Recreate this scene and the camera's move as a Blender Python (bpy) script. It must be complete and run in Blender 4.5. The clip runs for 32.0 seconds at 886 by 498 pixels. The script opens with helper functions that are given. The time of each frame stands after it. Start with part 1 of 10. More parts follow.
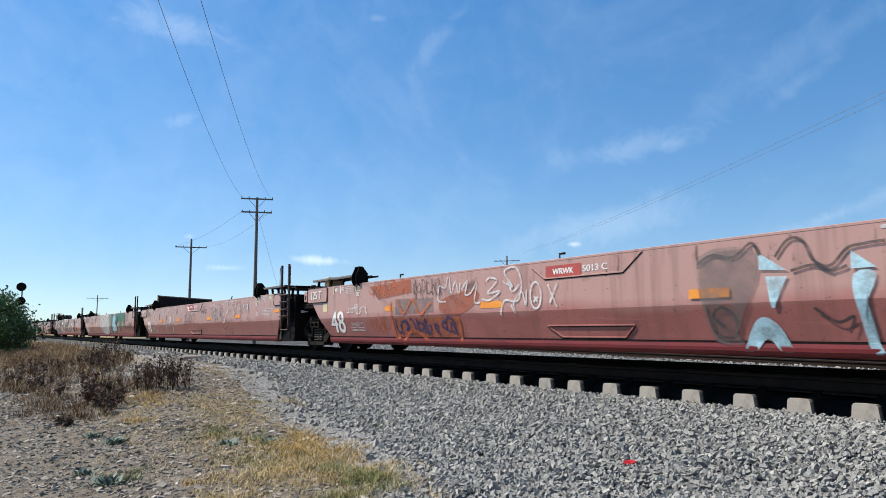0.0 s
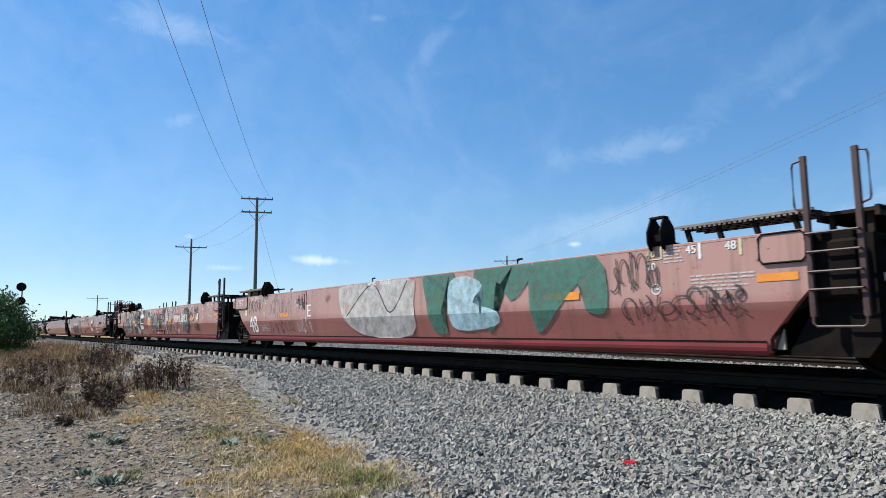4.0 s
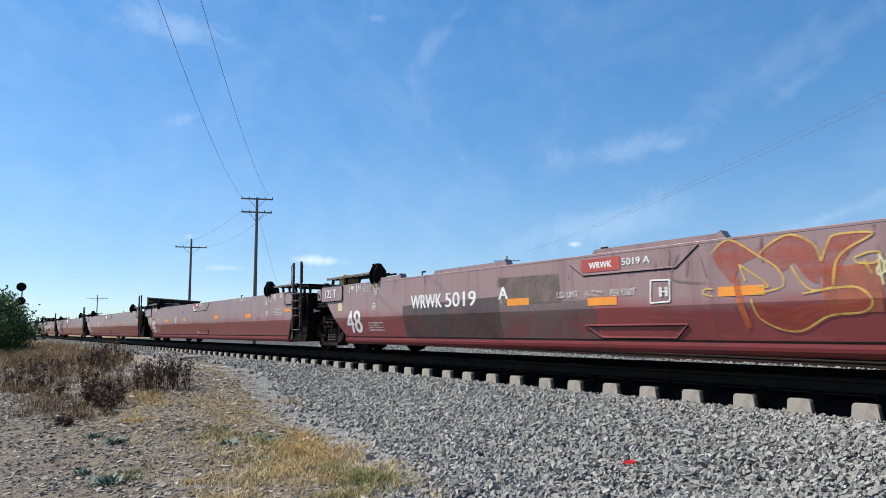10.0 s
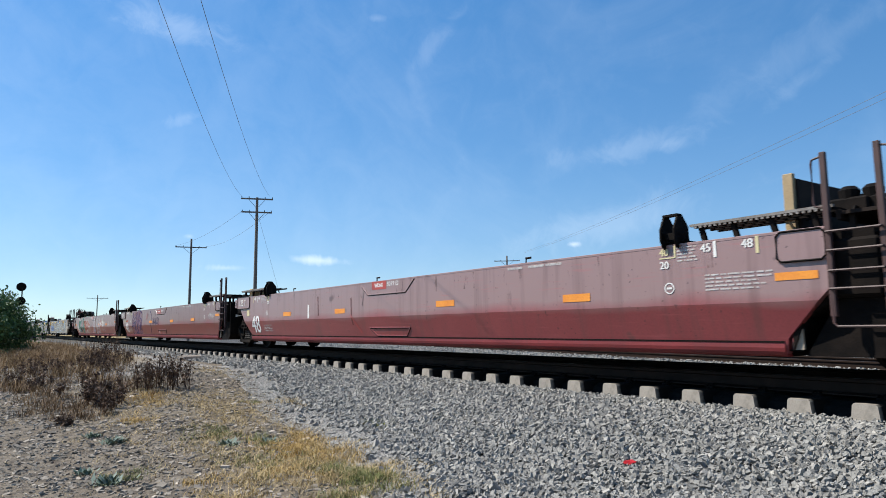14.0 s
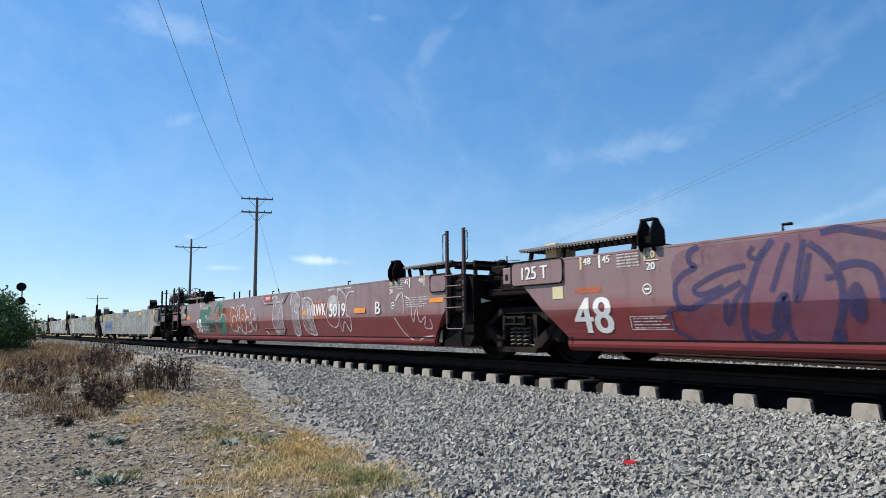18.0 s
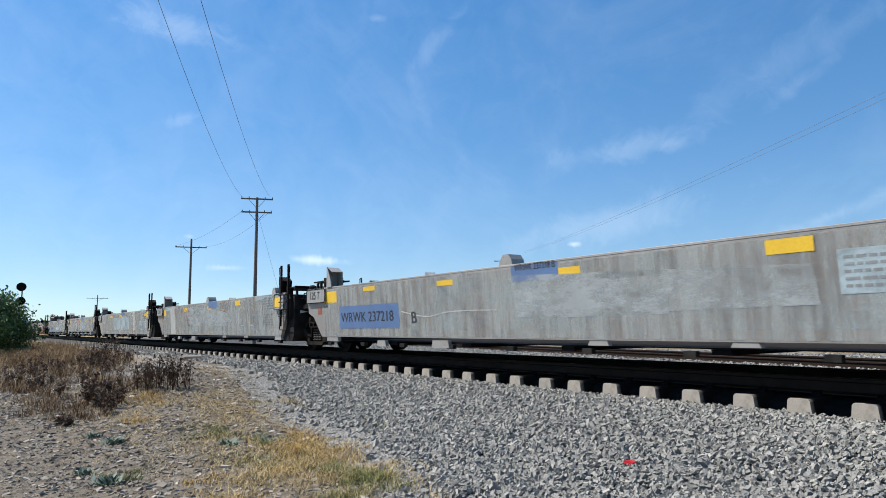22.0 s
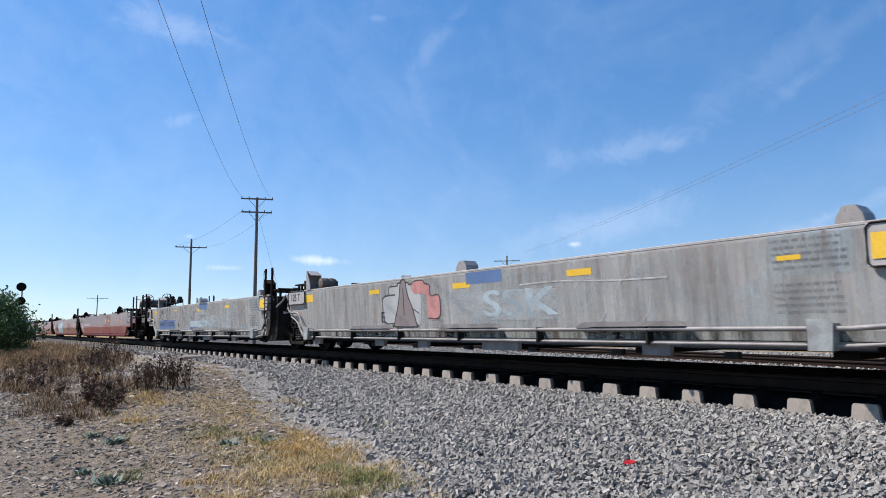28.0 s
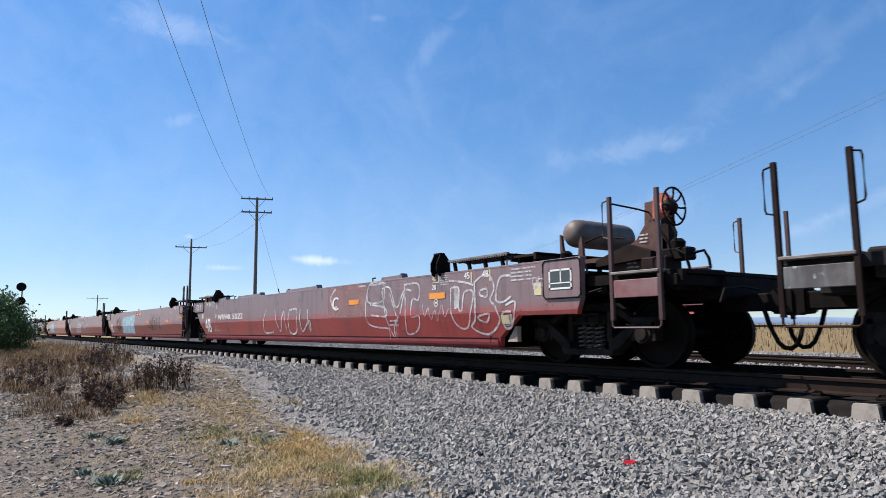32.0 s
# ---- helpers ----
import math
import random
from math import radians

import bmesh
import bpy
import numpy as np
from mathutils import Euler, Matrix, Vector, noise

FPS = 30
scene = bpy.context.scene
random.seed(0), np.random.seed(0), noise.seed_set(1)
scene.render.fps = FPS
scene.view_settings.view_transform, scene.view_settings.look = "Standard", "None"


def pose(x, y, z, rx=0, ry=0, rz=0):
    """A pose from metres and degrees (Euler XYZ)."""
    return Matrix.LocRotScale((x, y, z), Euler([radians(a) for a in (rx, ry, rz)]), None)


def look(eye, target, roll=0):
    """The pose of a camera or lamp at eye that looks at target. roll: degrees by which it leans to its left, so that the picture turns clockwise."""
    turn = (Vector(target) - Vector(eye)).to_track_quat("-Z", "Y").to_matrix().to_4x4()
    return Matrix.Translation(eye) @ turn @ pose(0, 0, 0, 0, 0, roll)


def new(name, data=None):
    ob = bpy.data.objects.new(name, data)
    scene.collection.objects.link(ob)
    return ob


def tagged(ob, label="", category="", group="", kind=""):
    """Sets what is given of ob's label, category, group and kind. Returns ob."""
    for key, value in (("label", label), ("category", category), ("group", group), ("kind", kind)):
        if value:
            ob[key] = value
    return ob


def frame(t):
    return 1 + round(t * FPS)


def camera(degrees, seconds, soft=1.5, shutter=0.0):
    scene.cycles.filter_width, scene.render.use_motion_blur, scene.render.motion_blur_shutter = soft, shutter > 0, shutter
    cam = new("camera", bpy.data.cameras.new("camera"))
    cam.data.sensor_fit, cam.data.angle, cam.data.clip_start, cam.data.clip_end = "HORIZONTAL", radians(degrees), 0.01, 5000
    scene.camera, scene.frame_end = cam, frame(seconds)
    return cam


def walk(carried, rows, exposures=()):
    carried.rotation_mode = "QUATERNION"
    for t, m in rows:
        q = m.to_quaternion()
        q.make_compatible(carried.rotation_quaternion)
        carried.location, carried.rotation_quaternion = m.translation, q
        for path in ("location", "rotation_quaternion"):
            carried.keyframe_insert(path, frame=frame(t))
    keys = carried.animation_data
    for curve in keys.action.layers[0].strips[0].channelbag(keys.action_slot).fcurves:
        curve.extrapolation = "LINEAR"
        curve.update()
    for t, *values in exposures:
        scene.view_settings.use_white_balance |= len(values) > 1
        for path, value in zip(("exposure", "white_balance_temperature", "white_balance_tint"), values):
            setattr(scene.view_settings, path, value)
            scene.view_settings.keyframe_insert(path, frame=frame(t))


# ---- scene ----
cam = camera(67.86, 32.0, soft=0.7, shutter=0.08)
EYE = Vector((0.0, -8.12, 0.56))
YAW, PITCH, ROLL = 54.275, 6.764, -0.573
VIEW = Matrix.Translation(EYE) @ pose(0, 0, 0, 90 + PITCH, 0, YAW) @ pose(0, 0, 0, 0, 0, ROLL)
walk(cam, [(0, VIEW), (32, VIEW)], [(0, 0.62, 6500, 10), (21, 0.62, 6500, 10), (25, 0.62, 6500, 12.5), (28, 0.62, 6500, 17), (32, 0.62, 6500, 17.5)])

# ---- light ----
SUN = Vector((-0.50, -0.42, 0.80)).normalized()
world = bpy.data.worlds.new("sky")
scene.world = world
world.use_nodes = True
wn, wl = world.node_tree.nodes, world.node_tree.links
background = wn["Background"]
sky = wn.new("ShaderNodeTexSky")
sky.sky_type = "NISHITA"
sky.sun_disc = False
sky.sun_elevation = math.asin(SUN.z)
sky.sun_rotation = math.atan2(SUN.x, SUN.y)
sky.altitude, sky.air_density, sky.dust_density, sky.ozone_density = 1500, 1.0, 0.0, 3.0
background.inputs["Strength"].default_value = 0.15


def wnode(kind, **values):
    n = wn.new(kind)
    for k, v in values.items():
        n.inputs[k].default_value = v
    return n


# thin cirrus and small clouds over the sky, by bearing and height
coord = wn.new("ShaderNodeTexCoord")
split = wn.new("ShaderNodeSeparateXYZ")
wl.new(coord.outputs["Generated"], split.inputs[0])


def wmath(op, a, b=None, clamp=False):
    n = wn.new("ShaderNodeMath")
    n.operation, n.use_clamp = op, clamp
    for k, v in enumerate((a, b)):
        if v is None:
            continue
        if isinstance(v, (int, float)):
            n.inputs[k].default_value = v
        else:
            wl.new(v, n.inputs[k])
    return n.outputs[0]


bearing = wmath("ARCTAN2", wmath("MULTIPLY", split.outputs[0], -1.0), split.outputs[1])
height = wmath("ARCSINE", split.outputs[2])
chart = wn.new("ShaderNodeCombineXYZ")
wl.new(bearing, chart.inputs[0])
wl.new(height, chart.inputs[1])
grain = wnode("ShaderNodeTexNoise", Scale=16.0, Detail=7.0, Roughness=0.62, Distortion=0.6)
wl.new(chart.outputs[0], grain.inputs["Vector"])
CLOUDS = [
    # broad faint veil, added to brighten the sky at the left
    (1.35, 0.33, 0.45, 0.30, 0.0, 0.06),
    (1.345, 0.418, 0.0873, 0.0202, 8.0, 0.26),
    (0.956, 0.422, 0.06, 0.012, -45.0, 0.14),
    (0.985, 0.35, 0.0647, 0.0141, -110.0, 0.09),
    (0.492, 0.332, 0.12, 0.022, -24.0, 0.09),
    (0.666, 0.258, 0.0934, 0.0162, -8.0, 0.17),
    (0.603, 0.258, 0.0296, 0.0111, -5.0, 0.24),
    (1.137, 0.101, 0.0383, 0.0051, 3.0, 0.75),
    (1.267, 0.088, 0.0202, 0.0041, 0.0, 0.6),
    (1.318, 0.132, 0.0068, 0.0032, 0.0, 0.5),
    (0.75, 0.121, 0.0125, 0.0042, 0.0, 0.95),
    (0.72, 0.143, 0.1399, 0.0234, -14.0, 0.20),
    (0.403, 0.141, 0.0699, 0.0103, -16.0, 0.24),
    (1.325, 0.299, 0.0304, 0.0076, -22.0, 0.2),
    (1.048, 0.454, 0.0116, 0.0046, 0.0, 0.18),
    (0.372, 0.376, 0.057, 0.0168, -30.0, 0.09),
    (0.430, 0.318, 0.0395, 0.0098, -30.0, 0.12),
]
cover = wmath("MULTIPLY", 0.0, 0.0)
for az, el, rx, ry, lean, much in CLOUDS:
    mp = wn.new("ShaderNodeMapping")
    mp.vector_type = "TEXTURE"
    mp.inputs["Location"].default_value = (az, el, 0)
    mp.inputs["Rotation"].default_value = (0, 0, radians(lean))
    mp.inputs["Scale"].default_value = (rx, ry, 1)
    wl.new(chart.outputs[0], mp.inputs["Vector"])
    far = wn.new("ShaderNodeVectorMath")
    far.operation = "LENGTH"
    wl.new(mp.outputs[0], far.inputs[0])
    ragged = wmath("ADD", far.outputs["Value"], wmath("MULTIPLY", wmath("SUBTRACT", grain.outputs["Fac"], 0.5), 4.6))
    soft = wn.new("ShaderNodeMapRange")
    soft.interpolation_type = "SMOOTHSTEP"
    for k, v in (("From Min", 1.7), ("From Max", -0.6), ("To Min", 0.0), ("To Max", 0.75 * much)):
        soft.inputs[k].default_value = v
    wl.new(ragged, soft.inputs["Value"])
    cover = wmath("MAXIMUM", cover, soft.outputs["Result"])
veil = wnode("ShaderNodeTexNoise", Scale=3.5, Detail=6.0, Roughness=0.6, Distortion=1.2)
wl.new(chart.outputs[0], veil.inputs["Vector"])
haze = wn.new("ShaderNodeMapRange")
for k, v in (("From Min", 0.45), ("From Max", 0.8), ("To Min", 0.0), ("To Max", 0.08)):
    haze.inputs[k].default_value = v
wl.new(veil.outputs["Fac"], haze.inputs["Value"])
cover = wmath("ADD", cover, haze.outputs["Result"], True)
deep = wn.new("ShaderNodeHueSaturation")
deep.inputs["Saturation"].default_value = 1.82
deep.inputs["Hue"].default_value = 0.506
deep.inputs["Value"].default_value = 1.45
even = wn.new("ShaderNodeGamma")
even.inputs["Gamma"].default_value = 0.52
wl.new(sky.outputs["Color"], even.inputs["Color"])
wl.new(even.outputs["Color"], deep.inputs["Color"])
# clear sky is a little brighter on the sun's side
SUN_BEARING = math.atan2(-SUN.x, SUN.y)
side = wmath("MULTIPLY_ADD", wmath("COSINE", wmath("SUBTRACT", bearing, SUN_BEARING)), 0.13)
side.node.inputs[2].default_value = 1.0
lit = wn.new("ShaderNodeVectorMath")
lit.operation = "SCALE"
wl.new(deep.outputs["Color"], lit.inputs[0])
wl.new(side, lit.inputs["Scale"])
low = wn.new("ShaderNodeMapRange")
low.interpolation_type = "SMOOTHSTEP"
for k, v in (("From Min", 0.20), ("From Max", 0.0), ("To Min", 0.0), ("To Max", 1.0)):
    low.inputs[k].default_value = v
wl.new(height, low.inputs["Value"])
clear = wn.new("ShaderNodeMixRGB")
clear.blend_type = "MULTIPLY"
clear.inputs["Color2"].default_value = (0.70, 0.83, 0.94, 1)
wl.new(low.outputs["Result"], clear.inputs["Fac"])
wl.new(lit.outputs["Vector"], clear.inputs["Color1"])
mixsky = wn.new("ShaderNodeMixRGB")
mixsky.inputs["Color2"].default_value = (4.6, 5.2, 5.8, 1)
wl.new(cover, mixsky.inputs["Fac"])
wl.new(clear.outputs["Color"], mixsky.inputs["Color1"])
wl.new(mixsky.outputs["Color"], background.inputs["Color"])
sun = new("sun", bpy.data.lights.new("sun", "SUN"))
sun.data.energy, sun.data.angle, sun.data.color = 4.9, radians(0.53), (1.0, 0.955, 0.88)
sun.matrix_basis = look(SUN * 50, (0, 0, 0))


# ---- materials ----
def material(name, base, second=None, rough=0.6, metal=0.0, scale=6.0, fine=60.0, bump=0.15, streaks=0.0, stain=None, stain_at=0.6, coord_kind="Object", per_piece=0.0, stretch=(1, 1, 1), bleached=None, specks=None):
    """Two colours mixed by large and fine noise, with stains and fine relief."""
    m = bpy.data.materials.new(name)
    m.use_nodes = True
    n, l = m.node_tree.nodes, m.node_tree.links
    b = n["Principled BSDF"]
    b.inputs["Roughness"].default_value, b.inputs["Metallic"].default_value = rough, metal
    tc, mp = n.new("ShaderNodeTexCoord"), n.new("ShaderNodeMapping")
    mp.inputs["Scale"].default_value = stretch
    l.new(tc.outputs[coord_kind], mp.inputs["Vector"])

    def noisy(s, detail, vector=None):
        t = n.new("ShaderNodeTexNoise")
        t.inputs["Scale"].default_value, t.inputs["Detail"].default_value = s, detail
        l.new(vector or mp.outputs["Vector"], t.inputs["Vector"])
        return t

    def ramp(source, lo, hi, to=1.0):
        r = n.new("ShaderNodeMapRange")
        for k, v in (("From Min", lo), ("From Max", hi), ("To Min", 0.0), ("To Max", to)):
            r.inputs[k].default_value = v
        l.new(source, r.inputs["Value"])
        return r.outputs["Result"]

    def blend(fac, a, c, mode="MIX"):
        x = n.new("ShaderNodeMixRGB")
        x.blend_type = mode
        for k, v in (("Fac", fac), ("Color1", a), ("Color2", c)):
            if isinstance(v, (int, float)):
                x.inputs[k].default_value = v
            elif isinstance(v, tuple):
                x.inputs[k].default_value = (*v, 1)
            else:
                l.new(v, x.inputs[k])
        return x.outputs["Color"]

    second = second or tuple(c * 0.75 for c in base)
    big, small = noisy(scale, 5), noisy(fine, 3)
    colour = blend(ramp(big.outputs["Fac"], 0.35, 0.68), base, second)
    colour = blend(ramp(small.outputs["Fac"], 0.42, 0.75, 0.35), colour, tuple(c * 0.6 for c in second))
    if bleached:
        place = n.new("ShaderNodeSeparateXYZ")
        l.new(tc.outputs["Object"], place.inputs[0])
        wave = n.new("ShaderNodeMath")
        wave.operation = "MULTIPLY_ADD"
        wave.inputs[1].default_value = 0.35
        l.new(big.outputs["Fac"], wave.inputs[0])
        l.new(place.outputs[2], wave.inputs[2])
        colour = blend(ramp(wave.outputs[0], 0.90, 1.10, 0.9), colour, bleached)
    if streaks:
        sm = n.new("ShaderNodeMapping")
        sm.inputs["Scale"].default_value = (5.0, 1.0, 0.35)
        l.new(tc.outputs[coord_kind], sm.inputs["Vector"])
        drip = noisy(1.6, 6, sm.outputs["Vector"])
        colour = blend(ramp(drip.outputs["Fac"], 0.52, 0.78, streaks), colour, stain or tuple(c * 0.35 for c in base))
    if stain:
        spots = noisy(scale * 2.3, 8)
        colour = blend(ramp(spots.outputs["Fac"], stain_at, stain_at + 0.08, 0.85), colour, stain)
    if specks:
        dots = noisy(17.0, 2)
        patchy = noisy(1.1, 3)
        x = n.new("ShaderNodeMath")
        x.operation = "MULTIPLY"
        l.new(ramp(dots.outputs["Fac"], 0.68, 0.73, 0.75), x.inputs[0])
        l.new(ramp(patchy.outputs["Fac"], 0.35, 0.6), x.inputs[1])
        colour = blend(x.outputs[0], colour, specks)
        scrape = n.new("ShaderNodeMapping")
        scrape.inputs["Scale"].default_value = (0.7, 1.0, 9.0)
        l.new(tc.outputs[coord_kind], scrape.inputs["Vector"])
        lines = noisy(2.2, 6, scrape.outputs["Vector"])
        colour = blend(ramp(lines.outputs["Fac"], 0.60, 0.72, 0.3), colour, tuple(min(1, c * 1.35 + 0.04) for c in base))
    if per_piece:
        info = n.new("ShaderNodeObjectInfo")
        hv = n.new("ShaderNodeHueSaturation")
        l.new(ramp(info.outputs["Random"], -0.0, 1.0, 1.0), hv.inputs["Fac"])
        hv.inputs["Fac"].default_value = 1
        hv.inputs["Value"].default_value = 1 - per_piece
        l.new(colour, hv.inputs["Color"])
        colour = hv.outputs["Color"]
    l.new(colour, b.inputs["Base Color"])
    if bump:
        bp = n.new("ShaderNodeBump")
        bp.inputs["Strength"].default_value, bp.inputs["Distance"].default_value = bump, 0.01
        l.new(small.outputs["Fac"], bp.inputs["Height"])
        l.new(bp.outputs["Normal"], b.inputs["Normal"])
    return m


def island_material(name, dark, light, rough=0.85, bump=0.3, hue=None):
    """For loose stuff: every island between two colours."""
    m = bpy.data.materials.new(name)
    m.use_nodes = True
    n, l = m.node_tree.nodes, m.node_tree.links
    b = n["Principled BSDF"]
    b.inputs["Roughness"].default_value = rough
    geo = n.new("ShaderNodeNewGeometry")
    r = n.new("ShaderNodeValToRGB")
    r.color_ramp.elements[0].color, r.color_ramp.elements[1].color = (*dark, 1), (*light, 1)
    if hue:
        e = r.color_ramp.elements.new(0.85)
        e.color = (*hue, 1)
    l.new(geo.outputs["Random Per Island"], r.inputs["Fac"])
    tc, t = n.new("ShaderNodeTexCoord"), n.new("ShaderNodeTexNoise")
    t.inputs["Scale"].default_value = 70
    l.new(tc.outputs["Object"], t.inputs["Vector"])
    x = n.new("ShaderNodeMixRGB")
    x.blend_type = "MULTIPLY"
    x.inputs["Fac"].default_value = 0.35
    l.new(r.outputs["Color"], x.inputs["Color1"])
    l.new(t.outputs["Fac"], x.inputs["Color2"])
    l.new(x.outputs["Color"], b.inputs["Base Color"])
    if bump:
        bp = n.new("ShaderNodeBump")
        bp.inputs["Strength"].default_value, bp.inputs["Distance"].default_value = bump, 0.012
        l.new(t.outputs["Fac"], bp.inputs["Height"])
        l.new(bp.outputs["Normal"], b.inputs["Normal"])
    return m


RUST = (0.09, 0.035, 0.018)
M_FADED = material("faded_red_paint", (0.35, 0.118, 0.098), (0.275, 0.09, 0.076), 0.42, 0, 0.9, 40, 0.05, 0.55, (0.13, 0.058, 0.043), 0.65, bleached=(0.43, 0.246, 0.20), specks=(0.07, 0.03, 0.022))
M_MAROON = material("maroon_paint", (0.275, 0.055, 0.056), (0.22, 0.042, 0.044), 0.38, 0, 0.9, 40, 0.05, 0.5, (0.10, 0.048, 0.042), 0.66, bleached=(0.285, 0.192, 0.178), specks=(0.05, 0.022, 0.02))
M_BRIGHT = material("red_paint", (0.235, 0.038, 0.041), (0.185, 0.029, 0.031), 0.38, 0, 0.9, 40, 0.05, 0.5, (0.10, 0.04, 0.037), 0.66, bleached=(0.225, 0.148, 0.134), specks=(0.05, 0.02, 0.018))
M_DARKRED = material("sooty_red_paint", (0.37, 0.050, 0.042), (0.29, 0.042, 0.036), 0.42, 0, 0.7, 40, 0.05, 0.5, (0.045, 0.025, 0.022), 0.66, bleached=(0.19, 0.145, 0.134), specks=(0.03, 0.015, 0.013))
M_GREY = material("weathered_grey_paint", (0.345, 0.325, 0.295), (0.235, 0.213, 0.19), 0.5, 0, 0.55, 40, 0.06, 0.55, (0.20, 0.16, 0.125), 0.66, specks=(0.10, 0.065, 0.045))
M_GREYPALE = material("pale_weathered_grey_paint", (0.425, 0.403, 0.366), (0.32, 0.294, 0.264), 0.5, 0, 0.55, 40, 0.06, 0.55, (0.20, 0.16, 0.125), 0.66, specks=(0.10, 0.065, 0.045))
for enamel in (M_FADED, M_MAROON, M_BRIGHT, M_DARKRED, M_GREY, M_GREYPALE):
    shine = enamel.node_tree.nodes["Principled BSDF"]
    shine.inputs["Coat Weight"].default_value, shine.inputs["Coat Roughness"].default_value = 0.5, 0.3
M_POST = material("dark_brown_steel", (0.016, 0.011, 0.010), (0.03, 0.018, 0.015), 0.6, 0.1, 5, 60, 0.1)
M_POSTRED = material("brown_red_steel", (0.048, 0.022, 0.019), (0.075, 0.033, 0.028), 0.6, 0, 5, 60, 0.1, 0.4, (0.03, 0.02, 0.018), 0.66)
M_STEP = material("worn_red_step_paint", (0.19, 0.055, 0.055), (0.20, 0.13, 0.12), 0.6, 0, 6, 60, 0.1)
M_STEPGREY = material("grimy_grey_step_paint", (0.11, 0.10, 0.09), (0.06, 0.052, 0.046), 0.6, 0, 5, 60, 0.1, 0.4, (0.30, 0.40, 0.38), 0.62)
M_WHEELRED = material("dark_red_wheel_paint", (0.17, 0.028, 0.026), (0.10, 0.02, 0.02), 0.5, 0, 5, 50, 0.1)
# dirty steels taken near-black: shade under and between cars is in the colour
M_STEEL = material("dirty_shaded_steel", (0.006, 0.005, 0.0045), (0.015, 0.011, 0.009), 0.7, 0.1, 5, 60, 0.2)
M_STEELGREY = material("dirty_shaded_grey_steel", (0.016, 0.015, 0.014), (0.034, 0.031, 0.028), 0.7, 0.1, 5, 60, 0.2)
M_TRUCK = material("grimy_shaded_cast_steel", (0.011, 0.009, 0.0075), (0.032, 0.026, 0.021), 0.8, 0.1, 5, 60, 0.3)
M_GEAR = material("brown_grimy_paint", (0.09, 0.054, 0.045), (0.14, 0.082, 0.065), 0.6, 0, 5, 50, 0.1, 0.4, (0.04, 0.028, 0.022), 0.62)
M_GEARGREY = material("grey_brown_grimy_paint", (0.028, 0.024, 0.021), (0.016, 0.0135, 0.012), 0.6, 0, 5, 50, 0.1, 0.4, (0.03, 0.025, 0.022), 0.62)
M_SCREEN = material("dark_green_grey_panel", (0.05, 0.065, 0.062), (0.065, 0.08, 0.075), 0.4, 0, 5, 50, 0)
M_TREAD = material("worn_pale_tread", (0.24, 0.22, 0.20), (0.14, 0.12, 0.10), 0.6, 0.2, 6, 60, 0.2)
M_HOOD = material("faded_yellow_wood", (0.42, 0.31, 0.17), (0.33, 0.23, 0.12), 0.8, 0, 4, 50, 0.2)
M_COVER = material("brown_black_sheet", (0.022, 0.017, 0.015), (0.04, 0.028, 0.022), 0.7, 0, 4, 50, 0.1)
M_GEARBOX = material("faded_orange_red_paint", (0.50, 0.12, 0.06), (0.40, 0.09, 0.05), 0.6, 0, 5, 50, 0.1)
# wheel and rail colours also hold the shade under the cars
M_WHEEL = material("worn_shaded_wheel_steel", (0.007, 0.006, 0.005), (0.016, 0.012, 0.009), 0.6, 0.3, 5, 60, 0.15)
M_RAIL = material("rusty_shaded_rail_steel", (0.02, 0.014, 0.011), (0.034, 0.022, 0.016), 0.6, 0.1, 4, 50, 0.2)
M_TIE = material("concrete", (0.40, 0.355, 0.295), (0.31, 0.275, 0.23), 0.85, 0, 5, 80, 0.3, 0, (0.24, 0.2, 0.17), 0.7)
M_WHITE = material("white_stencil_paint", (0.78, 0.77, 0.73), (0.66, 0.64, 0.6), 0.6, 0, 4, 40, 0)
M_ORANGE = material("orange_reflector", (0.80, 0.30, 0.035), (0.72, 0.24, 0.03), 0.45, 0, 4, 40, 0)
M_YELLOW = material("yellow_reflector", (0.80, 0.50, 0.03), (0.74, 0.44, 0.03), 0.45, 0, 4, 40, 0)
M_CREAM = material("cream_paint", (0.62, 0.55, 0.30), (0.55, 0.48, 0.28), 0.6, 0, 4, 40, 0)
M_BLUE = material("blue_panel_paint", (0.10, 0.175, 0.33), (0.085, 0.145, 0.275), 0.55, 0, 2, 40, 0)
M_SIGNRED = material("signal_red_paint", (0.42, 0.07, 0.05), (0.36, 0.06, 0.05), 0.5, 0, 3, 40, 0)
def worn_paint(name, base, keep=0.92, lose=0.35, rough=0.6, scale=7.0, stretch=(1, 1, 1)):
    """Sprayed or brushed paint that wears through in places to what is under it."""
    m = material(name, base, tuple(c * 0.85 for c in base), rough, 0, 3, 40, 0)
    n, l = m.node_tree.nodes, m.node_tree.links
    tc, t = n.new("ShaderNodeTexCoord"), n.new("ShaderNodeTexNoise")
    t.inputs["Scale"].default_value, t.inputs["Detail"].default_value, t.inputs["Roughness"].default_value = scale, 8, 0.7
    r = n.new("ShaderNodeMapRange")
    for k, v in (("From Min", 0.62), ("From Max", 0.42), ("To Min", lose), ("To Max", keep)):
        r.inputs[k].default_value = v
    mp = n.new("ShaderNodeMapping")
    mp.inputs["Scale"].default_value = stretch
    l.new(tc.outputs["Object"], mp.inputs["Vector"])
    l.new(mp.outputs["Vector"], t.inputs["Vector"])
    l.new(t.outputs["Fac"], r.inputs["Value"])
    l.new(r.outputs["Result"], n["Principled BSDF"].inputs["Alpha"])
    return m


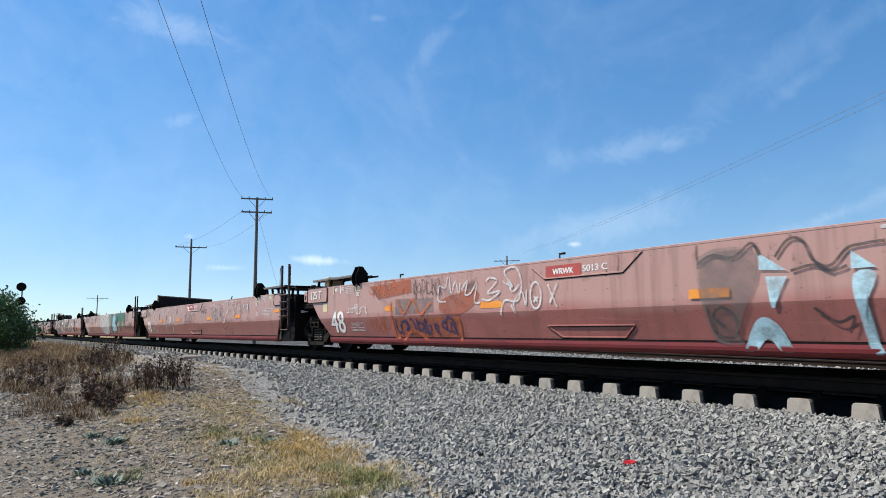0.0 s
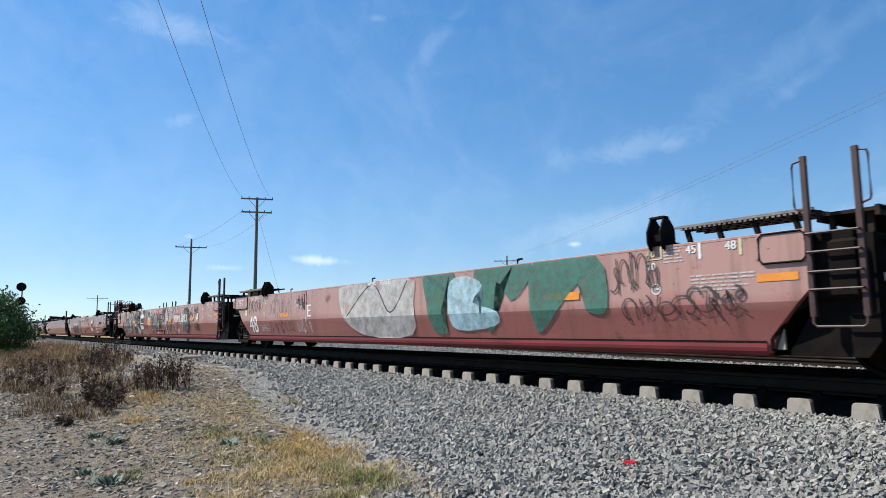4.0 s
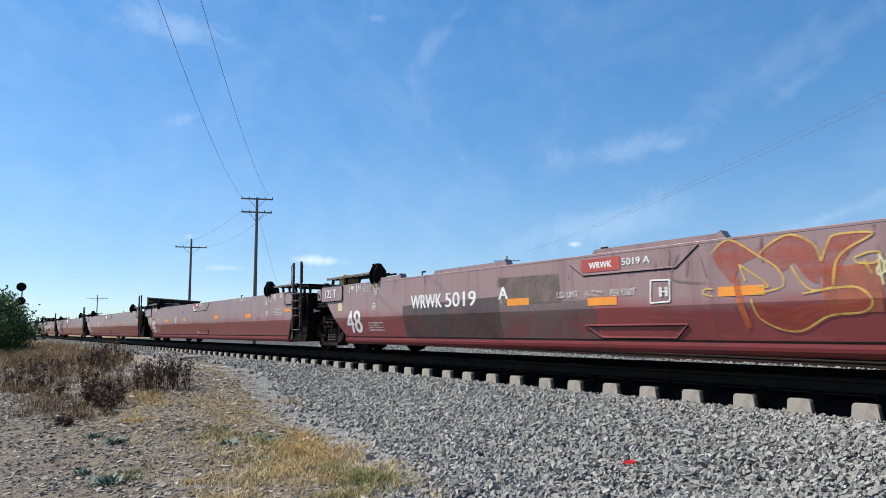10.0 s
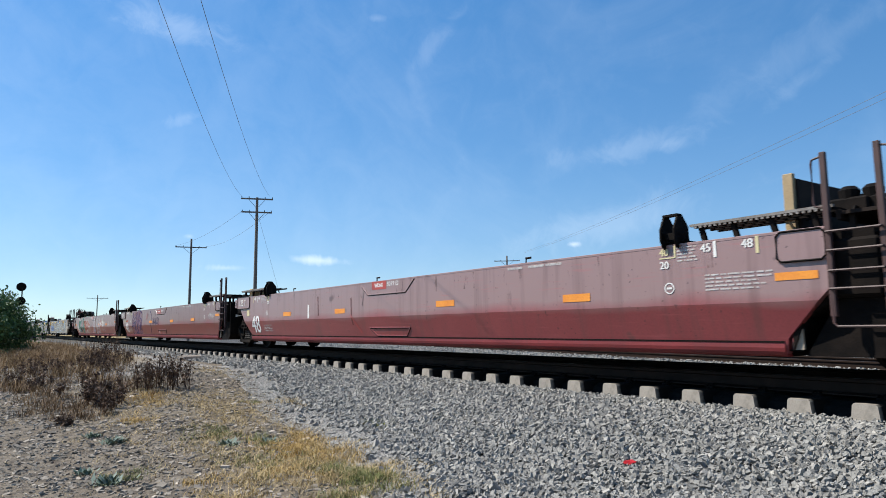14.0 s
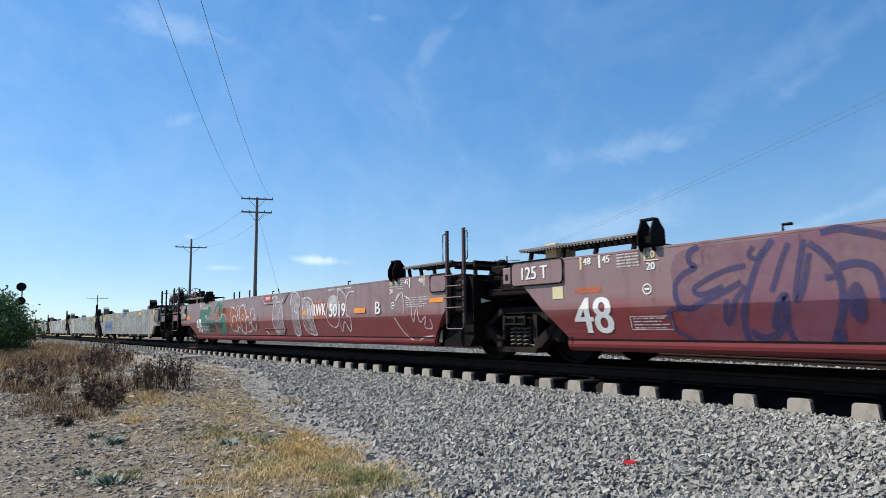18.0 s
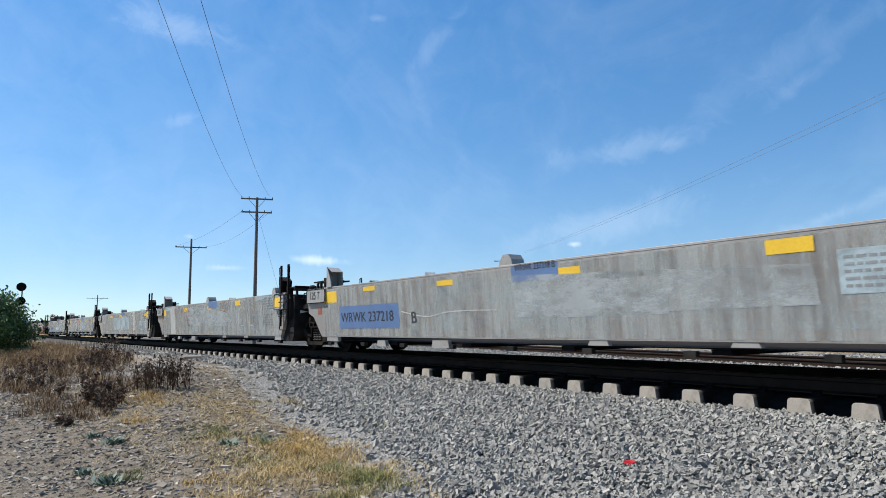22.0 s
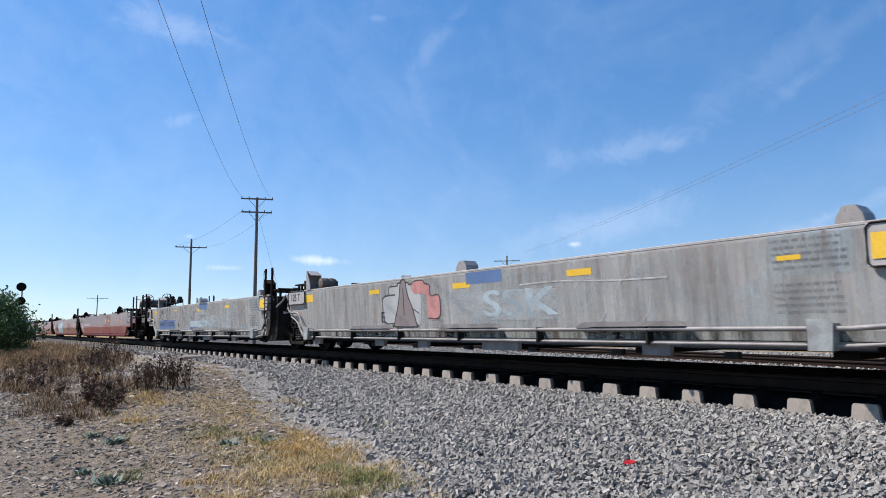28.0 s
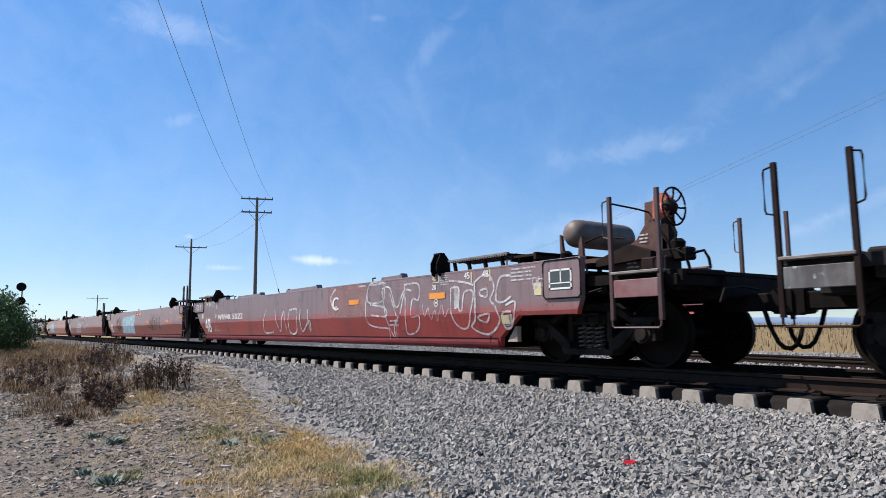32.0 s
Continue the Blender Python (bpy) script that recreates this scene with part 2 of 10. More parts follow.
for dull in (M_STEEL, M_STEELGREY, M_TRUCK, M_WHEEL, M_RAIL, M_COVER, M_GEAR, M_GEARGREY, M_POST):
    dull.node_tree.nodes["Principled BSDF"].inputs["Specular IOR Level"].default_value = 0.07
M_BLACKPAINT = worn_paint("black_spray_paint", (0.035, 0.035, 0.037), 0.95, 0.5)
M_PRINT = worn_paint("faded_white_stencil", (0.60, 0.58, 0.55), 0.85, 0.4, 0.6, 9)
M_SPRAYWHITE = worn_paint("white_spray_paint", (0.70, 0.69, 0.67), 0.85, 0.3, 0.6, 6)
M_BLUEHAZE = worn_paint("faded_blue_bloom", (0.43, 0.52, 0.54), 0.6, 0.0, 0.6, 0.9, (1, 1, 1.6))
M_RUSTRUN = worn_paint("rust_runs", (0.22, 0.12, 0.06), 0.85, 0.0, 0.7, 1.6, (5, 1, 0.5))
M_TOPDIRT = worn_paint("dark_dirt_runs", (0.08, 0.045, 0.036), 0.8, 0.0, 0.7, 2.0, (4, 1, 0.6))
M_CHROME = worn_paint("streaky_silver_paint", (0.29, 0.285, 0.275), 0.92, 0.35, 0.5, 2.2, (0.7, 1, 6))
M_SOOT = worn_paint("dull_black_cover_paint", (0.085, 0.072, 0.068), 0.78, 0.45, 0.6, 1.2)
M_SMOKE = worn_paint("thin_grey_overspray", (0.17, 0.15, 0.14), 0.55, 0.2, 0.6, 3)
M_GREYPAINT = worn_paint("grey_spray_paint", (0.28, 0.275, 0.265), 0.8, 0.25, 0.6, 3, (0.7, 1, 5))
# the silver is smoky: sprayed over in black here and white there
clouded = M_CHROME.node_tree
base_in = clouded.nodes["Principled BSDF"].inputs["Base Color"]
ground_coat = base_in.links[0].from_socket
for size, lo, hi, tone in ((1.5, 0.44, 0.60, (0.045, 0.045, 0.047)), (2.3, 0.56, 0.70, (0.58, 0.57, 0.55))):
    spot = clouded.nodes.new("ShaderNodeTexNoise")
    spot.inputs["Scale"].default_value, spot.inputs["Detail"].default_value = size, 4
    where = clouded.nodes.new("ShaderNodeTexCoord")
    clouded.links.new(where.outputs["Object"], spot.inputs["Vector"])
    edge = clouded.nodes.new("ShaderNodeMapRange")
    edge.inputs["From Min"].default_value, edge.inputs["From Max"].default_value = lo, hi
    clouded.links.new(spot.outputs["Fac"], edge.inputs["Value"])
    coat = clouded.nodes.new("ShaderNodeMixRGB")
    coat.inputs["Color2"].default_value = (*tone, 1)
    clouded.links.new(edge.outputs["Result"], coat.inputs["Fac"])
    clouded.links.new(ground_coat, coat.inputs["Color1"])
    ground_coat = coat.outputs["Color"]
clouded.links.new(ground_coat, base_in)
M_TEAL = worn_paint("teal_spray_paint", (0.06, 0.19, 0.14), 0.95, 0.6)
M_CYAN = worn_paint("pale_blue_spray_paint", (0.42, 0.64, 0.70), 0.95, 0.5)
M_VIOLET = worn_paint("violet_spray_paint", (0.045, 0.038, 0.12), 0.88, 0.5)
M_RUSTORANGE = worn_paint("orange_spray_paint", (0.55, 0.13, 0.045), 0.9, 0.35)
M_PRIMER = worn_paint("red_oxide_touch_up", (0.40, 0.115, 0.06), 0.8, 0.45, 0.6, 3)
M_PINK = worn_paint("pink_spray_paint", (0.60, 0.27, 0.24), 0.95, 0.7)
M_COVERPALE = worn_paint("pale_cover_paint", (0.50, 0.50, 0.455), 0.9, 0.72, 0.6, 1.3)
M_PRINTGREY = worn_paint("faded_grey_stencil", (0.20, 0.20, 0.20), 0.6, 0.15, 0.6, 9)
M_SPOTRED = worn_paint("dark_red_touch_up", (0.16, 0.04, 0.035), 0.7, 0.4)
M_FADEPATCH = worn_paint("faded_pink_cover_paint", (0.36, 0.20, 0.18), 0.7, 0.35, 0.6, 2)
M_STENCILGREY = worn_paint("faded_dark_stencil", (0.07, 0.068, 0.065), 0.85, 0.4, 0.6, 7)
M_DRIP = worn_paint("pale_wash_runs", (0.53, 0.56, 0.525), 0.45, 0.0, 0.6, 1.5, (4.5, 1, 0.5))
M_WASH = worn_paint("dark_wash_runs", (0.21, 0.19, 0.175), 0.42, 0.0, 0.6, 1.1, (5.5, 1, 0.4))
M_THINRED = worn_paint("thin_red_overspray", (0.46, 0.085, 0.045), 0.62, 0.25, 0.6, 4, (1, 1, 3))
M_SPRAYYELLOW = worn_paint("yellow_spray_paint", (0.66, 0.43, 0.09), 0.9, 0.5, 0.6, 6)
M_PALEFILL = worn_paint("pale_grey_roller_paint", (0.52, 0.53, 0.51), 0.9, 0.7, 0.6, 1.3)
M_COVERGREY = worn_paint("mauve_grey_roller_paint", (0.27, 0.225, 0.21), 0.92, 0.75, 0.6, 1.3)
M_PATCH = worn_paint("pale_touch_up_paint", (0.58, 0.57, 0.53), 0.9, 0.45, 0.6, 4)
M_OLIVE = worn_paint("olive_overspray", (0.13, 0.115, 0.085), 0.6, 0.25, 0.6, 4)
M_MAUVEHAZE = worn_paint("mauve_overspray", (0.24, 0.10, 0.16), 0.5, 0.15, 0.6, 3)
M_PALEHAZE = worn_paint("pale_overspray", (0.55, 0.52, 0.53), 0.5, 0.12, 0.6, 5)
M_PALEGREY = worn_paint("pale_grey_cover_paint", (0.48, 0.51, 0.50), 0.65, 0.1, 0.6, 1.6, (1, 1, 2.5))
M_PALEBLUE = worn_paint("pale_blue_grey_paint", (0.44, 0.53, 0.55), 0.85, 0.5, 0.6, 3)
for film, lo, hi in ((M_BLUEHAZE, 0.56, 0.40), (M_RUSTRUN, 0.42, 0.30), (M_TOPDIRT, 0.40, 0.30)):
    for node in film.node_tree.nodes:
        if node.bl_idname == "ShaderNodeMapRange" and abs(node.inputs["From Min"].default_value - 0.62) < 1e-4:
            node.inputs["From Min"].default_value, node.inputs["From Max"].default_value = lo, hi
M_TAN = worn_paint("tan_paint", (0.55, 0.36, 0.18), 0.95, 0.7)
M_WOOD = material("weathered_pole_wood", (0.15, 0.12, 0.10), (0.20, 0.165, 0.135), 0.9, 0, 3, 40, 0.4, stretch=(3, 3, 0.3))
M_WIRE = material("wire", (0.20, 0.21, 0.23), None, 0.6, 0.3, 3, 40, 0)
M_YWOOD = material("yellow_painted_steel", (0.50, 0.36, 0.16), (0.42, 0.30, 0.14), 0.7, 0, 3, 40, 0.1)


# ---- mesh helpers ----
def part(name, bm, mat, parent, label="", smooth=False):
    me = bpy.data.meshes.new(name)
    bm.to_mesh(me)
    bm.free()
    return attach(name, me, mat, parent, label, smooth)


def attach(name, me, mat, parent, label="", smooth=False):
    """A mesh object under its thing; meshes may be shared, the material sits on the object."""
    ob = new(name, me)
    ob.parent = parent
    if not me.materials:
        me.materials.append(mat)
    if me.materials[0] is not mat:
        ob.material_slots[0].link = "OBJECT"
        ob.material_slots[0].material = mat
    if smooth:
        me.shade_smooth()
    return tagged(ob, label)


KEPT = {}


def kept(key, build):
    """One mesh for all that share a key."""
    if key not in KEPT:
        bm = bmesh.new()
        build(bm)
        me = bpy.data.meshes.new(key)
        bm.to_mesh(me)
        bm.free()
        KEPT[key] = me
    return KEPT[key]


def box(bm, x0, x1, y0, y1, z0, z1, bevel=0.0):
    vs = [bm.verts.new(p) for p in ((x0, y0, z0), (x1, y0, z0), (x1, y1, z0), (x0, y1, z0), (x0, y0, z1), (x1, y0, z1), (x1, y1, z1), (x0, y1, z1))]
    fs = [bm.faces.new([vs[i] for i in q]) for q in ((3, 2, 1, 0), (4, 5, 6, 7), (0, 1, 5, 4), (1, 2, 6, 5), (2, 3, 7, 6), (3, 0, 4, 7))]
    if bevel:
        edges = list({e for f in fs for e in f.edges})
        bmesh.ops.bevel(bm, geom=edges, offset=bevel, segments=1, affect="EDGES")


def prism(bm, outline, y0, y1):
    """An outline in x and z, from y0 to y1."""
    a = [bm.verts.new((x, y0, z)) for x, z in outline]
    b = [bm.verts.new((x, y1, z)) for x, z in outline]
    n = len(a)
    f0, f1 = bm.faces.new(a), bm.faces.new(b[::-1])
    for i in range(n):
        bm.faces.new((a[i], b[i], b[(i + 1) % n], a[(i + 1) % n]))
    bmesh.ops.recalc_face_normals(bm, faces=list({f for v in a + b for f in v.link_faces}))


def tube(bm, points, r, seg=8, closed=False):
    """A round bar along points."""
    pts = [Vector(p) for p in points]
    rings = []
    n = len(pts)
    for i, p in enumerate(pts):
        if closed:
            d = pts[(i + 1) % n] - pts[i - 1]
        else:
            d = pts[min(i + 1, n - 1)] - pts[max(i - 1, 0)]
        q = d.to_track_quat("Z", "Y")
        rr = r[i] if isinstance(r, (list, tuple)) else r
        rings.append([bm.verts.new(p + q @ Vector((rr * math.cos(a), rr * math.sin(a), 0))) for a in (2 * math.pi * k / seg for k in range(seg))])
    for i in range(n if closed else n - 1):
        a, b = rings[i], rings[(i + 1) % n]
        for k in range(seg):
            bm.faces.new((a[k], a[(k + 1) % seg], b[(k + 1) % seg], b[k]))
    if not closed:
        bm.faces.new(rings[0][::-1])
        bm.faces.new(rings[-1])


def lathe(bm, profile, seg=28, centre=(0, 0, 0), axis="Y"):
    """Radius and place along the axis, spun round it."""
    c = Vector(centre)
    rings = []
    for r, h in profile:
        ring = []
        for k in range(seg):
            a = 2 * math.pi * k / seg
            u, v = r * math.cos(a), r * math.sin(a)
            ring.append(bm.verts.new(c + Vector({"Y": (u, h, v), "X": (h, u, v), "Z": (u, v, h)}[axis])))
        rings.append(ring)
    fs = []
    for a, b in zip(rings, rings[1:]):
        for k in range(seg):
            fs.append(bm.faces.new((a[k], a[(k + 1) % seg], b[(k + 1) % seg], b[k])))
    fs.append(bm.faces.new(rings[0]))
    fs.append(bm.faces.new(rings[-1]))
    bmesh.ops.recalc_face_normals(bm, faces=fs)


def stuff_mesh(name, verts, faces, mat):
    """One joined mesh out of arrays; all faces have one corner count."""
    me = bpy.data.meshes.new(name)
    v, f = np.asarray(verts, np.float32).reshape(-1, 3), np.asarray(faces, np.int32)
    k = f.shape[1]
    me.vertices.add(len(v))
    me.vertices.foreach_set("co", v.ravel())
    me.loops.add(f.size)
    me.loops.foreach_set("vertex_index", f.ravel())
    me.polygons.add(len(f))
    me.polygons.foreach_set("loop_start", np.arange(0, f.size, k, dtype=np.int32))
    me.update()
    me.validate()
    me.materials.append(mat)
    return me


rng = np.random.default_rng(7)


# ---- ground ----
def smooth(a, b, v):
    t = np.clip((v - a) / (b - a), 0, 1)
    return t * t * (3 - 2 * t)


def ground_z(x, y):
    """Height of the ground; 0 is the rail head."""
    x, y = np.asarray(x, float), np.asarray(y, float)
    near = smooth(-16, -9, x)
    low = 0.16 + 0.26 * near
    z = -0.37 - low * smooth(1.45, 4.2, -y) - 0.12 * smooth(4.2, 9, -y)
    z = z - 0.1 * smooth(2, 6, y) + 0.8 * smooth(15.5, 24, y)
    z = z - 0.9 * smooth(60, 220, np.hypot(x, y))
    return z + 0.02 * np.sin(x * 1.3 + y * 0.7) * smooth(2.0, 4.0, -y) + 0.015 * np.sin(x * 3.1 - y * 2.3) * smooth(2.0, 3.5, -y)


def ballast_edge(x):
    """The y at which coarse ballast gives way to the trodden path."""
    return np.interp(x, [-60, -30, -17, -14.1, -12.9, -10.6, -8.45, -7.2, -6.5, -5.65, -4.8, -4.4, -3.5], [-2.0, -2.1, -2.15, -2.5, -2.8, -3.4, -3.6, -3.8, -4.05, -4.3, -4.66, -4.9, -6.2])


GROUND_BLEND = bpy.data.materials.new("stony_ground")
GROUND_BLEND.use_nodes = True


def ground_material(m):
    n, l = m.node_tree.nodes, m.node_tree.links
    b = n["Principled BSDF"]
    b.inputs["Roughness"].default_value = 0.95
    b.inputs["Specular IOR Level"].default_value = 0.15
    tc = n.new("ShaderNodeTexCoord")

    def noisy(s, d):
        t = n.new("ShaderNodeTexNoise")
        t.inputs["Scale"].default_value, t.inputs["Detail"].default_value = s, d
        l.new(tc.outputs["Object"], t.inputs["Vector"])
        return t.outputs["Fac"]

    def ramp(s, a, c):
        r = n.new("ShaderNodeMapRange")
        r.inputs["From Min"].default_value, r.inputs["From Max"].default_value = a, c
        l.new(s, r.inputs["Value"])
        return r.outputs["Result"]

    def blend(f, a, c):
        x = n.new("ShaderNodeMixRGB")
        for k, v in (("Fac", f), ("Color1", a), ("Color2", c)):
            if isinstance(v, tuple):
                x.inputs[k].default_value = (*v, 1)
            else:
                l.new(v, x.inputs[k])
        return x.outputs["Color"]

    at = n.new("ShaderNodeVertexColor")
    at.layer_name = "cover"
    sep = n.new("ShaderNodeSeparateColor")
    l.new(at.outputs["Color"], sep.inputs["Color"])
    vor = n.new("ShaderNodeTexVoronoi")
    vor.inputs["Scale"].default_value = 22
    l.new(tc.outputs["Object"], vor.inputs["Vector"])
    fine = n.new("ShaderNodeTexVoronoi")
    fine.inputs["Scale"].default_value = 60
    l.new(tc.outputs["Object"], fine.inputs["Vector"])
    soil = blend(ramp(noisy(1.2, 6), 0.35, 0.65), (0.15, 0.121, 0.088), (0.195, 0.167, 0.132))
    soil = blend(ramp(noisy(9, 5), 0.45, 0.7), soil, (0.06, 0.05, 0.041))
    gravel = blend(ramp(fine.outputs["Distance"], 0.0, 0.6), (0.38, 0.362, 0.335), (0.20, 0.192, 0.182))
    # stone cells with darkened gaps, the shade between stones put into the colour
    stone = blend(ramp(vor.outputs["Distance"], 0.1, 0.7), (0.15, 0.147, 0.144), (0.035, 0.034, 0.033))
    dry = blend(ramp(noisy(5, 6), 0.3, 0.7), (0.25, 0.185, 0.09), (0.17, 0.125, 0.065))
    c = blend(sep.outputs["Red"], soil, gravel)
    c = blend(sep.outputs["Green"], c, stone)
    c = blend(sep.outputs["Blue"], c, dry)
    # the train's shade, painted near-black between the rails
    bed = n.new("ShaderNodeVertexColor")
    bed.layer_name = "train_shade"
    shade_mask = n.new("ShaderNodeSeparateColor")
    l.new(bed.outputs["Color"], shade_mask.inputs["Color"])
    c = blend(shade_mask.outputs["Red"], c, (0.016, 0.014, 0.013))
    l.new(c, b.inputs["Base Color"])
    bp = n.new("ShaderNodeBump")
    bp.inputs["Strength"].default_value, bp.inputs["Distance"].default_value = 0.6, 0.03
    l.new(fine.outputs["Distance"], bp.inputs["Height"])
    bp2 = n.new("ShaderNodeBump")
    bp2.inputs["Strength"].default_value, bp2.inputs["Distance"].default_value = 0.5, 0.05
    l.new(noisy(14, 6), bp2.inputs["Height"])
    l.new(bp.outputs["Normal"], bp2.inputs["Normal"])
    l.new(bp2.outputs["Normal"], b.inputs["Normal"])


ground_material(GROUND_BLEND)


def spaced(near, far, start, growth):
    out, step = [0.0], start
    while out[-1] < far:
        step = start if out[-1] < near else step * growth
        out.append(out[-1] + step)
    return np.array(out)


def build_ground():
    p = spaced(16, 4500, 0.2, 1.16)
    xs = np.concatenate([-6 - p[:0:-1], -6 + p])
    q = spaced(9, 4500, 0.2, 1.18)
    ys = np.concatenate([-2.5 - q[:0:-1], -2.5 + q])
    gx, gy = np.meshgrid(xs, ys, indexing="ij")
    gz = ground_z(gx, gy)
    v = np.stack([gx, gy, gz], -1).reshape(-1, 3)
    nx, ny = len(xs), len(ys)
    i = (np.arange(nx - 1)[:, None] * ny + np.arange(ny - 1)[None, :]).ravel()
    me = stuff_mesh("ground", v, np.stack([i, i + ny, i + ny + 1, i + 1], -1), GROUND_BLEND)
    x, y = v[:, 0], v[:, 1]
    edge = ballast_edge(x)
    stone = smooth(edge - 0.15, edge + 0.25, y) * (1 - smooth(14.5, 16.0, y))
    path = smooth(edge - 0.95 - 0.05 * (x + 10).clip(-20, 0), edge - 0.55, y) * smooth(-40, -24, x)
    dry = smooth(15.0, 16.5, y) + smooth(-18, -30, x) * (y < edge - 0.6) * 0.8
    for cx, cy, sx, sy, much in ((-6.2, -5.3, 1.3, 0.55, 0.8), (-10.6, -4.4, 1.6, 0.6, 0.55), (-12.5, -5.6, 1.5, 0.7, 0.5), (-16.5, -3.0, 2.0, 0.3, 0.6)):
        dry = np.maximum(dry, much * np.exp(-((x - cx) / sx) ** 2 - ((y - cy) / sy) ** 2))
    cover = np.stack([path, stone, np.clip(dry, 0, 1), np.ones_like(x)], -1).astype(np.float32)
    layer = me.color_attributes.new("cover", "FLOAT_COLOR", "POINT")
    layer.data.foreach_set("color", cover.ravel())
    # shade under the train, held as a vertex colour
    train_shade = (1 - smooth(1.1, 1.4, np.abs(y))) * 0.93
    layer = me.color_attributes.new("train_shade", "FLOAT_COLOR", "POINT")
    layer.data.foreach_set("color", np.stack([train_shade, train_shade, train_shade, np.ones_like(x)], -1).astype(np.float32).ravel())
    me.shade_smooth()
    ob = new("ground", me)
    return tagged(ob, "stony ground with gravel, bare soil and dry grass", "ground", kind="structure")


build_ground()


def rocks(name, x, y, z, size, mat, label, category="gravel", flat=0.7, tumble=3.1):
    """Broken stones: skewed blocks with knocked-off corners, tumbled every way, joined."""
    n = len(x)
    base = np.array([(a, b, c) for c in (-0.8, 0.8) for a, b in ((-0.8, -0.8), (0.8, -0.8), (0.8, 0.8), (-0.8, 0.8))])
    v = base[None] * (1 + 0.24 * rng.standard_normal((n, 8, 3)).clip(-2.0, 1.2))
    v *= np.stack([rng.uniform(0.95, 1.5, n), rng.uniform(0.65, 1.0, n), flat * rng.uniform(0.6, 1.05, n)], -1)[:, None]
    for i, j, turn in ((1, 2, rng.uniform(-tumble, tumble, n) * 0.5), (0, 2, rng.uniform(-tumble, tumble, n) * 0.3), (0, 1, rng.uniform(0, 6.283, n))):
        c, s = np.cos(turn)[:, None], np.sin(turn)[:, None]
        a, b = v[..., i] * c - v[..., j] * s, v[..., i] * s + v[..., j] * c
        v[..., i], v[..., j] = a, b
    v = v * np.asarray(size)[:, None, None] + np.stack([x, y, z], -1)[:, None]
    f = np.array([(0, 2, 1), (0, 3, 2), (4, 5, 6), (4, 6, 7), (0, 1, 5), (0, 5, 4), (1, 2, 6), (1, 6, 5), (2, 3, 7), (2, 7, 6), (3, 0, 4), (3, 4, 7)])
    faces = (f[None] + (np.arange(n) * 8)[:, None, None]).reshape(-1, 3)
    me = stuff_mesh(name, v.reshape(-1, 3), faces, mat)
    me.shade_flat()
    return tagged(new(name, me), label, category, kind="stuff")


M_BALLAST = island_material("crushed_ballast", (0.185, 0.177, 0.158), (0.43, 0.405, 0.355), 0.9, 0.9, (0.345, 0.33, 0.295))
M_PATHSTONE = island_material("fine_pale_gravel", (0.26, 0.245, 0.215), (0.50, 0.47, 0.415), 0.9, 0.3)
M_PEBBLE = island_material("pale_pebbles", (0.12, 0.104, 0.082), (0.54, 0.46, 0.365), 0.9, 0.6, (0.32, 0.275, 0.22))


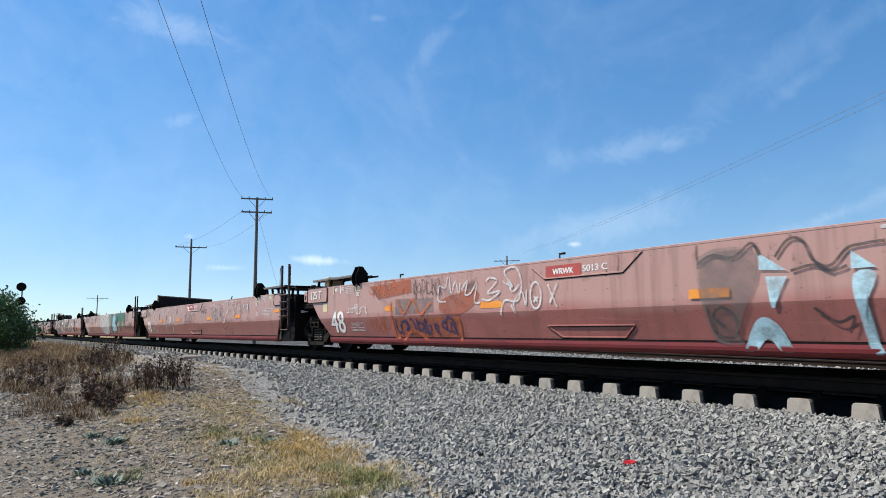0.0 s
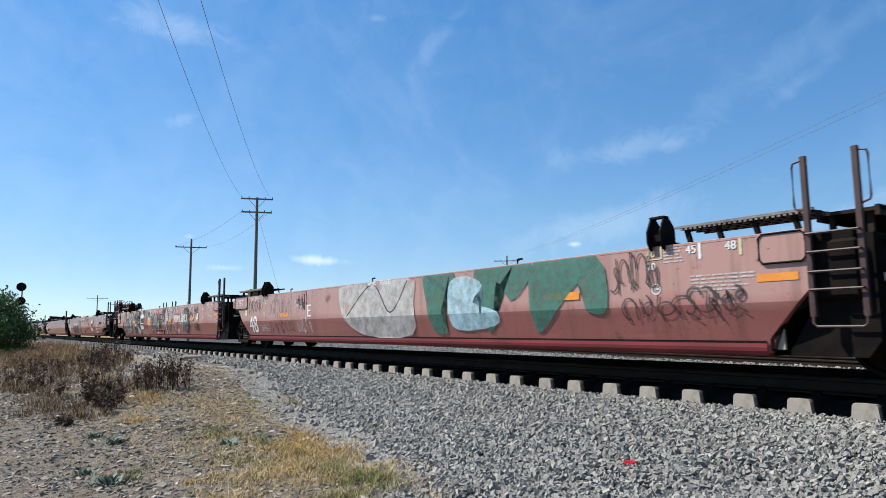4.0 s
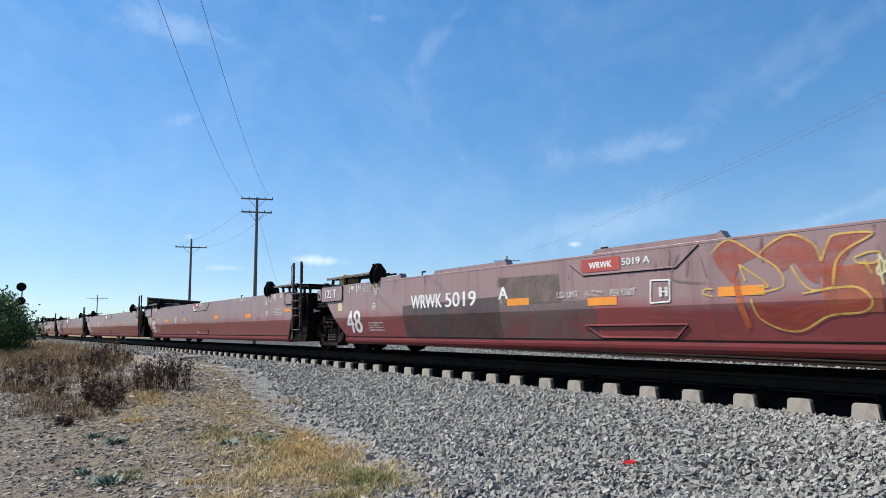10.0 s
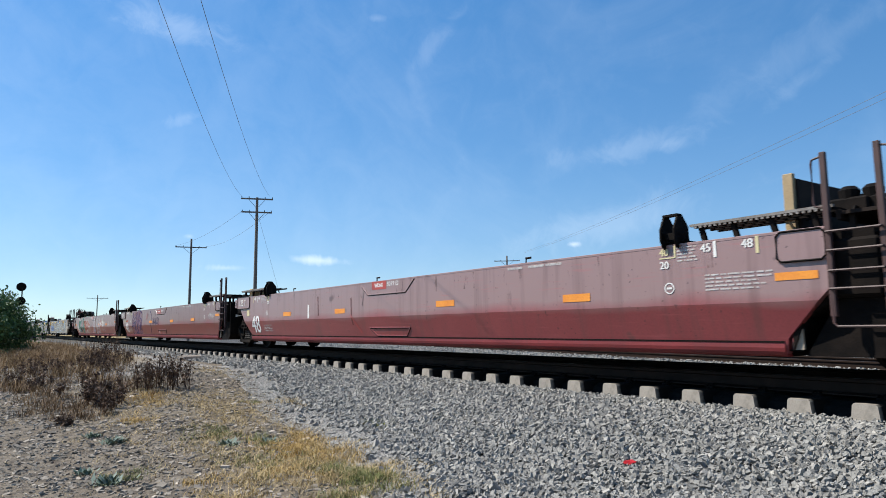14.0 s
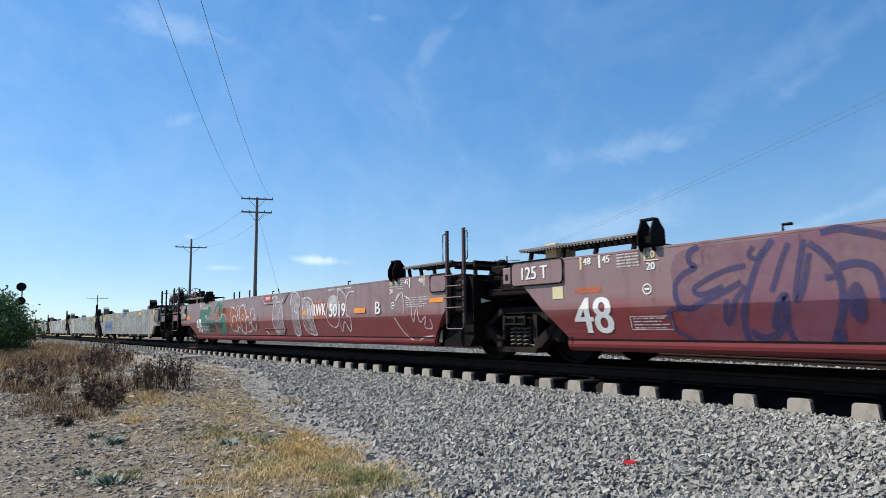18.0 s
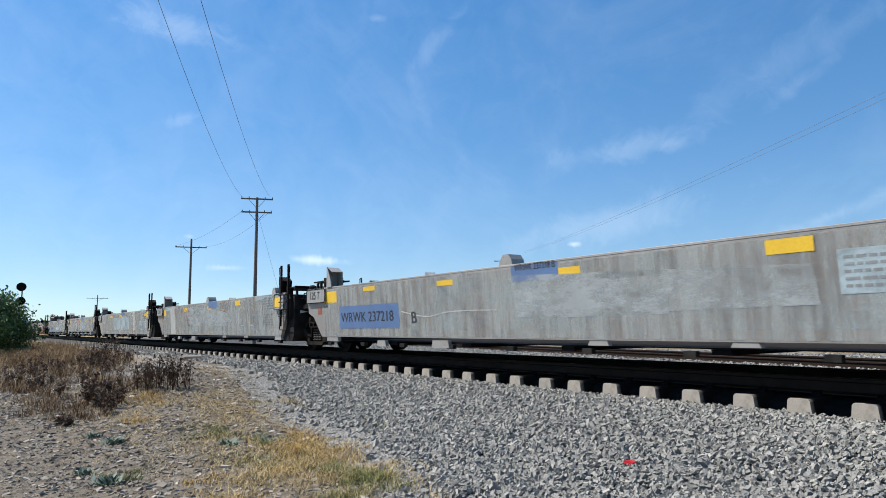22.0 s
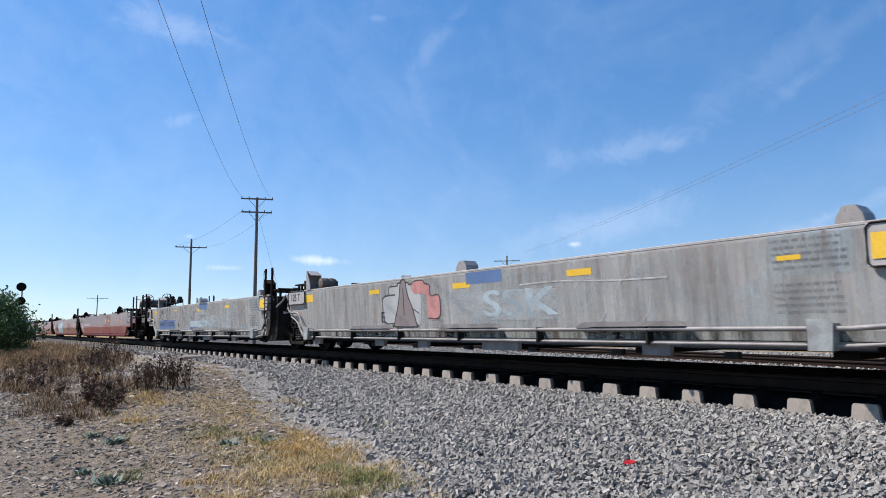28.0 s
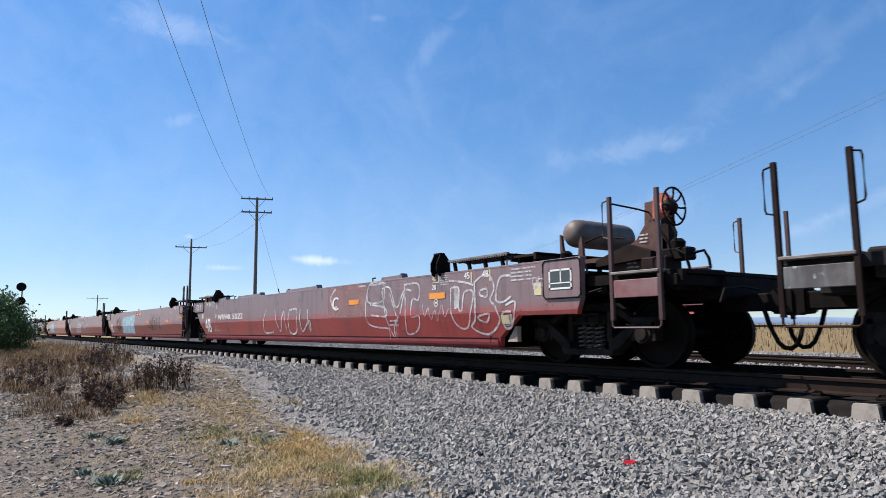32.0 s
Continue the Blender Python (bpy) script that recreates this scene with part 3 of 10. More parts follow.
def build_ballast():
    label = "grey crushed stone ballast along the track"
    n = 112000
    x = 2.2 - 16.8 * rng.random(n) ** 1.12
    y = -1.21 - 4.5 * rng.random(n)
    keep = y > ballast_edge(x) + 0.05 + 0.18 * rng.standard_normal(n)
    x, y = x[keep], y[keep]
    rocks("ballast", x, y, ground_z(x, y) + rng.uniform(-0.018, 0.03, len(x)), rng.uniform(0.012, 0.0285, len(x)) * (1 + 0.018 * np.maximum(-x, 0)), M_BALLAST, label)
    n = 22000
    x = -14 - 60 * rng.random(n) ** 1.7
    y = rng.uniform(-3.4, -1.21, n)
    keep = y > ballast_edge(x) - 0.05 + 0.15 * rng.standard_normal(n)
    x, y = x[keep], y[keep]
    rocks("ballast", x, y, ground_z(x, y) + rng.uniform(-0.01, 0.03, len(x)), rng.uniform(0.03, 0.058, len(x)), M_BALLAST, label)
    n = 34000
    x = 4 - 44 * rng.random(n) ** 1.1
    y = rng.uniform(1.25, 15.2, n)
    rocks("ballast", x, y, ground_z(x, y) + rng.uniform(-0.01, 0.03, n), rng.uniform(0.03, 0.05, n), M_BALLAST, "grey crushed stone ballast between the two tracks")
    # fine gravel on the trodden path, with a few stones that rolled onto it
    n = 42000
    x = -3.4 - 14 * rng.random(n) ** 1.1
    y = ballast_edge(x) - 0.85 + 1.0 * rng.random(n)
    rocks("path_gravel", x, y, ground_z(x, y) + 0.001, rng.uniform(0.004, 0.010, n) * (1 + 0.03 * np.maximum(-x, 0)), M_PATHSTONE, "fine grey gravel on the trodden path", flat=0.6, tumble=1.5)
    n = 420
    x = -3.4 - 9 * rng.random(n)
    y = ballast_edge(x) - 0.55 * rng.random(n) ** 2
    rocks("ballast", x, y, ground_z(x, y) + 0.012, rng.uniform(0.016, 0.04, n), M_BALLAST, "loose ballast stones rolled onto the path")
    # stones on the bare ground
    n = 84000
    x = 1.5 - 25 * rng.random(n) ** 1.25
    y = rng.uniform(-9.5, -2.6, n)
    patchy = 0.5 + 0.5 * np.sin(x * 1.9 + 2 * np.sin(y * 1.3)) * np.sin(y * 2.6 - x * 0.7)
    keep = (y < ballast_edge(x) - 0.55) & (rng.random(n) < 0.3 + 0.7 * patchy)
    x, y = x[keep], y[keep]
    big = rng.random(len(x)) ** 3
    rocks("pebbles", x, y, ground_z(x, y) + 0.002, (0.0055 + 0.020 * big) * (1 + 0.025 * np.maximum(-x, 0)), M_PEBBLE, "grey and tan stones scattered over bare soil", flat=0.5, tumble=1.2)
    n = 380
    x = -3.6 - 17 * rng.random(n) ** 1.2
    y = rng.uniform(-8.5, -3.4, n)
    keep = y < ballast_edge(x) - 0.6
    x, y = x[keep], y[keep]
    rocks("broken_stones", x, y, ground_z(x, y) + 0.005, rng.uniform(0.025, 0.05, len(x)), M_PEBBLE, "larger broken stones lying on bare soil", flat=0.5, tumble=0.9)


build_ballast()


# ---- tracks ----
TIE0 = -2.81
TIE_STEP = 0.61


def tie_mesh(bm):
    prism(bm, [(-0.135, -0.42), (0.135, -0.42), (0.112, -0.215), (0.095, -0.195), (-0.095, -0.195), (-0.112, -0.215)], -1.25, 1.25)


def rail_mesh(x0, x1, y, bm):
    """Foot, web and head of a rail."""
    prof = [(-0.07, -0.172), (0.07, -0.172), (0.07, -0.158), (0.012, -0.14), (0.009, -0.05), (0.036, -0.036), (0.036, -0.006), (0.028, 0), (-0.028, 0), (-0.036, -0.006), (-0.036, -0.036), (-0.009, -0.05), (-0.012, -0.14), (-0.07, -0.158)]
    a = [bm.verts.new((x0, y + u, w)) for u, w in prof]
    b = [bm.verts.new((x1, y + u, w)) for u, w in prof]
    n = len(a)
    for i in range(n):
        bm.faces.new((a[i], a[(i + 1) % n], b[(i + 1) % n], b[i]))
    bm.faces.new(a[::-1])
    bm.faces.new(b)


def build_track(x, y, z, turn, a, b, label):
    base = new("railway_track")
    base.location, base.rotation_euler = (x, y, z), (0, 0, radians(turn))
    tagged(base, label, "railway track", kind="structure")
    for side in (-0.75, 0.75):
        bm = bmesh.new()
        rail_mesh(a, b, side, bm)
        part("rail", bm, M_RAIL, base, "rust-brown steel rail")
    return base


MAIN = build_track(0, 0, 0, 0, -420, 60, "railway track of steel rails on concrete sleepers")
SIDING = build_track(-10.5, 9.3, -0.28, -9, -60, 22, "rusty siding track beside the main line")


# ---- the train ----
def panel_y(z):
    """Half width of a car's side at a height."""
    return float(np.interp(z, [0.26, 0.31, 0.375, 0.39, 0.78, 1.5], [1.385, 1.41, 1.412, 1.415, 1.52, 1.52]))


def grey_y(z):
    return float(np.interp(z, [0.26, 1.5], [1.43, 1.51]))


def decal(name, bm, mat, parent, profile=panel_y, out=0.005, label=""):
    """Flat shapes drawn in x and z, laid on the near side of a car."""
    for z in (0.375, 0.39, 0.78):
        bmesh.ops.bisect_plane(bm, geom=bm.verts[:] + bm.edges[:] + bm.faces[:], plane_co=(0, 0, z), plane_no=(0, 0, 1))
    for v in bm.verts:
        if profile is grey_y:
            v.co.z = max(v.co.z, 0.382)
        v.co.y = -profile(v.co.z) - out
    bmesh.ops.recalc_face_normals(bm, faces=bm.faces)
    for f in bm.faces:
        if f.normal.y > 0:
            f.normal_flip()
    return part(name, bm, mat, parent, label)


def quad(bm, x0, x1, z0, z1, lean=0.0):
    bm.faces.new([bm.verts.new(p) for p in ((x0, 0, z0), (x1, 0, z0), (x1 + lean, 0, z1), (x0 + lean, 0, z1))])


def ribbon(bm, pts, w):
    """A painted stroke."""
    pts = [Vector((x, 0, z)) for x, z in pts]
    last = None
    for i, p in enumerate(pts):
        d = pts[min(i + 1, len(pts) - 1)] - pts[max(i - 1, 0)]
        if d.length < 1e-6:
            continue
        s = Vector((-d.z, 0, d.x)).normalized() * w / 2
        now = (bm.verts.new(p + s), bm.verts.new(p - s))
        if last:
            bm.faces.new((last[0], last[1], now[1], now[0]))
        last = now


def lettering(text, x, z, height, wide=1.0, name="lettering"):
    """Letters as a flat mesh, from x on, with their foot at z."""
    cu = bpy.data.curves.new(name, "FONT")
    cu.body, cu.size, cu.resolution_u = text, height / 0.72, 3
    ob = bpy.data.objects.new(name, cu)
    me = bpy.data.meshes.new_from_object(ob)
    bpy.data.objects.remove(ob)
    bm = bmesh.new()
    bm.from_mesh(me)
    bpy.data.meshes.remove(me)
    bpy.data.curves.remove(cu)
    for v in bm.verts:
        v.co = Vector((x + v.co.x * wide, 0, z + v.co.y))
    return bm


def words(name, text, x, z, h, mat, unit, prof, wide=1.0, out=0.006, heavy=0.0):
    bm = lettering(text, x, z, h, wide)
    ob = decal(name, bm, mat, unit, prof, out)
    if heavy:
        bm = lettering(text, x + heavy, z, h, wide)
        ob2 = decal(name, bm, mat, unit, prof, out + 0.0004)
    return ob


def words_between(text, x0, x1, z, h, mat, u, prof, heavy=0.02):
    """Letters spaced to fill from x0 to x1."""
    probe = lettering(text, 0, 0, h)
    wide = (x1 - x0 - heavy) / max(v.co.x for v in probe.verts)
    probe.free()
    words("lettering", text, x0, z, h, mat, u, prof, wide, lift(u) + 0.0004, heavy)


def text_bars(bm, x0, x1, z0, z1, rows, seed):
    """Small print that cannot be read: broken bars."""
    r = random.Random(seed)
    step = (z1 - z0) / rows
    for i in range(rows):
        z = z1 - (i + 0.75) * step
        x = x0
        end = x1 - (x1 - x0) * r.choice((0, 0.05, 0.2, 0.1))
        while x < end:
            w = r.uniform(0.05, 0.16)
            quad(bm, x, min(x + w, end), z, z + step * 0.45)
            x += w + 0.018


M_PAD = material("cream_pad_paint", (0.40, 0.33, 0.25), None, 0.7, 0, 4, 40, 0)


# each truck part is built once
def wheelset_mesh(bm):
    R = 0.455
    for s in (-1, 1):
        prof = [(0.09, s * 0.62), (0.12, s * 0.63), (0.13, s * 0.70), (R - 0.07, s * 0.715), (R - 0.05, s * 0.66), (R + 0.026, s * 0.665), (R + 0.022, s * 0.69), (R, s * 0.71), (R - 0.006, s * 0.80), (R - 0.05, s * 0.80), (R - 0.06, s * 0.755), (0.14, s * 0.745), (0.12, s * 0.82), (0.085, s * 0.82)]
        lathe(bm, prof, 32)
    tube(bm, [(0, -1.0, 0), (0, 1.0, 0)], 0.075, 12)
    for s in (-1, 1):
        for k in range(3):
            a = 2 * math.pi * k / 3
            tube(bm, [(0.07 * math.cos(a), s * 0.82, 0.07 * math.sin(a)), (0.07 * math.cos(a), s * 0.85, 0.07 * math.sin(a))], 0.015, 6)


def side_frame_mesh(bm, wb=0.9):
    y0, y1 = -1.09, -0.93
    prism(bm, [(-wb - 0.2, 0.66), (-wb + 0.18, 0.66), (-0.42, 0.86), (0.42, 0.86), (wb - 0.18, 0.66), (wb + 0.2, 0.66), (wb + 0.2, 0.55), (wb - 0.12, 0.55), (0.40, 0.76), (-0.40, 0.76), (-wb + 0.12, 0.55), (-wb - 0.2, 0.55)], y0, y1)
    for s in (-1, 1):
        prism(bm, [(s * 0.40, 0.76), (s * 0.31, 0.76), (s * 0.31, 0.34), (s * 0.40, 0.34)], y0 + 0.01, y1)
        prism(bm, [(s * (wb - 0.14), 0.6), (s * (wb - 0.02), 0.56), (s * 0.50, 0.24), (s * 0.36, 0.22), (s * 0.36, 0.34)], y0 - 0.02, y1)
        prism(bm, [(s * (wb - 0.19), 0.6), (s * (wb - 0.13), 0.6), (s * (wb - 0.13), 0.36), (s * (wb - 0.19), 0.36)], y0, y1)
        prism(bm, [(s * (wb + 0.13), 0.6), (s * (wb + 0.19), 0.6), (s * (wb + 0.19), 0.36), (s * (wb + 0.13), 0.36)], y0, y1)
    prism(bm, [(-0.48, 0.24), (0.48, 0.24), (0.42, 0.16), (-0.42, 0.16)], y0 - 0.06, y1 + 0.04)


def bearing_mesh(bm):
    lathe(bm, [(0.13, -0.10), (0.135, -0.06), (0.135, 0.06), (0.12, 0.10)], 20)
    box(bm, -0.15, 0.15, -0.07, 0.07, 0.06, 0.16, 0.015)
    lathe(bm, [(0.085, -0.135), (0.09, -0.10), (0.05, -0.09)], 16)


def spring_mesh(bm):
    pts = []
    turns = 5.5
    n = 66
    for i in range(n):
        a = 2 * math.pi * turns * i / n
        pts.append((0.062 * math.cos(a), 0.062 * math.sin(a), 0.24 + 0.33 * i / n))
    tube(bm, pts, 0.017, 6)


def bolster_mesh(bm):
    box(bm, -0.30, 0.30, -1.12, 1.12, 0.575, 0.70, 0.02)
    box(bm, -0.22, 0.22, -0.7, 0.7, 0.69, 0.82, 0.02)
    for s in (-1, 1):
        for x0, x1, z0, z1 in ((-0.25, 0.25, 0.70, 0.725), (-0.25, 0.25, 0.585, 0.61), (-0.25, -0.22, 0.61, 0.70), (0.22, 0.25, 0.61, 0.70), (-0.02, 0.02, 0.61, 0.70)):
            box(bm, x0, x1, s * 1.16 - 0.025, s * 1.16 + 0.025, z0, z1)
    lathe(bm, [(0.22, 0.80), (0.2, 0.90), (0.12, 0.92)], 20, axis="Z")
    for s in (-1, 1):
        box(bm, -0.24, 0.24, s * 1.12 - 0.02, s * 1.12 + 0.02, 0.60, 0.675, 0.01)


def brake_mesh(bm):
    for s in (-1, 1):
        tube(bm, [(s * 0.40, -0.75, 0.34), (s * 0.36, 0, 0.30), (s * 0.40, 0.75, 0.34)], 0.035, 8)
        for k in (-0.73, 0.73):
            box(bm, s * 0.40 - 0.03, s * 0.40 + 0.03, k - 0.045, k + 0.045, 0.26, 0.58, 0.01)
    tube(bm, [(-0.36, 0.1, 0.32), (-0.05, 0.1, 0.55), (0.36, 0.1, 0.32)], 0.02, 6)


AXLES = []
# dusty, and lighter than the truck: sunlight on the springs put into the colour
M_SPRING = material("dusty_sunlit_spring_steel", (0.10, 0.082, 0.067), (0.05, 0.04, 0.032), 0.8, 0, 8, 60, 0.2)


def truck(unit, x, at):
    """A three-piece freight truck; at: where its centre stands in the train."""
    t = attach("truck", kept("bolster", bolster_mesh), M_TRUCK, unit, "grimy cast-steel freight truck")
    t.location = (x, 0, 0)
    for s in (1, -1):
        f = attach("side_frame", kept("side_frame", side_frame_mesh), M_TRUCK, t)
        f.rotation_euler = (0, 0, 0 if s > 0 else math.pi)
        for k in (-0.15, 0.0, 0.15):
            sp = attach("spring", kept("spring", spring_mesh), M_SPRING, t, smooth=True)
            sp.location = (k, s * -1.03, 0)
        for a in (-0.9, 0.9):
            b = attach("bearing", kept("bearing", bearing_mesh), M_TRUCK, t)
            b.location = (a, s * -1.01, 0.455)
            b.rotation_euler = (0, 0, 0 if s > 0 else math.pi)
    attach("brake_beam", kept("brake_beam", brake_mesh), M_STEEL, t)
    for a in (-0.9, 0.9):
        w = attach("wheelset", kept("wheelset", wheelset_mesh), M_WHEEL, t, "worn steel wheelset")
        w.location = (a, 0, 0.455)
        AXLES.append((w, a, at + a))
    return t


def outline(L, rear_end, front_end):
    """The side of a red well car seen square on."""
    ra = 0.0 if not rear_end else -0.83
    fa = 0.0 if not front_end else 0.63
    rear = [(0.35 + ra, 1.48), (0.35 + ra, 1.14), (0.60, 1.14), (1.38, 0.40), (1.40, 0.26)]
    if rear_end:
        rear = [(-0.48, 1.48), (-0.48, 0.90), (-0.40, 0.70), (0.68, 0.70), (1.33, 0.36), (1.35, 0.26)]
    front = [(L - 1.83, 0.26), (L - 1.80, 0.41), (L - 1.32, 0.90), (L - 1.32, 1.48)]
    if front_end:
        front = [(L - 1.55, 0.26), (L - 1.50, 0.40), (L - 0.98, 0.72), (L + 0.18, 0.72), (L + 0.26, 0.92), (L + 0.28, 1.48)]
    return rear + front


def cut_levels(pts, levels):
    """The outline with a point at each height that it crosses."""
    out = []
    n = len(pts)
    for i in range(n):
        a, b = pts[i], pts[(i + 1) % n]
        out.append(a)
        hits = [z for z in levels if min(a[1], b[1]) + 1e-6 < z < max(a[1], b[1]) - 1e-6]
        for z in sorted(hits, reverse=a[1] > b[1]):
            t = (z - a[1]) / (b[1] - a[1])
            out.append((a[0] + t * (b[0] - a[0]), z))
    return out


def side_mesh(pts, prof, s):
    """A side wall with its crease and its sill groove, 9 cm thick."""
    bm = bmesh.new()
    face = bm.faces.new([bm.verts.new((x, 0, z)) for x, z in cut_levels(pts, (0.375, 0.39, 0.78))])
    for z in (0.375, 0.39, 0.78):
        bmesh.ops.bisect_plane(bm, geom=bm.verts[:] + bm.edges[:] + bm.faces[:], plane_co=(0, 0, z), plane_no=(0, 0, 1))
    x0, x1 = min(p[0] for p in pts), max(p[0] for p in pts)
    for k in range(1, 8):
        bmesh.ops.bisect_plane(bm, geom=bm.verts[:] + bm.edges[:] + bm.faces[:], plane_co=(x0 + (x1 - x0) * k / 8, 0, 0), plane_no=(1, 0, 0))
    for v in bm.verts:
        v.co.y = -prof(v.co.z)
    ext = bmesh.ops.extrude_face_region(bm, geom=bm.faces[:])
    for e in ext["geom"]:
        if isinstance(e, bmesh.types.BMVert):
            e.co.y += 0.09
    bmesh.ops.recalc_face_normals(bm, faces=bm.faces)
    if s < 0:
        for v in bm.verts:
            v.co.y = -v.co.y
        bmesh.ops.reverse_faces(bm, faces=bm.faces)
    return bm


def guide_mesh(bm):
    """A container guide: two pointed plates across the wall, a bar over them, on a foot."""
    leaf = [(-1.61, 1.53), (-1.61, 1.66), (-1.53, 1.82), (-1.45, 1.84), (-1.33, 1.70), (-1.32, 1.50), (-1.49, 1.49), (-1.53, 1.43), (-1.57, 1.45)]
    for x in (0.07, 0.25):
        a = [bm.verts.new((x, y, z)) for y, z in leaf]
        b = [bm.verts.new((x + 0.02, y, z)) for y, z in leaf]
        fs = [bm.faces.new(a), bm.faces.new(b[::-1])]
        for k in range(len(a)):
            fs.append(bm.faces.new((a[k], b[k], b[(k + 1) % len(a)], a[(k + 1) % len(a)])))
        bmesh.ops.recalc_face_normals(bm, faces=fs)
    box(bm, 0.07, 0.27, -1.54, -1.45, 1.815, 1.84)
    box(bm, 0.09, 0.25, -1.55, -1.52, 1.54, 1.62)
    box(bm, 0.0, 0.34, -1.48, -1.30, 1.46, 1.52)


def lip_mesh(length):
    def build(bm):
        prism(bm, [(0, 1.48), (0.05, 1.545), (length - 0.12, 1.55), (length - 0.06, 1.58), (length, 1.48)], -1.515, -1.38)
    return build


def grating_mesh(length):
    """A walkway of bars on little posts."""
    def build(bm):
        for k in range(4):
            y = -1.40 + 0.16 * k
            box(bm, 0, length, y, y + 0.035, 1.655, 1.69)
        for k in range(int(length / 0.12) + 1):
            box(bm, 0.12 * k, 0.12 * k + 0.02, -1.40, -0.885, 1.66, 1.685)
        for x in (0.12, length * 0.36, length * 0.64, length - 0.15):
            prism(bm, [(x, 1.47), (x + 0.05, 1.47), (x + 0.10, 1.66), (x + 0.05, 1.66)], -1.40, -1.35)
    return build


def edge_mesh(length):
    """The toothed angle along a walkway."""
    def build(bm):
        box(bm, -0.02, length + 0.03, -1.445, -1.402, 1.672, 1.70)
        for k in range(int(length / 0.06)):
            box(bm, 0.06 * k, 0.06 * k + 0.03, -1.443, -1.43, 1.648, 1.671)
    return build


def post_mesh(top, low):
    def build(bm):
        box(bm, -0.028, 0.028, -1.545, -1.495, low, top, 0.006)
    return build


def loop_mesh(bm):
    tube(bm, [(-0.03, -1.52, 2.16), (-0.10, -1.53, 2.14), (-0.11, -1.53, 2.1), (-0.11, -1.53, 1.72), (-0.10, -1.53, 1.68), (-0.03, -1.52, 1.66)], 0.011, 6)


def rung_mesh(w):
    def build(bm):
        tube(bm, [(0, -1.54, 0), (0, -1.58, 0), (w, -1.58, 0), (w, -1.54, 0)], 0.013, 6)
    return build


def stirrup_mesh(w):
    def build(bm):
        tube(bm, [(0, -1.53, 0.95), (0, -1.54, 0.56), (0.03, -1.54, 0.53), (w - 0.03, -1.54, 0.53), (w, -1.54, 0.56), (w, -1.53, 0.95)], 0.014, 6)
    return build


def hose_mesh(bm):
    tube(bm, [(0, -0.3, 0.95), (0.1, -0.32, 0.8), (0.3, -0.34, 0.55), (0.5, -0.3, 0.5), (0.7, -0.28, 0.6), (0.85, -0.25, 0.85)], 0.025, 8)


def pipes_mesh(bm):
    for k, y in enumerate((-0.95, -0.8, -0.62)):
        tube(bm, [(-1.3, y, 1.25 + 0.05 * k), (-0.9, y, 1.22), (-0.6, y - 0.1, 1.05), (-0.2, y - 0.12, 0.98), (0.3, y, 1.1)], 0.02, 6)


def ladder(unit, x1, x2, mat, top=2.2):
    """Two corner posts with grab loops, rungs and a stirrup step."""
    for x, flip in ((x1, 1), (x2, -1)):
        p = attach("corner_post", kept("post_%.2f" % top, post_mesh(top, 0.62)), mat, unit)
        p.location = (x, 0, 0)
        h = attach("grab_handle", kept("loop", loop_mesh), mat, unit)
        h.location = (x, 0, top - 2.2)
        h.scale = (flip, 1, 1)
    for z in (0.88, 1.05, 1.24, 1.42):
        r = attach("ladder_rung", kept("rung_%.2f" % (x2 - x1), rung_mesh(x2 - x1)), mat, unit)
        r.location = (x1, 0, z)
    s = attach("stirrup_step", kept("stirrup_%.2f" % (x2 - x1), stirrup_mesh(x2 - x1)), mat, unit)
    s.location = (x1, 0, 0)


def plate(unit, x0, x1, z0, z1, mat, dark):
    """A plate on the side, in a raised rounded frame."""
    bm = bmesh.new()
    box(bm, x0, x1, -1.535, -1.5, z0, z1, 0.008)
    p = part("name_plate", bm, mat, unit)
    bm = bmesh.new()
    r = 0.04
    pts = [(x0 + r, -1.537, z0), (x1 - r, -1.537, z0), (x1, -1.537, z0 + r), (x1, -1.537, z1 - r), (x1 - r, -1.537, z1), (x0 + r, -1.537, z1), (x0, -1.537, z1 - r), (x0, -1.537, z0 + r)]
    tube(bm, pts, 0.012, 6, True)
    part("plate_frame", bm, dark, p)
    return p


def coupler_mesh(bm):
    box(bm, -0.75, 0.0, -0.13, 0.13, 0.72, 0.94, 0.02)
    prism(bm, [(-0.05, 0.68), (0.2, 0.66), (0.32, 0.7), (0.32, 0.98), (0.2, 1.02), (-0.05, 0.98)], -0.17, 0.06)
    prism(bm, [(0.05, 0.7), (0.3, 0.7), (0.3, 0.96), (0.05, 0.96)], 0.08, 0.2)
    tube(bm, [(-0.16, -0.25, 0.82), (-0.10, -0.28, 0.72), (-0.05, -0.3, 0.58), (0.0, -0.3, 0.45), (0.05, -0.29, 0.34), (0.11, -0.28, 0.28), (0.18, -0.26, 0.27), (0.24, -0.24, 0.32), (0.28, -0.22, 0.42), (0.30, -0.2, 0.54)], 0.028, 8)
    tube(bm, [(-0.2, -0.2, 0.98), (-0.1, -0.7, 1.0), (-0.05, -1.2, 0.96), (-0.02, -1.35, 0.8)], 0.016, 6)


def wheel_rim_mesh(bm):
    ring = [(0.0, 0.24 * math.cos(a), 0.24 * math.sin(a)) for a in (2 * math.pi * k / 28 for k in range(28))]
    tube(bm, ring, 0.014, 6, True)


def wheel_spoke_mesh(bm):
    tube(bm, [(-0.03, 0, 0.07), (-0.01, 0.01, 0.15), (0, 0, 0.232)], [0.016, 0.012, 0.014], 6)


def wheel_hub_mesh(bm):
    lathe(bm, [(0.10, -0.12), (0.115, -0.06), (0.105, -0.02), (0.05, 0.02), (0.03, 0.04)], 18, axis="X")


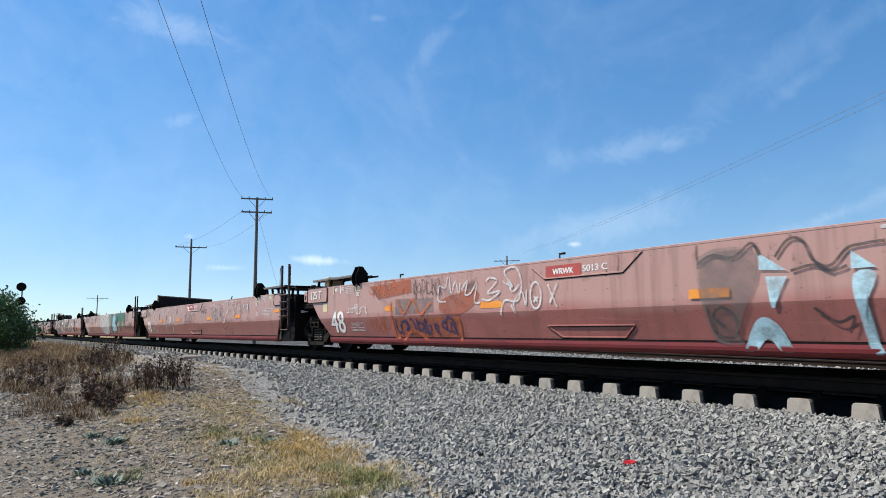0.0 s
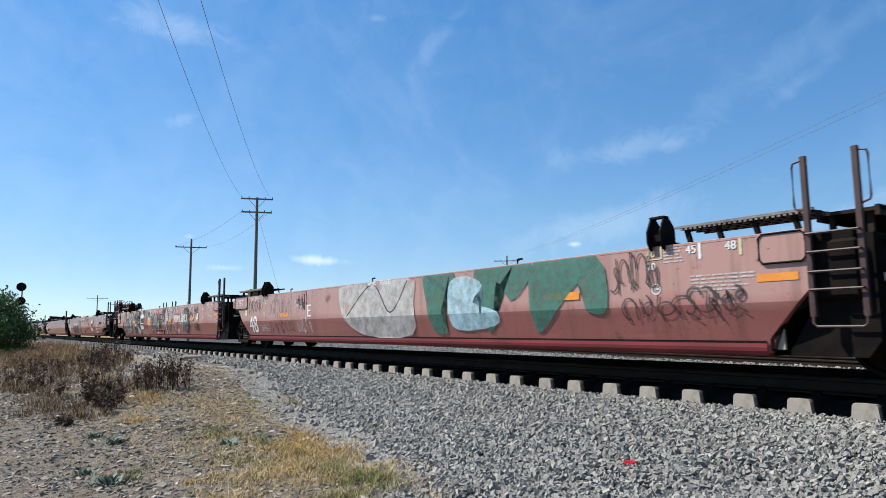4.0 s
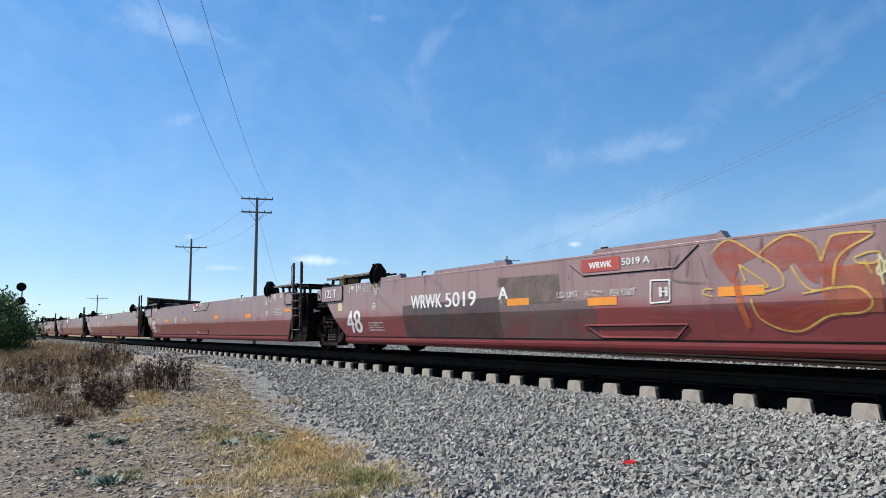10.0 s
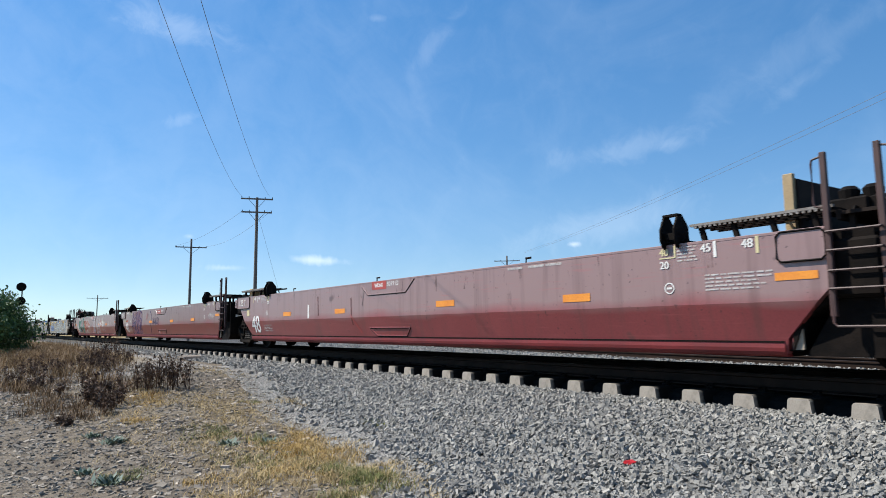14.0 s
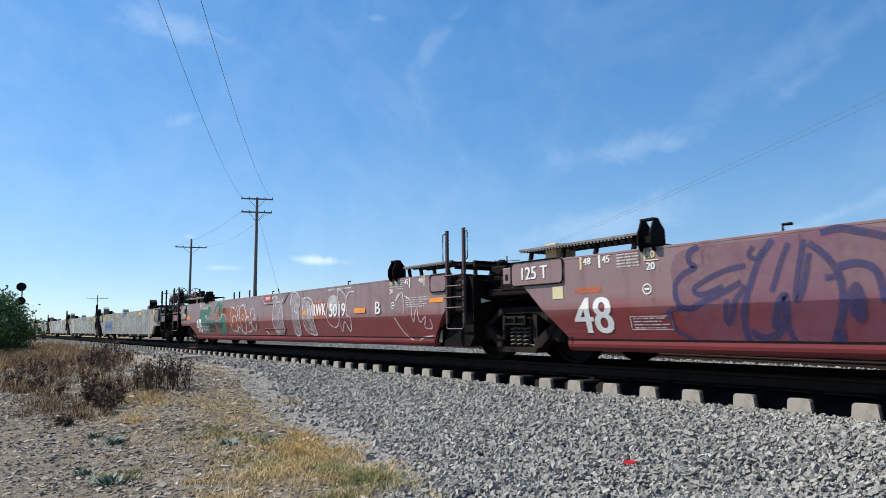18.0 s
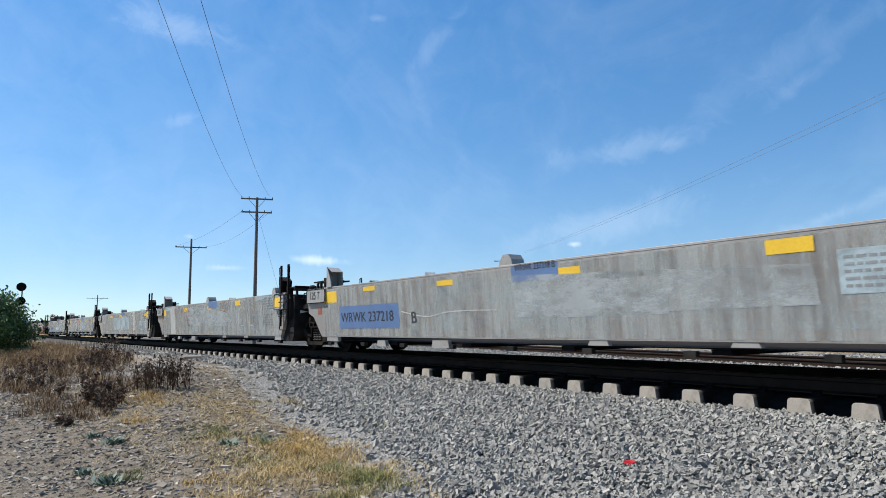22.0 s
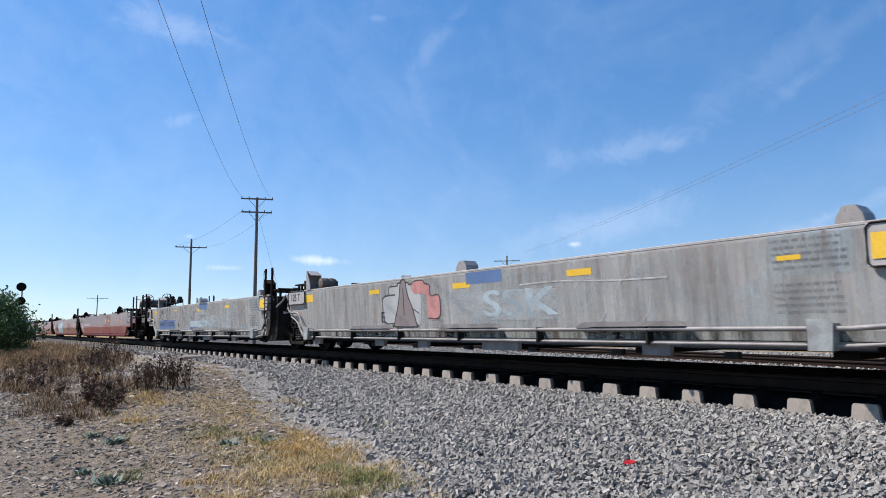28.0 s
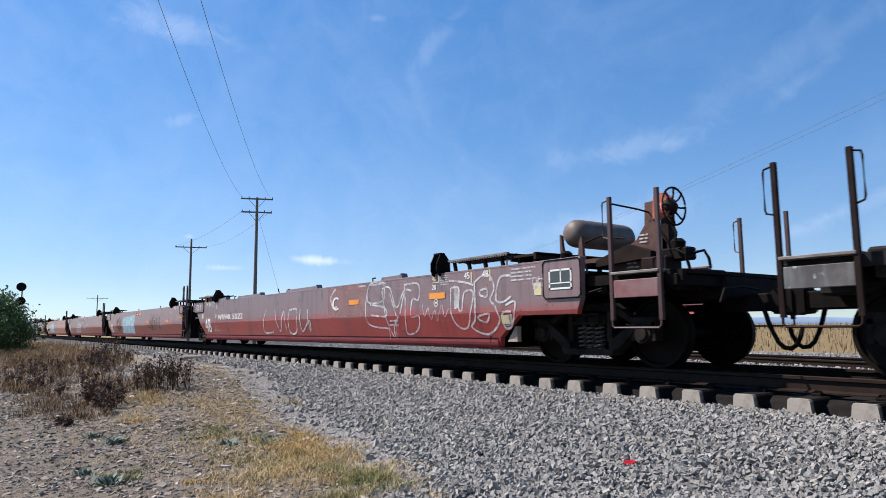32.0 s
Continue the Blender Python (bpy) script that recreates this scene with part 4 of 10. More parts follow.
def hand_wheel(unit, mat, label):
    """A hand brake wheel with eight bent spokes and a dished hub."""
    w = attach("brake_wheel", kept("wheel_rim", wheel_rim_mesh), mat, unit, label)
    attach("hub", kept("wheel_hub", wheel_hub_mesh), mat, w, smooth=True)
    for k in range(8):
        attach("spoke", kept("wheel_spoke", wheel_spoke_mesh), mat, w).rotation_euler = (math.pi * k / 4, 0, 0)
    return w


def tank_mesh(bm):
    lathe(bm, [(0.05, -0.68), (0.15, -0.65), (0.20, -0.57), (0.21, -0.5), (0.21, 0.5), (0.20, 0.57), (0.15, 0.65), (0.05, 0.68)], 24, axis="Y")


def valve_mesh(bm):
    box(bm, -0.2, 0.2, -0.1, 0.1, 0.0, 0.16, 0.02)
    lathe(bm, [(0.09, 0.14), (0.1, 0.24), (0.06, 0.28)], 12, axis="Z")
    lathe(bm, [(0.07, -0.28), (0.08, -0.2), (0.08, -0.15)], 12, (0, 0, 0.08), axis="X")
    tube(bm, [(0.2, 0, 0.08), (0.35, 0.02, 0.1), (0.4, 0.03, 0.0), (0.42, 0.03, -0.12)], 0.018, 6)
    tube(bm, [(-0.1, -0.1, 0.05), (-0.1, -0.2, 0.05), (-0.12, -0.24, -0.1)], 0.018, 6)


def well_inside(unit, L, steel, lo, hi):
    """Floor beams and end walls of the well, and the spine over each truck."""
    bm = bmesh.new()
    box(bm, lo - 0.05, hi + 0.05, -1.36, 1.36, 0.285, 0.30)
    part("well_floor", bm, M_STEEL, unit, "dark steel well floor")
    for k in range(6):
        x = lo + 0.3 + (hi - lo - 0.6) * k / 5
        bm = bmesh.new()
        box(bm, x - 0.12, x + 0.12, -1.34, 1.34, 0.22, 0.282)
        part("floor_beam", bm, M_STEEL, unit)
    for a, b in ((lo - 0.9, lo), (hi, hi + 0.9)):
        m = (a + b) / 2
        bm = bmesh.new()
        s = 1 if a < L / 2 else -1
        x0, x1 = (lo, lo - 0.8) if s > 0 else (hi, hi + 0.8)
        prism(bm, [(x0, 0.30), (x0, 1.44), (x1, 1.44), (x1, 0.98), (x0 - s * 0.12, 0.62)], -1.42, 1.42)
        part("bulkhead", bm, steel, unit)


def well_unit(L, at, style, rear_end=False, front_end=False, label="", lips=False):
    """One unit of an articulated well car. x = 0 is its rear truck, at is where that stands in the train; L: to the front truck."""
    unit = new("well_car")
    body = style["body"]
    steel = style["steel"]
    tagged(unit, label, "freight car", "well cars of the train")
    grey = style["grey"]
    prof = grey_y if grey else panel_y
    pts = grey_outline(L, rear_end, front_end) if grey else outline(L, rear_end, front_end)
    for s in (1, -1):
        part("side_wall", side_mesh(pts, prof, s), body, unit, style["paint"])
        bm = bmesh.new()
        box(bm, pts[0][0], pts[-1][0], s * -(prof(1.47) + 0.003), s * -1.40, 1.455, 1.487, 0.004)
        part("top_chord", bm, body, unit)
    if not grey:
        lo, hi = (1.36, L - 1.84) if not rear_end else (1.32, L - 1.84)
        hi = L - 1.56 if front_end else hi
        for s in (1, -1):
            bm = bmesh.new()
            rim = [(1.40, 0.366), (1.418, 0.366), (1.42, 0.318), (1.412, 0.28), (1.392, 0.25), (1.35, 0.228), (1.28, 0.222), (1.28, 0.25)]
            near, far = ([bm.verts.new((x, s * -y, z)) for y, z in rim] for x in (lo, hi))
            bm.faces.new(near)
            bm.faces.new(far[::-1])
            for k in range(len(rim)):
                bm.faces.new((near[k], near[(k + 1) % len(rim)], far[(k + 1) % len(rim)], far[k]))
            bmesh.ops.recalc_face_normals(bm, faces=bm.faces)
            part("side_sill", bm, style["sill"], unit, "red side sill")
            # proud black strip paints the dark of the sill groove
            bm = bmesh.new()
            box(bm, lo, hi, s * -1.424, s * -1.40, 0.37, 0.386)
            part("sill_seam", bm, M_STEEL, unit)
    well_inside(unit, L, steel, 1.45, L - 1.75)
    # rear: over the truck that it shares with the next unit
    bm = bmesh.new()
    box(bm, -0.55 if not rear_end else -1.3, 0.75, -0.42, 0.42, 0.93, 1.36, 0.03)
    box(bm, -0.55, 0.45, -1.24, 1.24, 1.04, 1.16, 0.02)
    box(bm, -0.25, 0.45, -1.25, 1.25, 1.10, 1.36, 0.03)
    part("end_casting", bm, steel, unit)
    bm = bmesh.new()
    box(bm, L - 1.4, L + (0.5 if not front_end else 1.25), -0.36, 0.36, 0.96, 1.30, 0.03)
    box(bm, L - 1.32, L - 0.9, -1.45, 1.45, 0.80, 1.36, 0.03)
    part("end_casting", bm, steel, unit)
    if not front_end:
        # faces away from the sun; the black steel colour stands for its shade
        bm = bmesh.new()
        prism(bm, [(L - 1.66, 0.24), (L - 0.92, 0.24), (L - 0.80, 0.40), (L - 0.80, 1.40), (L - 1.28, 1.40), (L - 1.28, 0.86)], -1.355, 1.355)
        wall = part("end_wall", bm, steel, unit, "end wall of the well, its shade given as black colour")
        bm = bmesh.new()
        f = [bm.verts.new((L - 0.795, y, z)) for y, z in ((-1.20, 0.95), (-1.20, 1.03), (-0.98, 0.99))]
        b = [bm.verts.new(v.co + Vector((0.006, 0, 0))) for v in f]
        bm.faces.new(f[::-1])
        bm.faces.new(b)
        for k in range(3):
            bm.faces.new((f[k], f[(k + 1) % 3], b[(k + 1) % 3], b[k]))
        part("end_marker", bm, M_WHITE, wall, "small white triangular marker")
    if not grey:
        bm = bmesh.new()
        if not front_end:
            prism(bm, [(L - 1.755, 0.30), (L - 1.665, 0.30), (L - 1.675, 0.565), (L - 1.765, 0.55)], -1.39, -1.36)
        else:
            prism(bm, [(L - 1.38, 0.33), (L - 1.16, 0.33), (L - 1.16, 0.56), (L - 1.2, 0.56)], -1.38, -1.30)
        part("jacking_pad", bm, M_PAD, unit, "cream jacking pad")
    deck = bmesh.new()
    box(deck, L - 1.28, L - 0.72, -1.36, 1.36, 1.60, 1.635)
    box(deck, L - 0.76, L - 0.72, -1.38, 1.38, 1.55, 1.65)
    box(deck, L - 1.28, L - 1.24, -1.38, 1.38, 1.55, 1.65)
    for y in (-1.3, -0.5, 0.5, 1.26):
        box(deck, L - 1.2, L - 1.15, y, y + 0.05, 1.36, 1.6)
        box(deck, L - 0.86, L - 0.81, y, y + 0.05, 1.36, 1.6)
    part("crossover_walkway", deck, M_COVER, unit, "dark steel crossover walkway")
    valve = attach("brake_valve", kept("valve", valve_mesh), steel, unit)
    valve.location, valve.scale = (L - 0.45, -1.02, 1.40), (0.9, 0.9, 0.9)
    hanger = bmesh.new()
    box(hanger, L - 0.8, L - 0.2, -1.12, -0.9, 1.30, 1.385, 0.01)
    tube(hanger, [(L - 0.8, -1.2, 1.34), (L - 0.5, -1.2, 1.30), (L - 0.35, -1.15, 1.18), (L - 0.1, -1.1, 1.14)], 0.018, 6)
    tube(hanger, [(L - 0.8, -0.9, 1.46), (L - 0.3, -0.95, 1.40), (L + 0.05, -0.9, 1.42)], 0.02, 6)
    part("valve_hanger", hanger, steel, unit)
    attach("air_pipes", kept("pipes", pipes_mesh), steel, unit).location = (L, 0, 0)
    attach("air_pipes", kept("pipes", pipes_mesh), steel, unit).location = (0.7, 0, 0.05)
    attach("air_hose", kept("hose", hose_mesh), M_STEEL, unit).location = (L - 0.6, 0, 0)
    truck(unit, 0.0, at)
    if front_end:
        truck(unit, L, at + L)
    # walkways and container guides at both ends, on both sides
    gl = 2.15 if not grey else 0.9
    for sgn in (1, -1):
        rot = (0, 0, 0)
        for x, flip in ((0.45, 1), (L - 1.30, -1)):
            if not grey:
                gl = 2.15 if flip > 0 else 1.5
                w = attach("walkway", kept("grating_%.2f" % gl, grating_mesh(gl)), steel, unit, "dirty steel walkway grating")
                w.location = (x, 0, 0)
                w.scale = (flip, sgn, 1)
                # pale strip paints the sunlit angle along the walkway
                e = attach("walkway_edge", kept("edge_%.2f" % gl, edge_mesh(gl)), M_TREAD, w, "pale walkway edge, sunlight put into its colour")
                g = attach("container_guide", kept("guide", guide_mesh), M_STEEL if not grey else M_STEELGREY, unit, "black pointed container guide")
                g.location = (x + flip * (gl + 0.05), 0, 0)
                g.scale = (flip, sgn, 1)
            else:
                grey_guide(unit, x, flip, sgn)
        if lips and sgn:
            for a, b in ((2.97, 3.79), (4.85, 6.81), (L * 0.5 - 0.6, L * 0.5 + 1.3), (L - 5.0, L - 4.18)):
                lp = attach("top_lip", kept("lip_%.2f" % (b - a), lip_mesh(b - a)), body, unit)
                lp.location = (a, 0, 0)
                lp.scale = (1, sgn, 1)
    bm = bmesh.new()
    box(bm, 0.9, 1.12, -1.36, -0.95, 1.50, 1.74, 0.01)
    part("lift_bracket", bm, M_YWOOD if not grey else steel, unit, "yellow-painted lifting bracket" if not grey else "")
    if not front_end:
        ladder(unit, L - 1.30, L - 0.83, style["post"])
    if rear_end:
        end_gear(unit, 0.0, -1, style)
    if front_end:
        end_gear(unit, L, 1, style)
    return unit, prof


def end_gear(unit, x, d, style):
    """The outer end of a car: sill, posts, coupler, brake gear; d = 1 for the front."""
    steel, post = style["steel"], style["post"]
    e = x + d * 2.3
    gear = M_GEARGREY if style['grey'] else M_GEAR
    back = 0.14 if d > 0 and not style['grey'] else 0.0
    bm = bmesh.new()
    a, b = sorted((x + d * 0.3, e - d * 0.55))
    box(bm, a, b, -0.55, 0.55, 0.86, 1.18, 0.03)
    box(bm, *sorted((e - d * 0.75, e - d * 0.6)), -1.45, 1.45, 1.02, 1.16, 0.01)
    part("end_sill", bm, steel, unit)
    bm = bmesh.new()
    box(bm, a, b, -1.42, 1.42, 1.165, 1.21)
    for y in (-1.42, 1.36):
        box(bm, a, b, y, y + 0.06, 1.08, 1.165)
    part("end_platform", bm, steel, unit, "dirty steel end platform")
    bm = bmesh.new()
    for k in range(4):
        q = a + (b - a) * (k + 0.5) / 4
        box(bm, q - 0.05, q + 0.05, -1.3, 1.3, 0.98, 1.16)
    part("platform_beam", bm, steel, unit)
    c = attach("coupler", kept("coupler", coupler_mesh), M_STEEL, unit, "black knuckle coupler with air hose")
    c.location = (e - d * 0.12, 0, 0)
    c.rotation_euler = (0, 0, 0 if d > 0 else math.pi)
    for sgn in (1, -1):
        x1, x2 = sorted((e - d * 1.36 - back, e - d * 0.64 - back))
        for q, px in enumerate((x1, x2)):
            p = attach("corner_post", kept("post_%.2f" % 2.2, post_mesh(2.2, 0.62)), post, unit)
            p.location, p.scale = (px, 0, 0), (1, sgn, 1)
            if (q == 0) == (d > 0) or d < 0:
                h = attach("grab_handle", kept("loop", loop_mesh), post, unit)
                h.location, h.scale = (px, 0, 0), (1 if q == 0 else -1, sgn, 1)
        s = attach("stirrup_step", kept("stirrup_%.2f" % (x2 - x1), stirrup_mesh(x2 - x1)), post, unit)
        s.location, s.scale = (x1, 0, 0), (1, sgn, 1)
        bm = bmesh.new()
        box(bm, x1 + 0.03, x2 - 0.03, sgn * -1.535, sgn * -1.49, 0.90, 1.12, 0.006)
        part("step_plate", bm, style["step"], unit, style["step_label"])
        bm = bmesh.new()
        box(bm, x1, x2, sgn * -1.56, sgn * -1.32, 1.19, 1.225, 0.006)
        part("step_tread", bm, M_TREAD, unit, "worn bare-metal step tread")
    if d > 0:
        o = 0.42 if style["grey"] else 0.0
        tx = x - 0.40 + o
        t = attach("air_reservoir", kept("tank", tank_mesh), style["tank"], unit, "round-ended air reservoir tank", True)
        t.location = (tx, -0.32, 1.92)
        bm = bmesh.new()
        for y in (-0.97, 0.2):
            prism(bm, [(tx - 0.22, 1.45), (tx - 0.10, 1.45), (tx - 0.17, 1.72), (tx - 0.19, 1.90), (tx - 0.22, 1.92)], y, y + 0.05)
            prism(bm, [(tx + 0.12, 1.45), (tx + 0.24, 1.45), (tx + 0.21, 1.86), (tx + 0.16, 1.78)], y, y + 0.05)
        box(bm, tx - 0.3, tx + 0.6, -1.0, 0.3, 1.44, 1.50)
        part("tank_cradle", bm, gear, unit)
        bm = bmesh.new()
        prism(bm, [(x + 0.30 + o, 1.2), (x + 1.25 + o, 1.2), (x + 1.25 + o, 1.60), (x + 1.14 + o, 1.72), (x + 1.10 + o, 2.16), (x + 0.94 + o, 2.16), (x + 0.92 + o, 1.86), (x + 0.78 + o, 1.68), (x + 0.45 + o, 1.52)], -0.98, -0.92)
        part("brake_bracket", bm, gear, unit)
        bm = bmesh.new()
        text_bars(bm, x + 0.62 + o, x + 0.82 + o, 1.30, 1.46, 3, 2)
        text_bars(bm, x + 0.84 + o, x + 0.98 + o, 1.62, 1.76, 3, 4)
        decal("small_print", bm, M_PRINT, unit, lambda z: 0.985)
        bm = bmesh.new()
        prism(bm, [(x + 0.2 + o, 1.45), (x + 0.75 + o, 1.62), (x + 1.1 + o, 1.50), (x + 1.1 + o, 1.42), (x + 0.2 + o, 1.36)], -1.12, -0.99)
        box(bm, x + 0.95 + o, x + 1.35 + o, -1.14, -0.82, 1.2, 1.42, 0.02)
        box(bm, x + 1.16 + o, x + 1.30 + o, -0.98, -0.84, 1.4, 1.95, 0.02)
        part("brake_stand", bm, M_POST, unit)
        bm = bmesh.new()
        lathe(bm, [(0.05, -0.08), (0.10, -0.07), (0.12, 0.0), (0.10, 0.1), (0.06, 0.12)], 16, (x + 1.20 + o, -0.95, 2.02), "X")
        prism(bm, [(x + 1.08 + o, 1.92), (x + 1.30 + o, 1.92), (x + 1.30 + o, 2.16), (x + 1.22 + o, 2.24), (x + 1.10 + o, 2.20)], -1.02, -0.86)
        part("brake_gearbox", bm, M_GEARBOX if not style["grey"] else M_TANK, unit, "weathered brake gearbox")
        w = hand_wheel(unit, M_POST if not style["grey"] else M_STEEL, "dark hand brake wheel")
        w.location = (x + 1.36 + o, -0.95, 2.05)
        v = attach("brake_valve", kept("valve", valve_mesh), steel, unit)
        v.location = (x + 1.35 + o, -0.9, 1.36)
        bm = bmesh.new()
        tube(bm, [(x + 1.3 + o, -1.0, 1.92), (x + 1.42 + o, -1.02, 1.7), (x + 1.40 + o, -1.04, 1.5), (x + 1.55 + o, -1.04, 1.42), (x + 1.58 + o, -1.0, 1.2)], 0.02, 6)
        tube(bm, [(x + 0.6 + o, -1.0, 1.72), (x + 0.2 + o, -1.02, 1.80), (x - 0.1 + o, -1.0, 1.74)], 0.014, 6)
        tube(bm, [(x + 0.85, -1.52, 2.1), (x + 1.0 + o, -1.2, 2.04), (x + 1.0 + o, -0.98, 2.02)], 0.012, 6)
        part("brake_chain", bm, M_STEEL, unit)
    else:
        o = 0.0 if not style["grey"] else 1.25
        bm = bmesh.new()
        box(bm, x - 0.62 + o, x + 0.35 + o, -1.34, -0.7, 1.69, 1.73, 0.008)
        part("gear_shelf", bm, M_TREAD, unit, "worn steel gear shelf")
        bm = bmesh.new()
        for k in range(7):
            tube(bm, [(x - 0.4 + 0.1 * k + o, -1.25, 1.48), (x - 0.4 + 0.1 * k + o, -1.25, 1.69)], 0.022, 6)
        box(bm, x - 0.45 + o, x + 0.35 + o, -1.2, -0.8, 1.48, 1.6, 0.01)
        part("shelf_post", bm, steel, unit)
        for dx, dy, s in ((-0.05, -1.05, 0.8), (0.2, -0.95, 1.0), (0.05, -0.6, 1.0)):
            v = attach("brake_valve", kept("valve", valve_mesh), steel, unit)
            v.location, v.scale = (x + dx + o, dy, 1.73), (s, s, s)
        bm = bmesh.new()
        box(bm, x - 0.44 + o, x - 0.30 + o, -1.08, -0.9, 1.75, 1.95, 0.02)
        part("brake_gearbox", bm, M_GEARBOX if not style["grey"] else M_TANK, unit, "weathered brake gearbox")
        w = hand_wheel(unit, style["wheel"], style["wheel_label"])
        w.location, w.scale = (x - 0.56 + o, -1.0, 1.93), (0.9, 0.9, 0.9)
        bm = bmesh.new()
        tube(bm, [(x - 0.36 + o, -0.9, 1.2), (x - 0.36 + o, -0.9, 2.12)], 0.03, 6)
        part("gear_post", bm, M_POST, unit)


def grey_outline(L, rear_end, front_end):
    rear = [(0.35, 1.48), (0.35, 0.92), (0.62, 0.82), (0.99, 0.40), (1.02, 0.37)]
    if rear_end:
        rear = [(-0.48, 1.48), (-0.48, 0.92), (-0.40, 0.74), (0.62, 0.74), (1.06, 0.40), (1.10, 0.37)]
    front = [(L - 1.48, 0.37), (L - 1.44, 0.40), (L - 1.10, 0.86), (L - 1.05, 1.48)]
    if front_end:
        front = [(L - 1.16, 0.37), (L - 1.10, 0.40), (L - 0.66, 0.74), (L + 0.38, 0.74), (L + 0.46, 0.92), (L + 0.48, 1.48)]
    return rear + front


def grey_guide_mesh(bm):
    """A sheet-steel hood: one upright cheek, a back and a sloping roof."""
    prism(bm, [(0, 1.48), (0, 1.95), (0.03, 1.95), (0.16, 1.72), (0.16, 1.48)], -1.50, -1.485)
    prism(bm, [(0, 1.93), (0.03, 1.945), (0.27, 1.83), (0.26, 1.815), (0.03, 1.93)], -1.485, -1.22)
    prism(bm, [(0, 1.48), (0, 1.93), (0.26, 1.82), (0.26, 1.48)], -1.235, -1.22)
    box(bm, 0.0, 0.012, -1.485, -1.235, 1.48, 1.93)
    prism(bm, [(0.08, 1.48), (0.08, 1.60), (0.11, 1.66), (0.25, 1.68), (0.30, 1.48)], -1.53, -1.505)


def saddle_mesh(bm):
    prism(bm, [(0, 1.47), (0.03, 1.58), (0.12, 1.68), (0.28, 1.68), (0.36, 1.60), (0.40, 1.47)], -1.50, -1.24)


def grey_guide(unit, x, flip, sgn):
    g = attach("container_guide", kept("grey_guide", grey_guide_mesh), M_GREY, unit, "grey sheet-steel container guide")
    g.location = (x + (0.90 if flip > 0 else -0.20), 0, 0)
    g.scale = (1, sgn, 1)
    if flip < 0:
        g.scale = (0.75, sgn, 0.985)
        g.material_slots[0].link = "OBJECT"
        g.material_slots[0].material = M_GEARGREY
        s = attach("saddle", kept("saddle", saddle_mesh), M_GREY, unit, "pale grey saddle")
        s.location, s.scale = (x - 0.70, 0, 0), (0.70, sgn, 0.985)
    else:
        b = attach("walkway", kept("grating_0.85", grating_mesh(0.85)), M_STEELGREY, unit, "dirty steel walkway grating")
        b.location, b.scale = (x, 0, -0.02), (flip, sgn, 1)
    if flip > 0:
        s = attach("saddle", kept("saddle", saddle_mesh), M_GREY, unit, "pale grey saddle")
        s.location, s.scale = (7.40, 0, 0), (0.8, sgn, 0.985)
    if flip > 0 and sgn > 0:
        bm = bmesh.new()
        tube(bm, [(0, -1.45, 1.48), (0, -1.45, 1.58), (0.06, -1.45, 1.60), (0.08, -1.45, 1.48)], 0.015, 6)
        part("tie_down", bm, M_STEELGREY, unit).location = (x + 2.4, 0, 0)


M_GREYDARK = material("dark_weathered_grey_paint", (0.14, 0.13, 0.12), (0.09, 0.08, 0.072), 0.55, 0, 3, 50, 0.08, 0.4, (0.05, 0.042, 0.036), 0.64)
M_TANK = material("grimy_tank_paint", (0.15, 0.115, 0.09), (0.075, 0.056, 0.045), 0.6, 0, 4, 50, 0.1)
RED = dict(grey=False, steel=M_STEEL, paint="weathered red paint")
M_SILL = material("red_sill_paint", (0.20, 0.020, 0.021), (0.14, 0.016, 0.017), 0.6, 0, 1.2, 40, 0.05, 0.3, (0.10, 0.03, 0.03), 0.72)
FADED = dict(RED, sill=M_SILL, body=M_FADED, post=M_POSTRED, step=M_STEP, step_label="faded red step plate", tank=M_TANK, wheel=M_WHEELRED, wheel_label="dark red hand brake wheel")
MAROON = dict(FADED, body=M_MAROON)
CRIMSON = dict(FADED, body=M_BRIGHT)
SOOTY = dict(FADED, body=M_DARKRED)
GREYS = dict(grey=True, steel=M_STEELGREY, paint="weathered grey paint", body=M_GREY, post=M_POST, step=M_STEPGREY, step_label="grimy grey step plate with pale scuffs", tank=M_TANK, wheel=M_STEEL, wheel_label="black hand brake wheel")
PALES = dict(GREYS, body=M_GREYPALE)

# rear truck, front truck, style, letter, rear end, front end, lips
CARS = [
    (-15.08, 3.45, FADED, "C", 0, 0, 0), (-33.63, -15.08, FADED, "D", 0, 0, 0), (-52.2, -33.63, FADED, "E", 0, 0, 0), (-70.65, -52.2, FADED, "A", 1, 0, 0),
    (-93.42, -75.25, MAROON, "A", 0, 1, 1), (-111.83, -93.42, MAROON, "C", 0, 0, 0), (-130.4, -111.83, MAROON, "E", 0, 0, 0), (-148.85, -130.4, CRIMSON, "D", 0, 0, 0), (-166.9, -148.85, CRIMSON, "B", 1, 0, 0),
    (-186.8, -171.5, GREYS, "B", 0, 1, 0), (-202.25, -186.8, GREYS, "C", 0, 0, 0), (-217.85, -202.25, PALES, "D", 0, 0, 0), (-233.25, -217.85, PALES, "E", 0, 0, 0), (-248.58, -233.25, PALES, "A", 1, 0, 0),
    (-271.6, -253.18, SOOTY, "A", 0, 1, 1), (-289.9, -271.6, MAROON, "C", 0, 0, 0), (-308.2, -289.9, MAROON, "D", 0, 0, 0), (-326.5, -308.2, FADED, "E", 0, 0, 0), (-344.7, -326.5, MAROON, "B", 1, 0, 0), (-367.5, -349.3, MAROON, "A", 0, 1, 1), (-385.8, -367.5, MAROON, "C", 0, 0, 0),
]
NUMBERS = ["5013"] * 4 + ["5019"] * 5 + ["237218"] * 5 + ["5022"] * 5 + ["5021"] * 2
UNITS = []


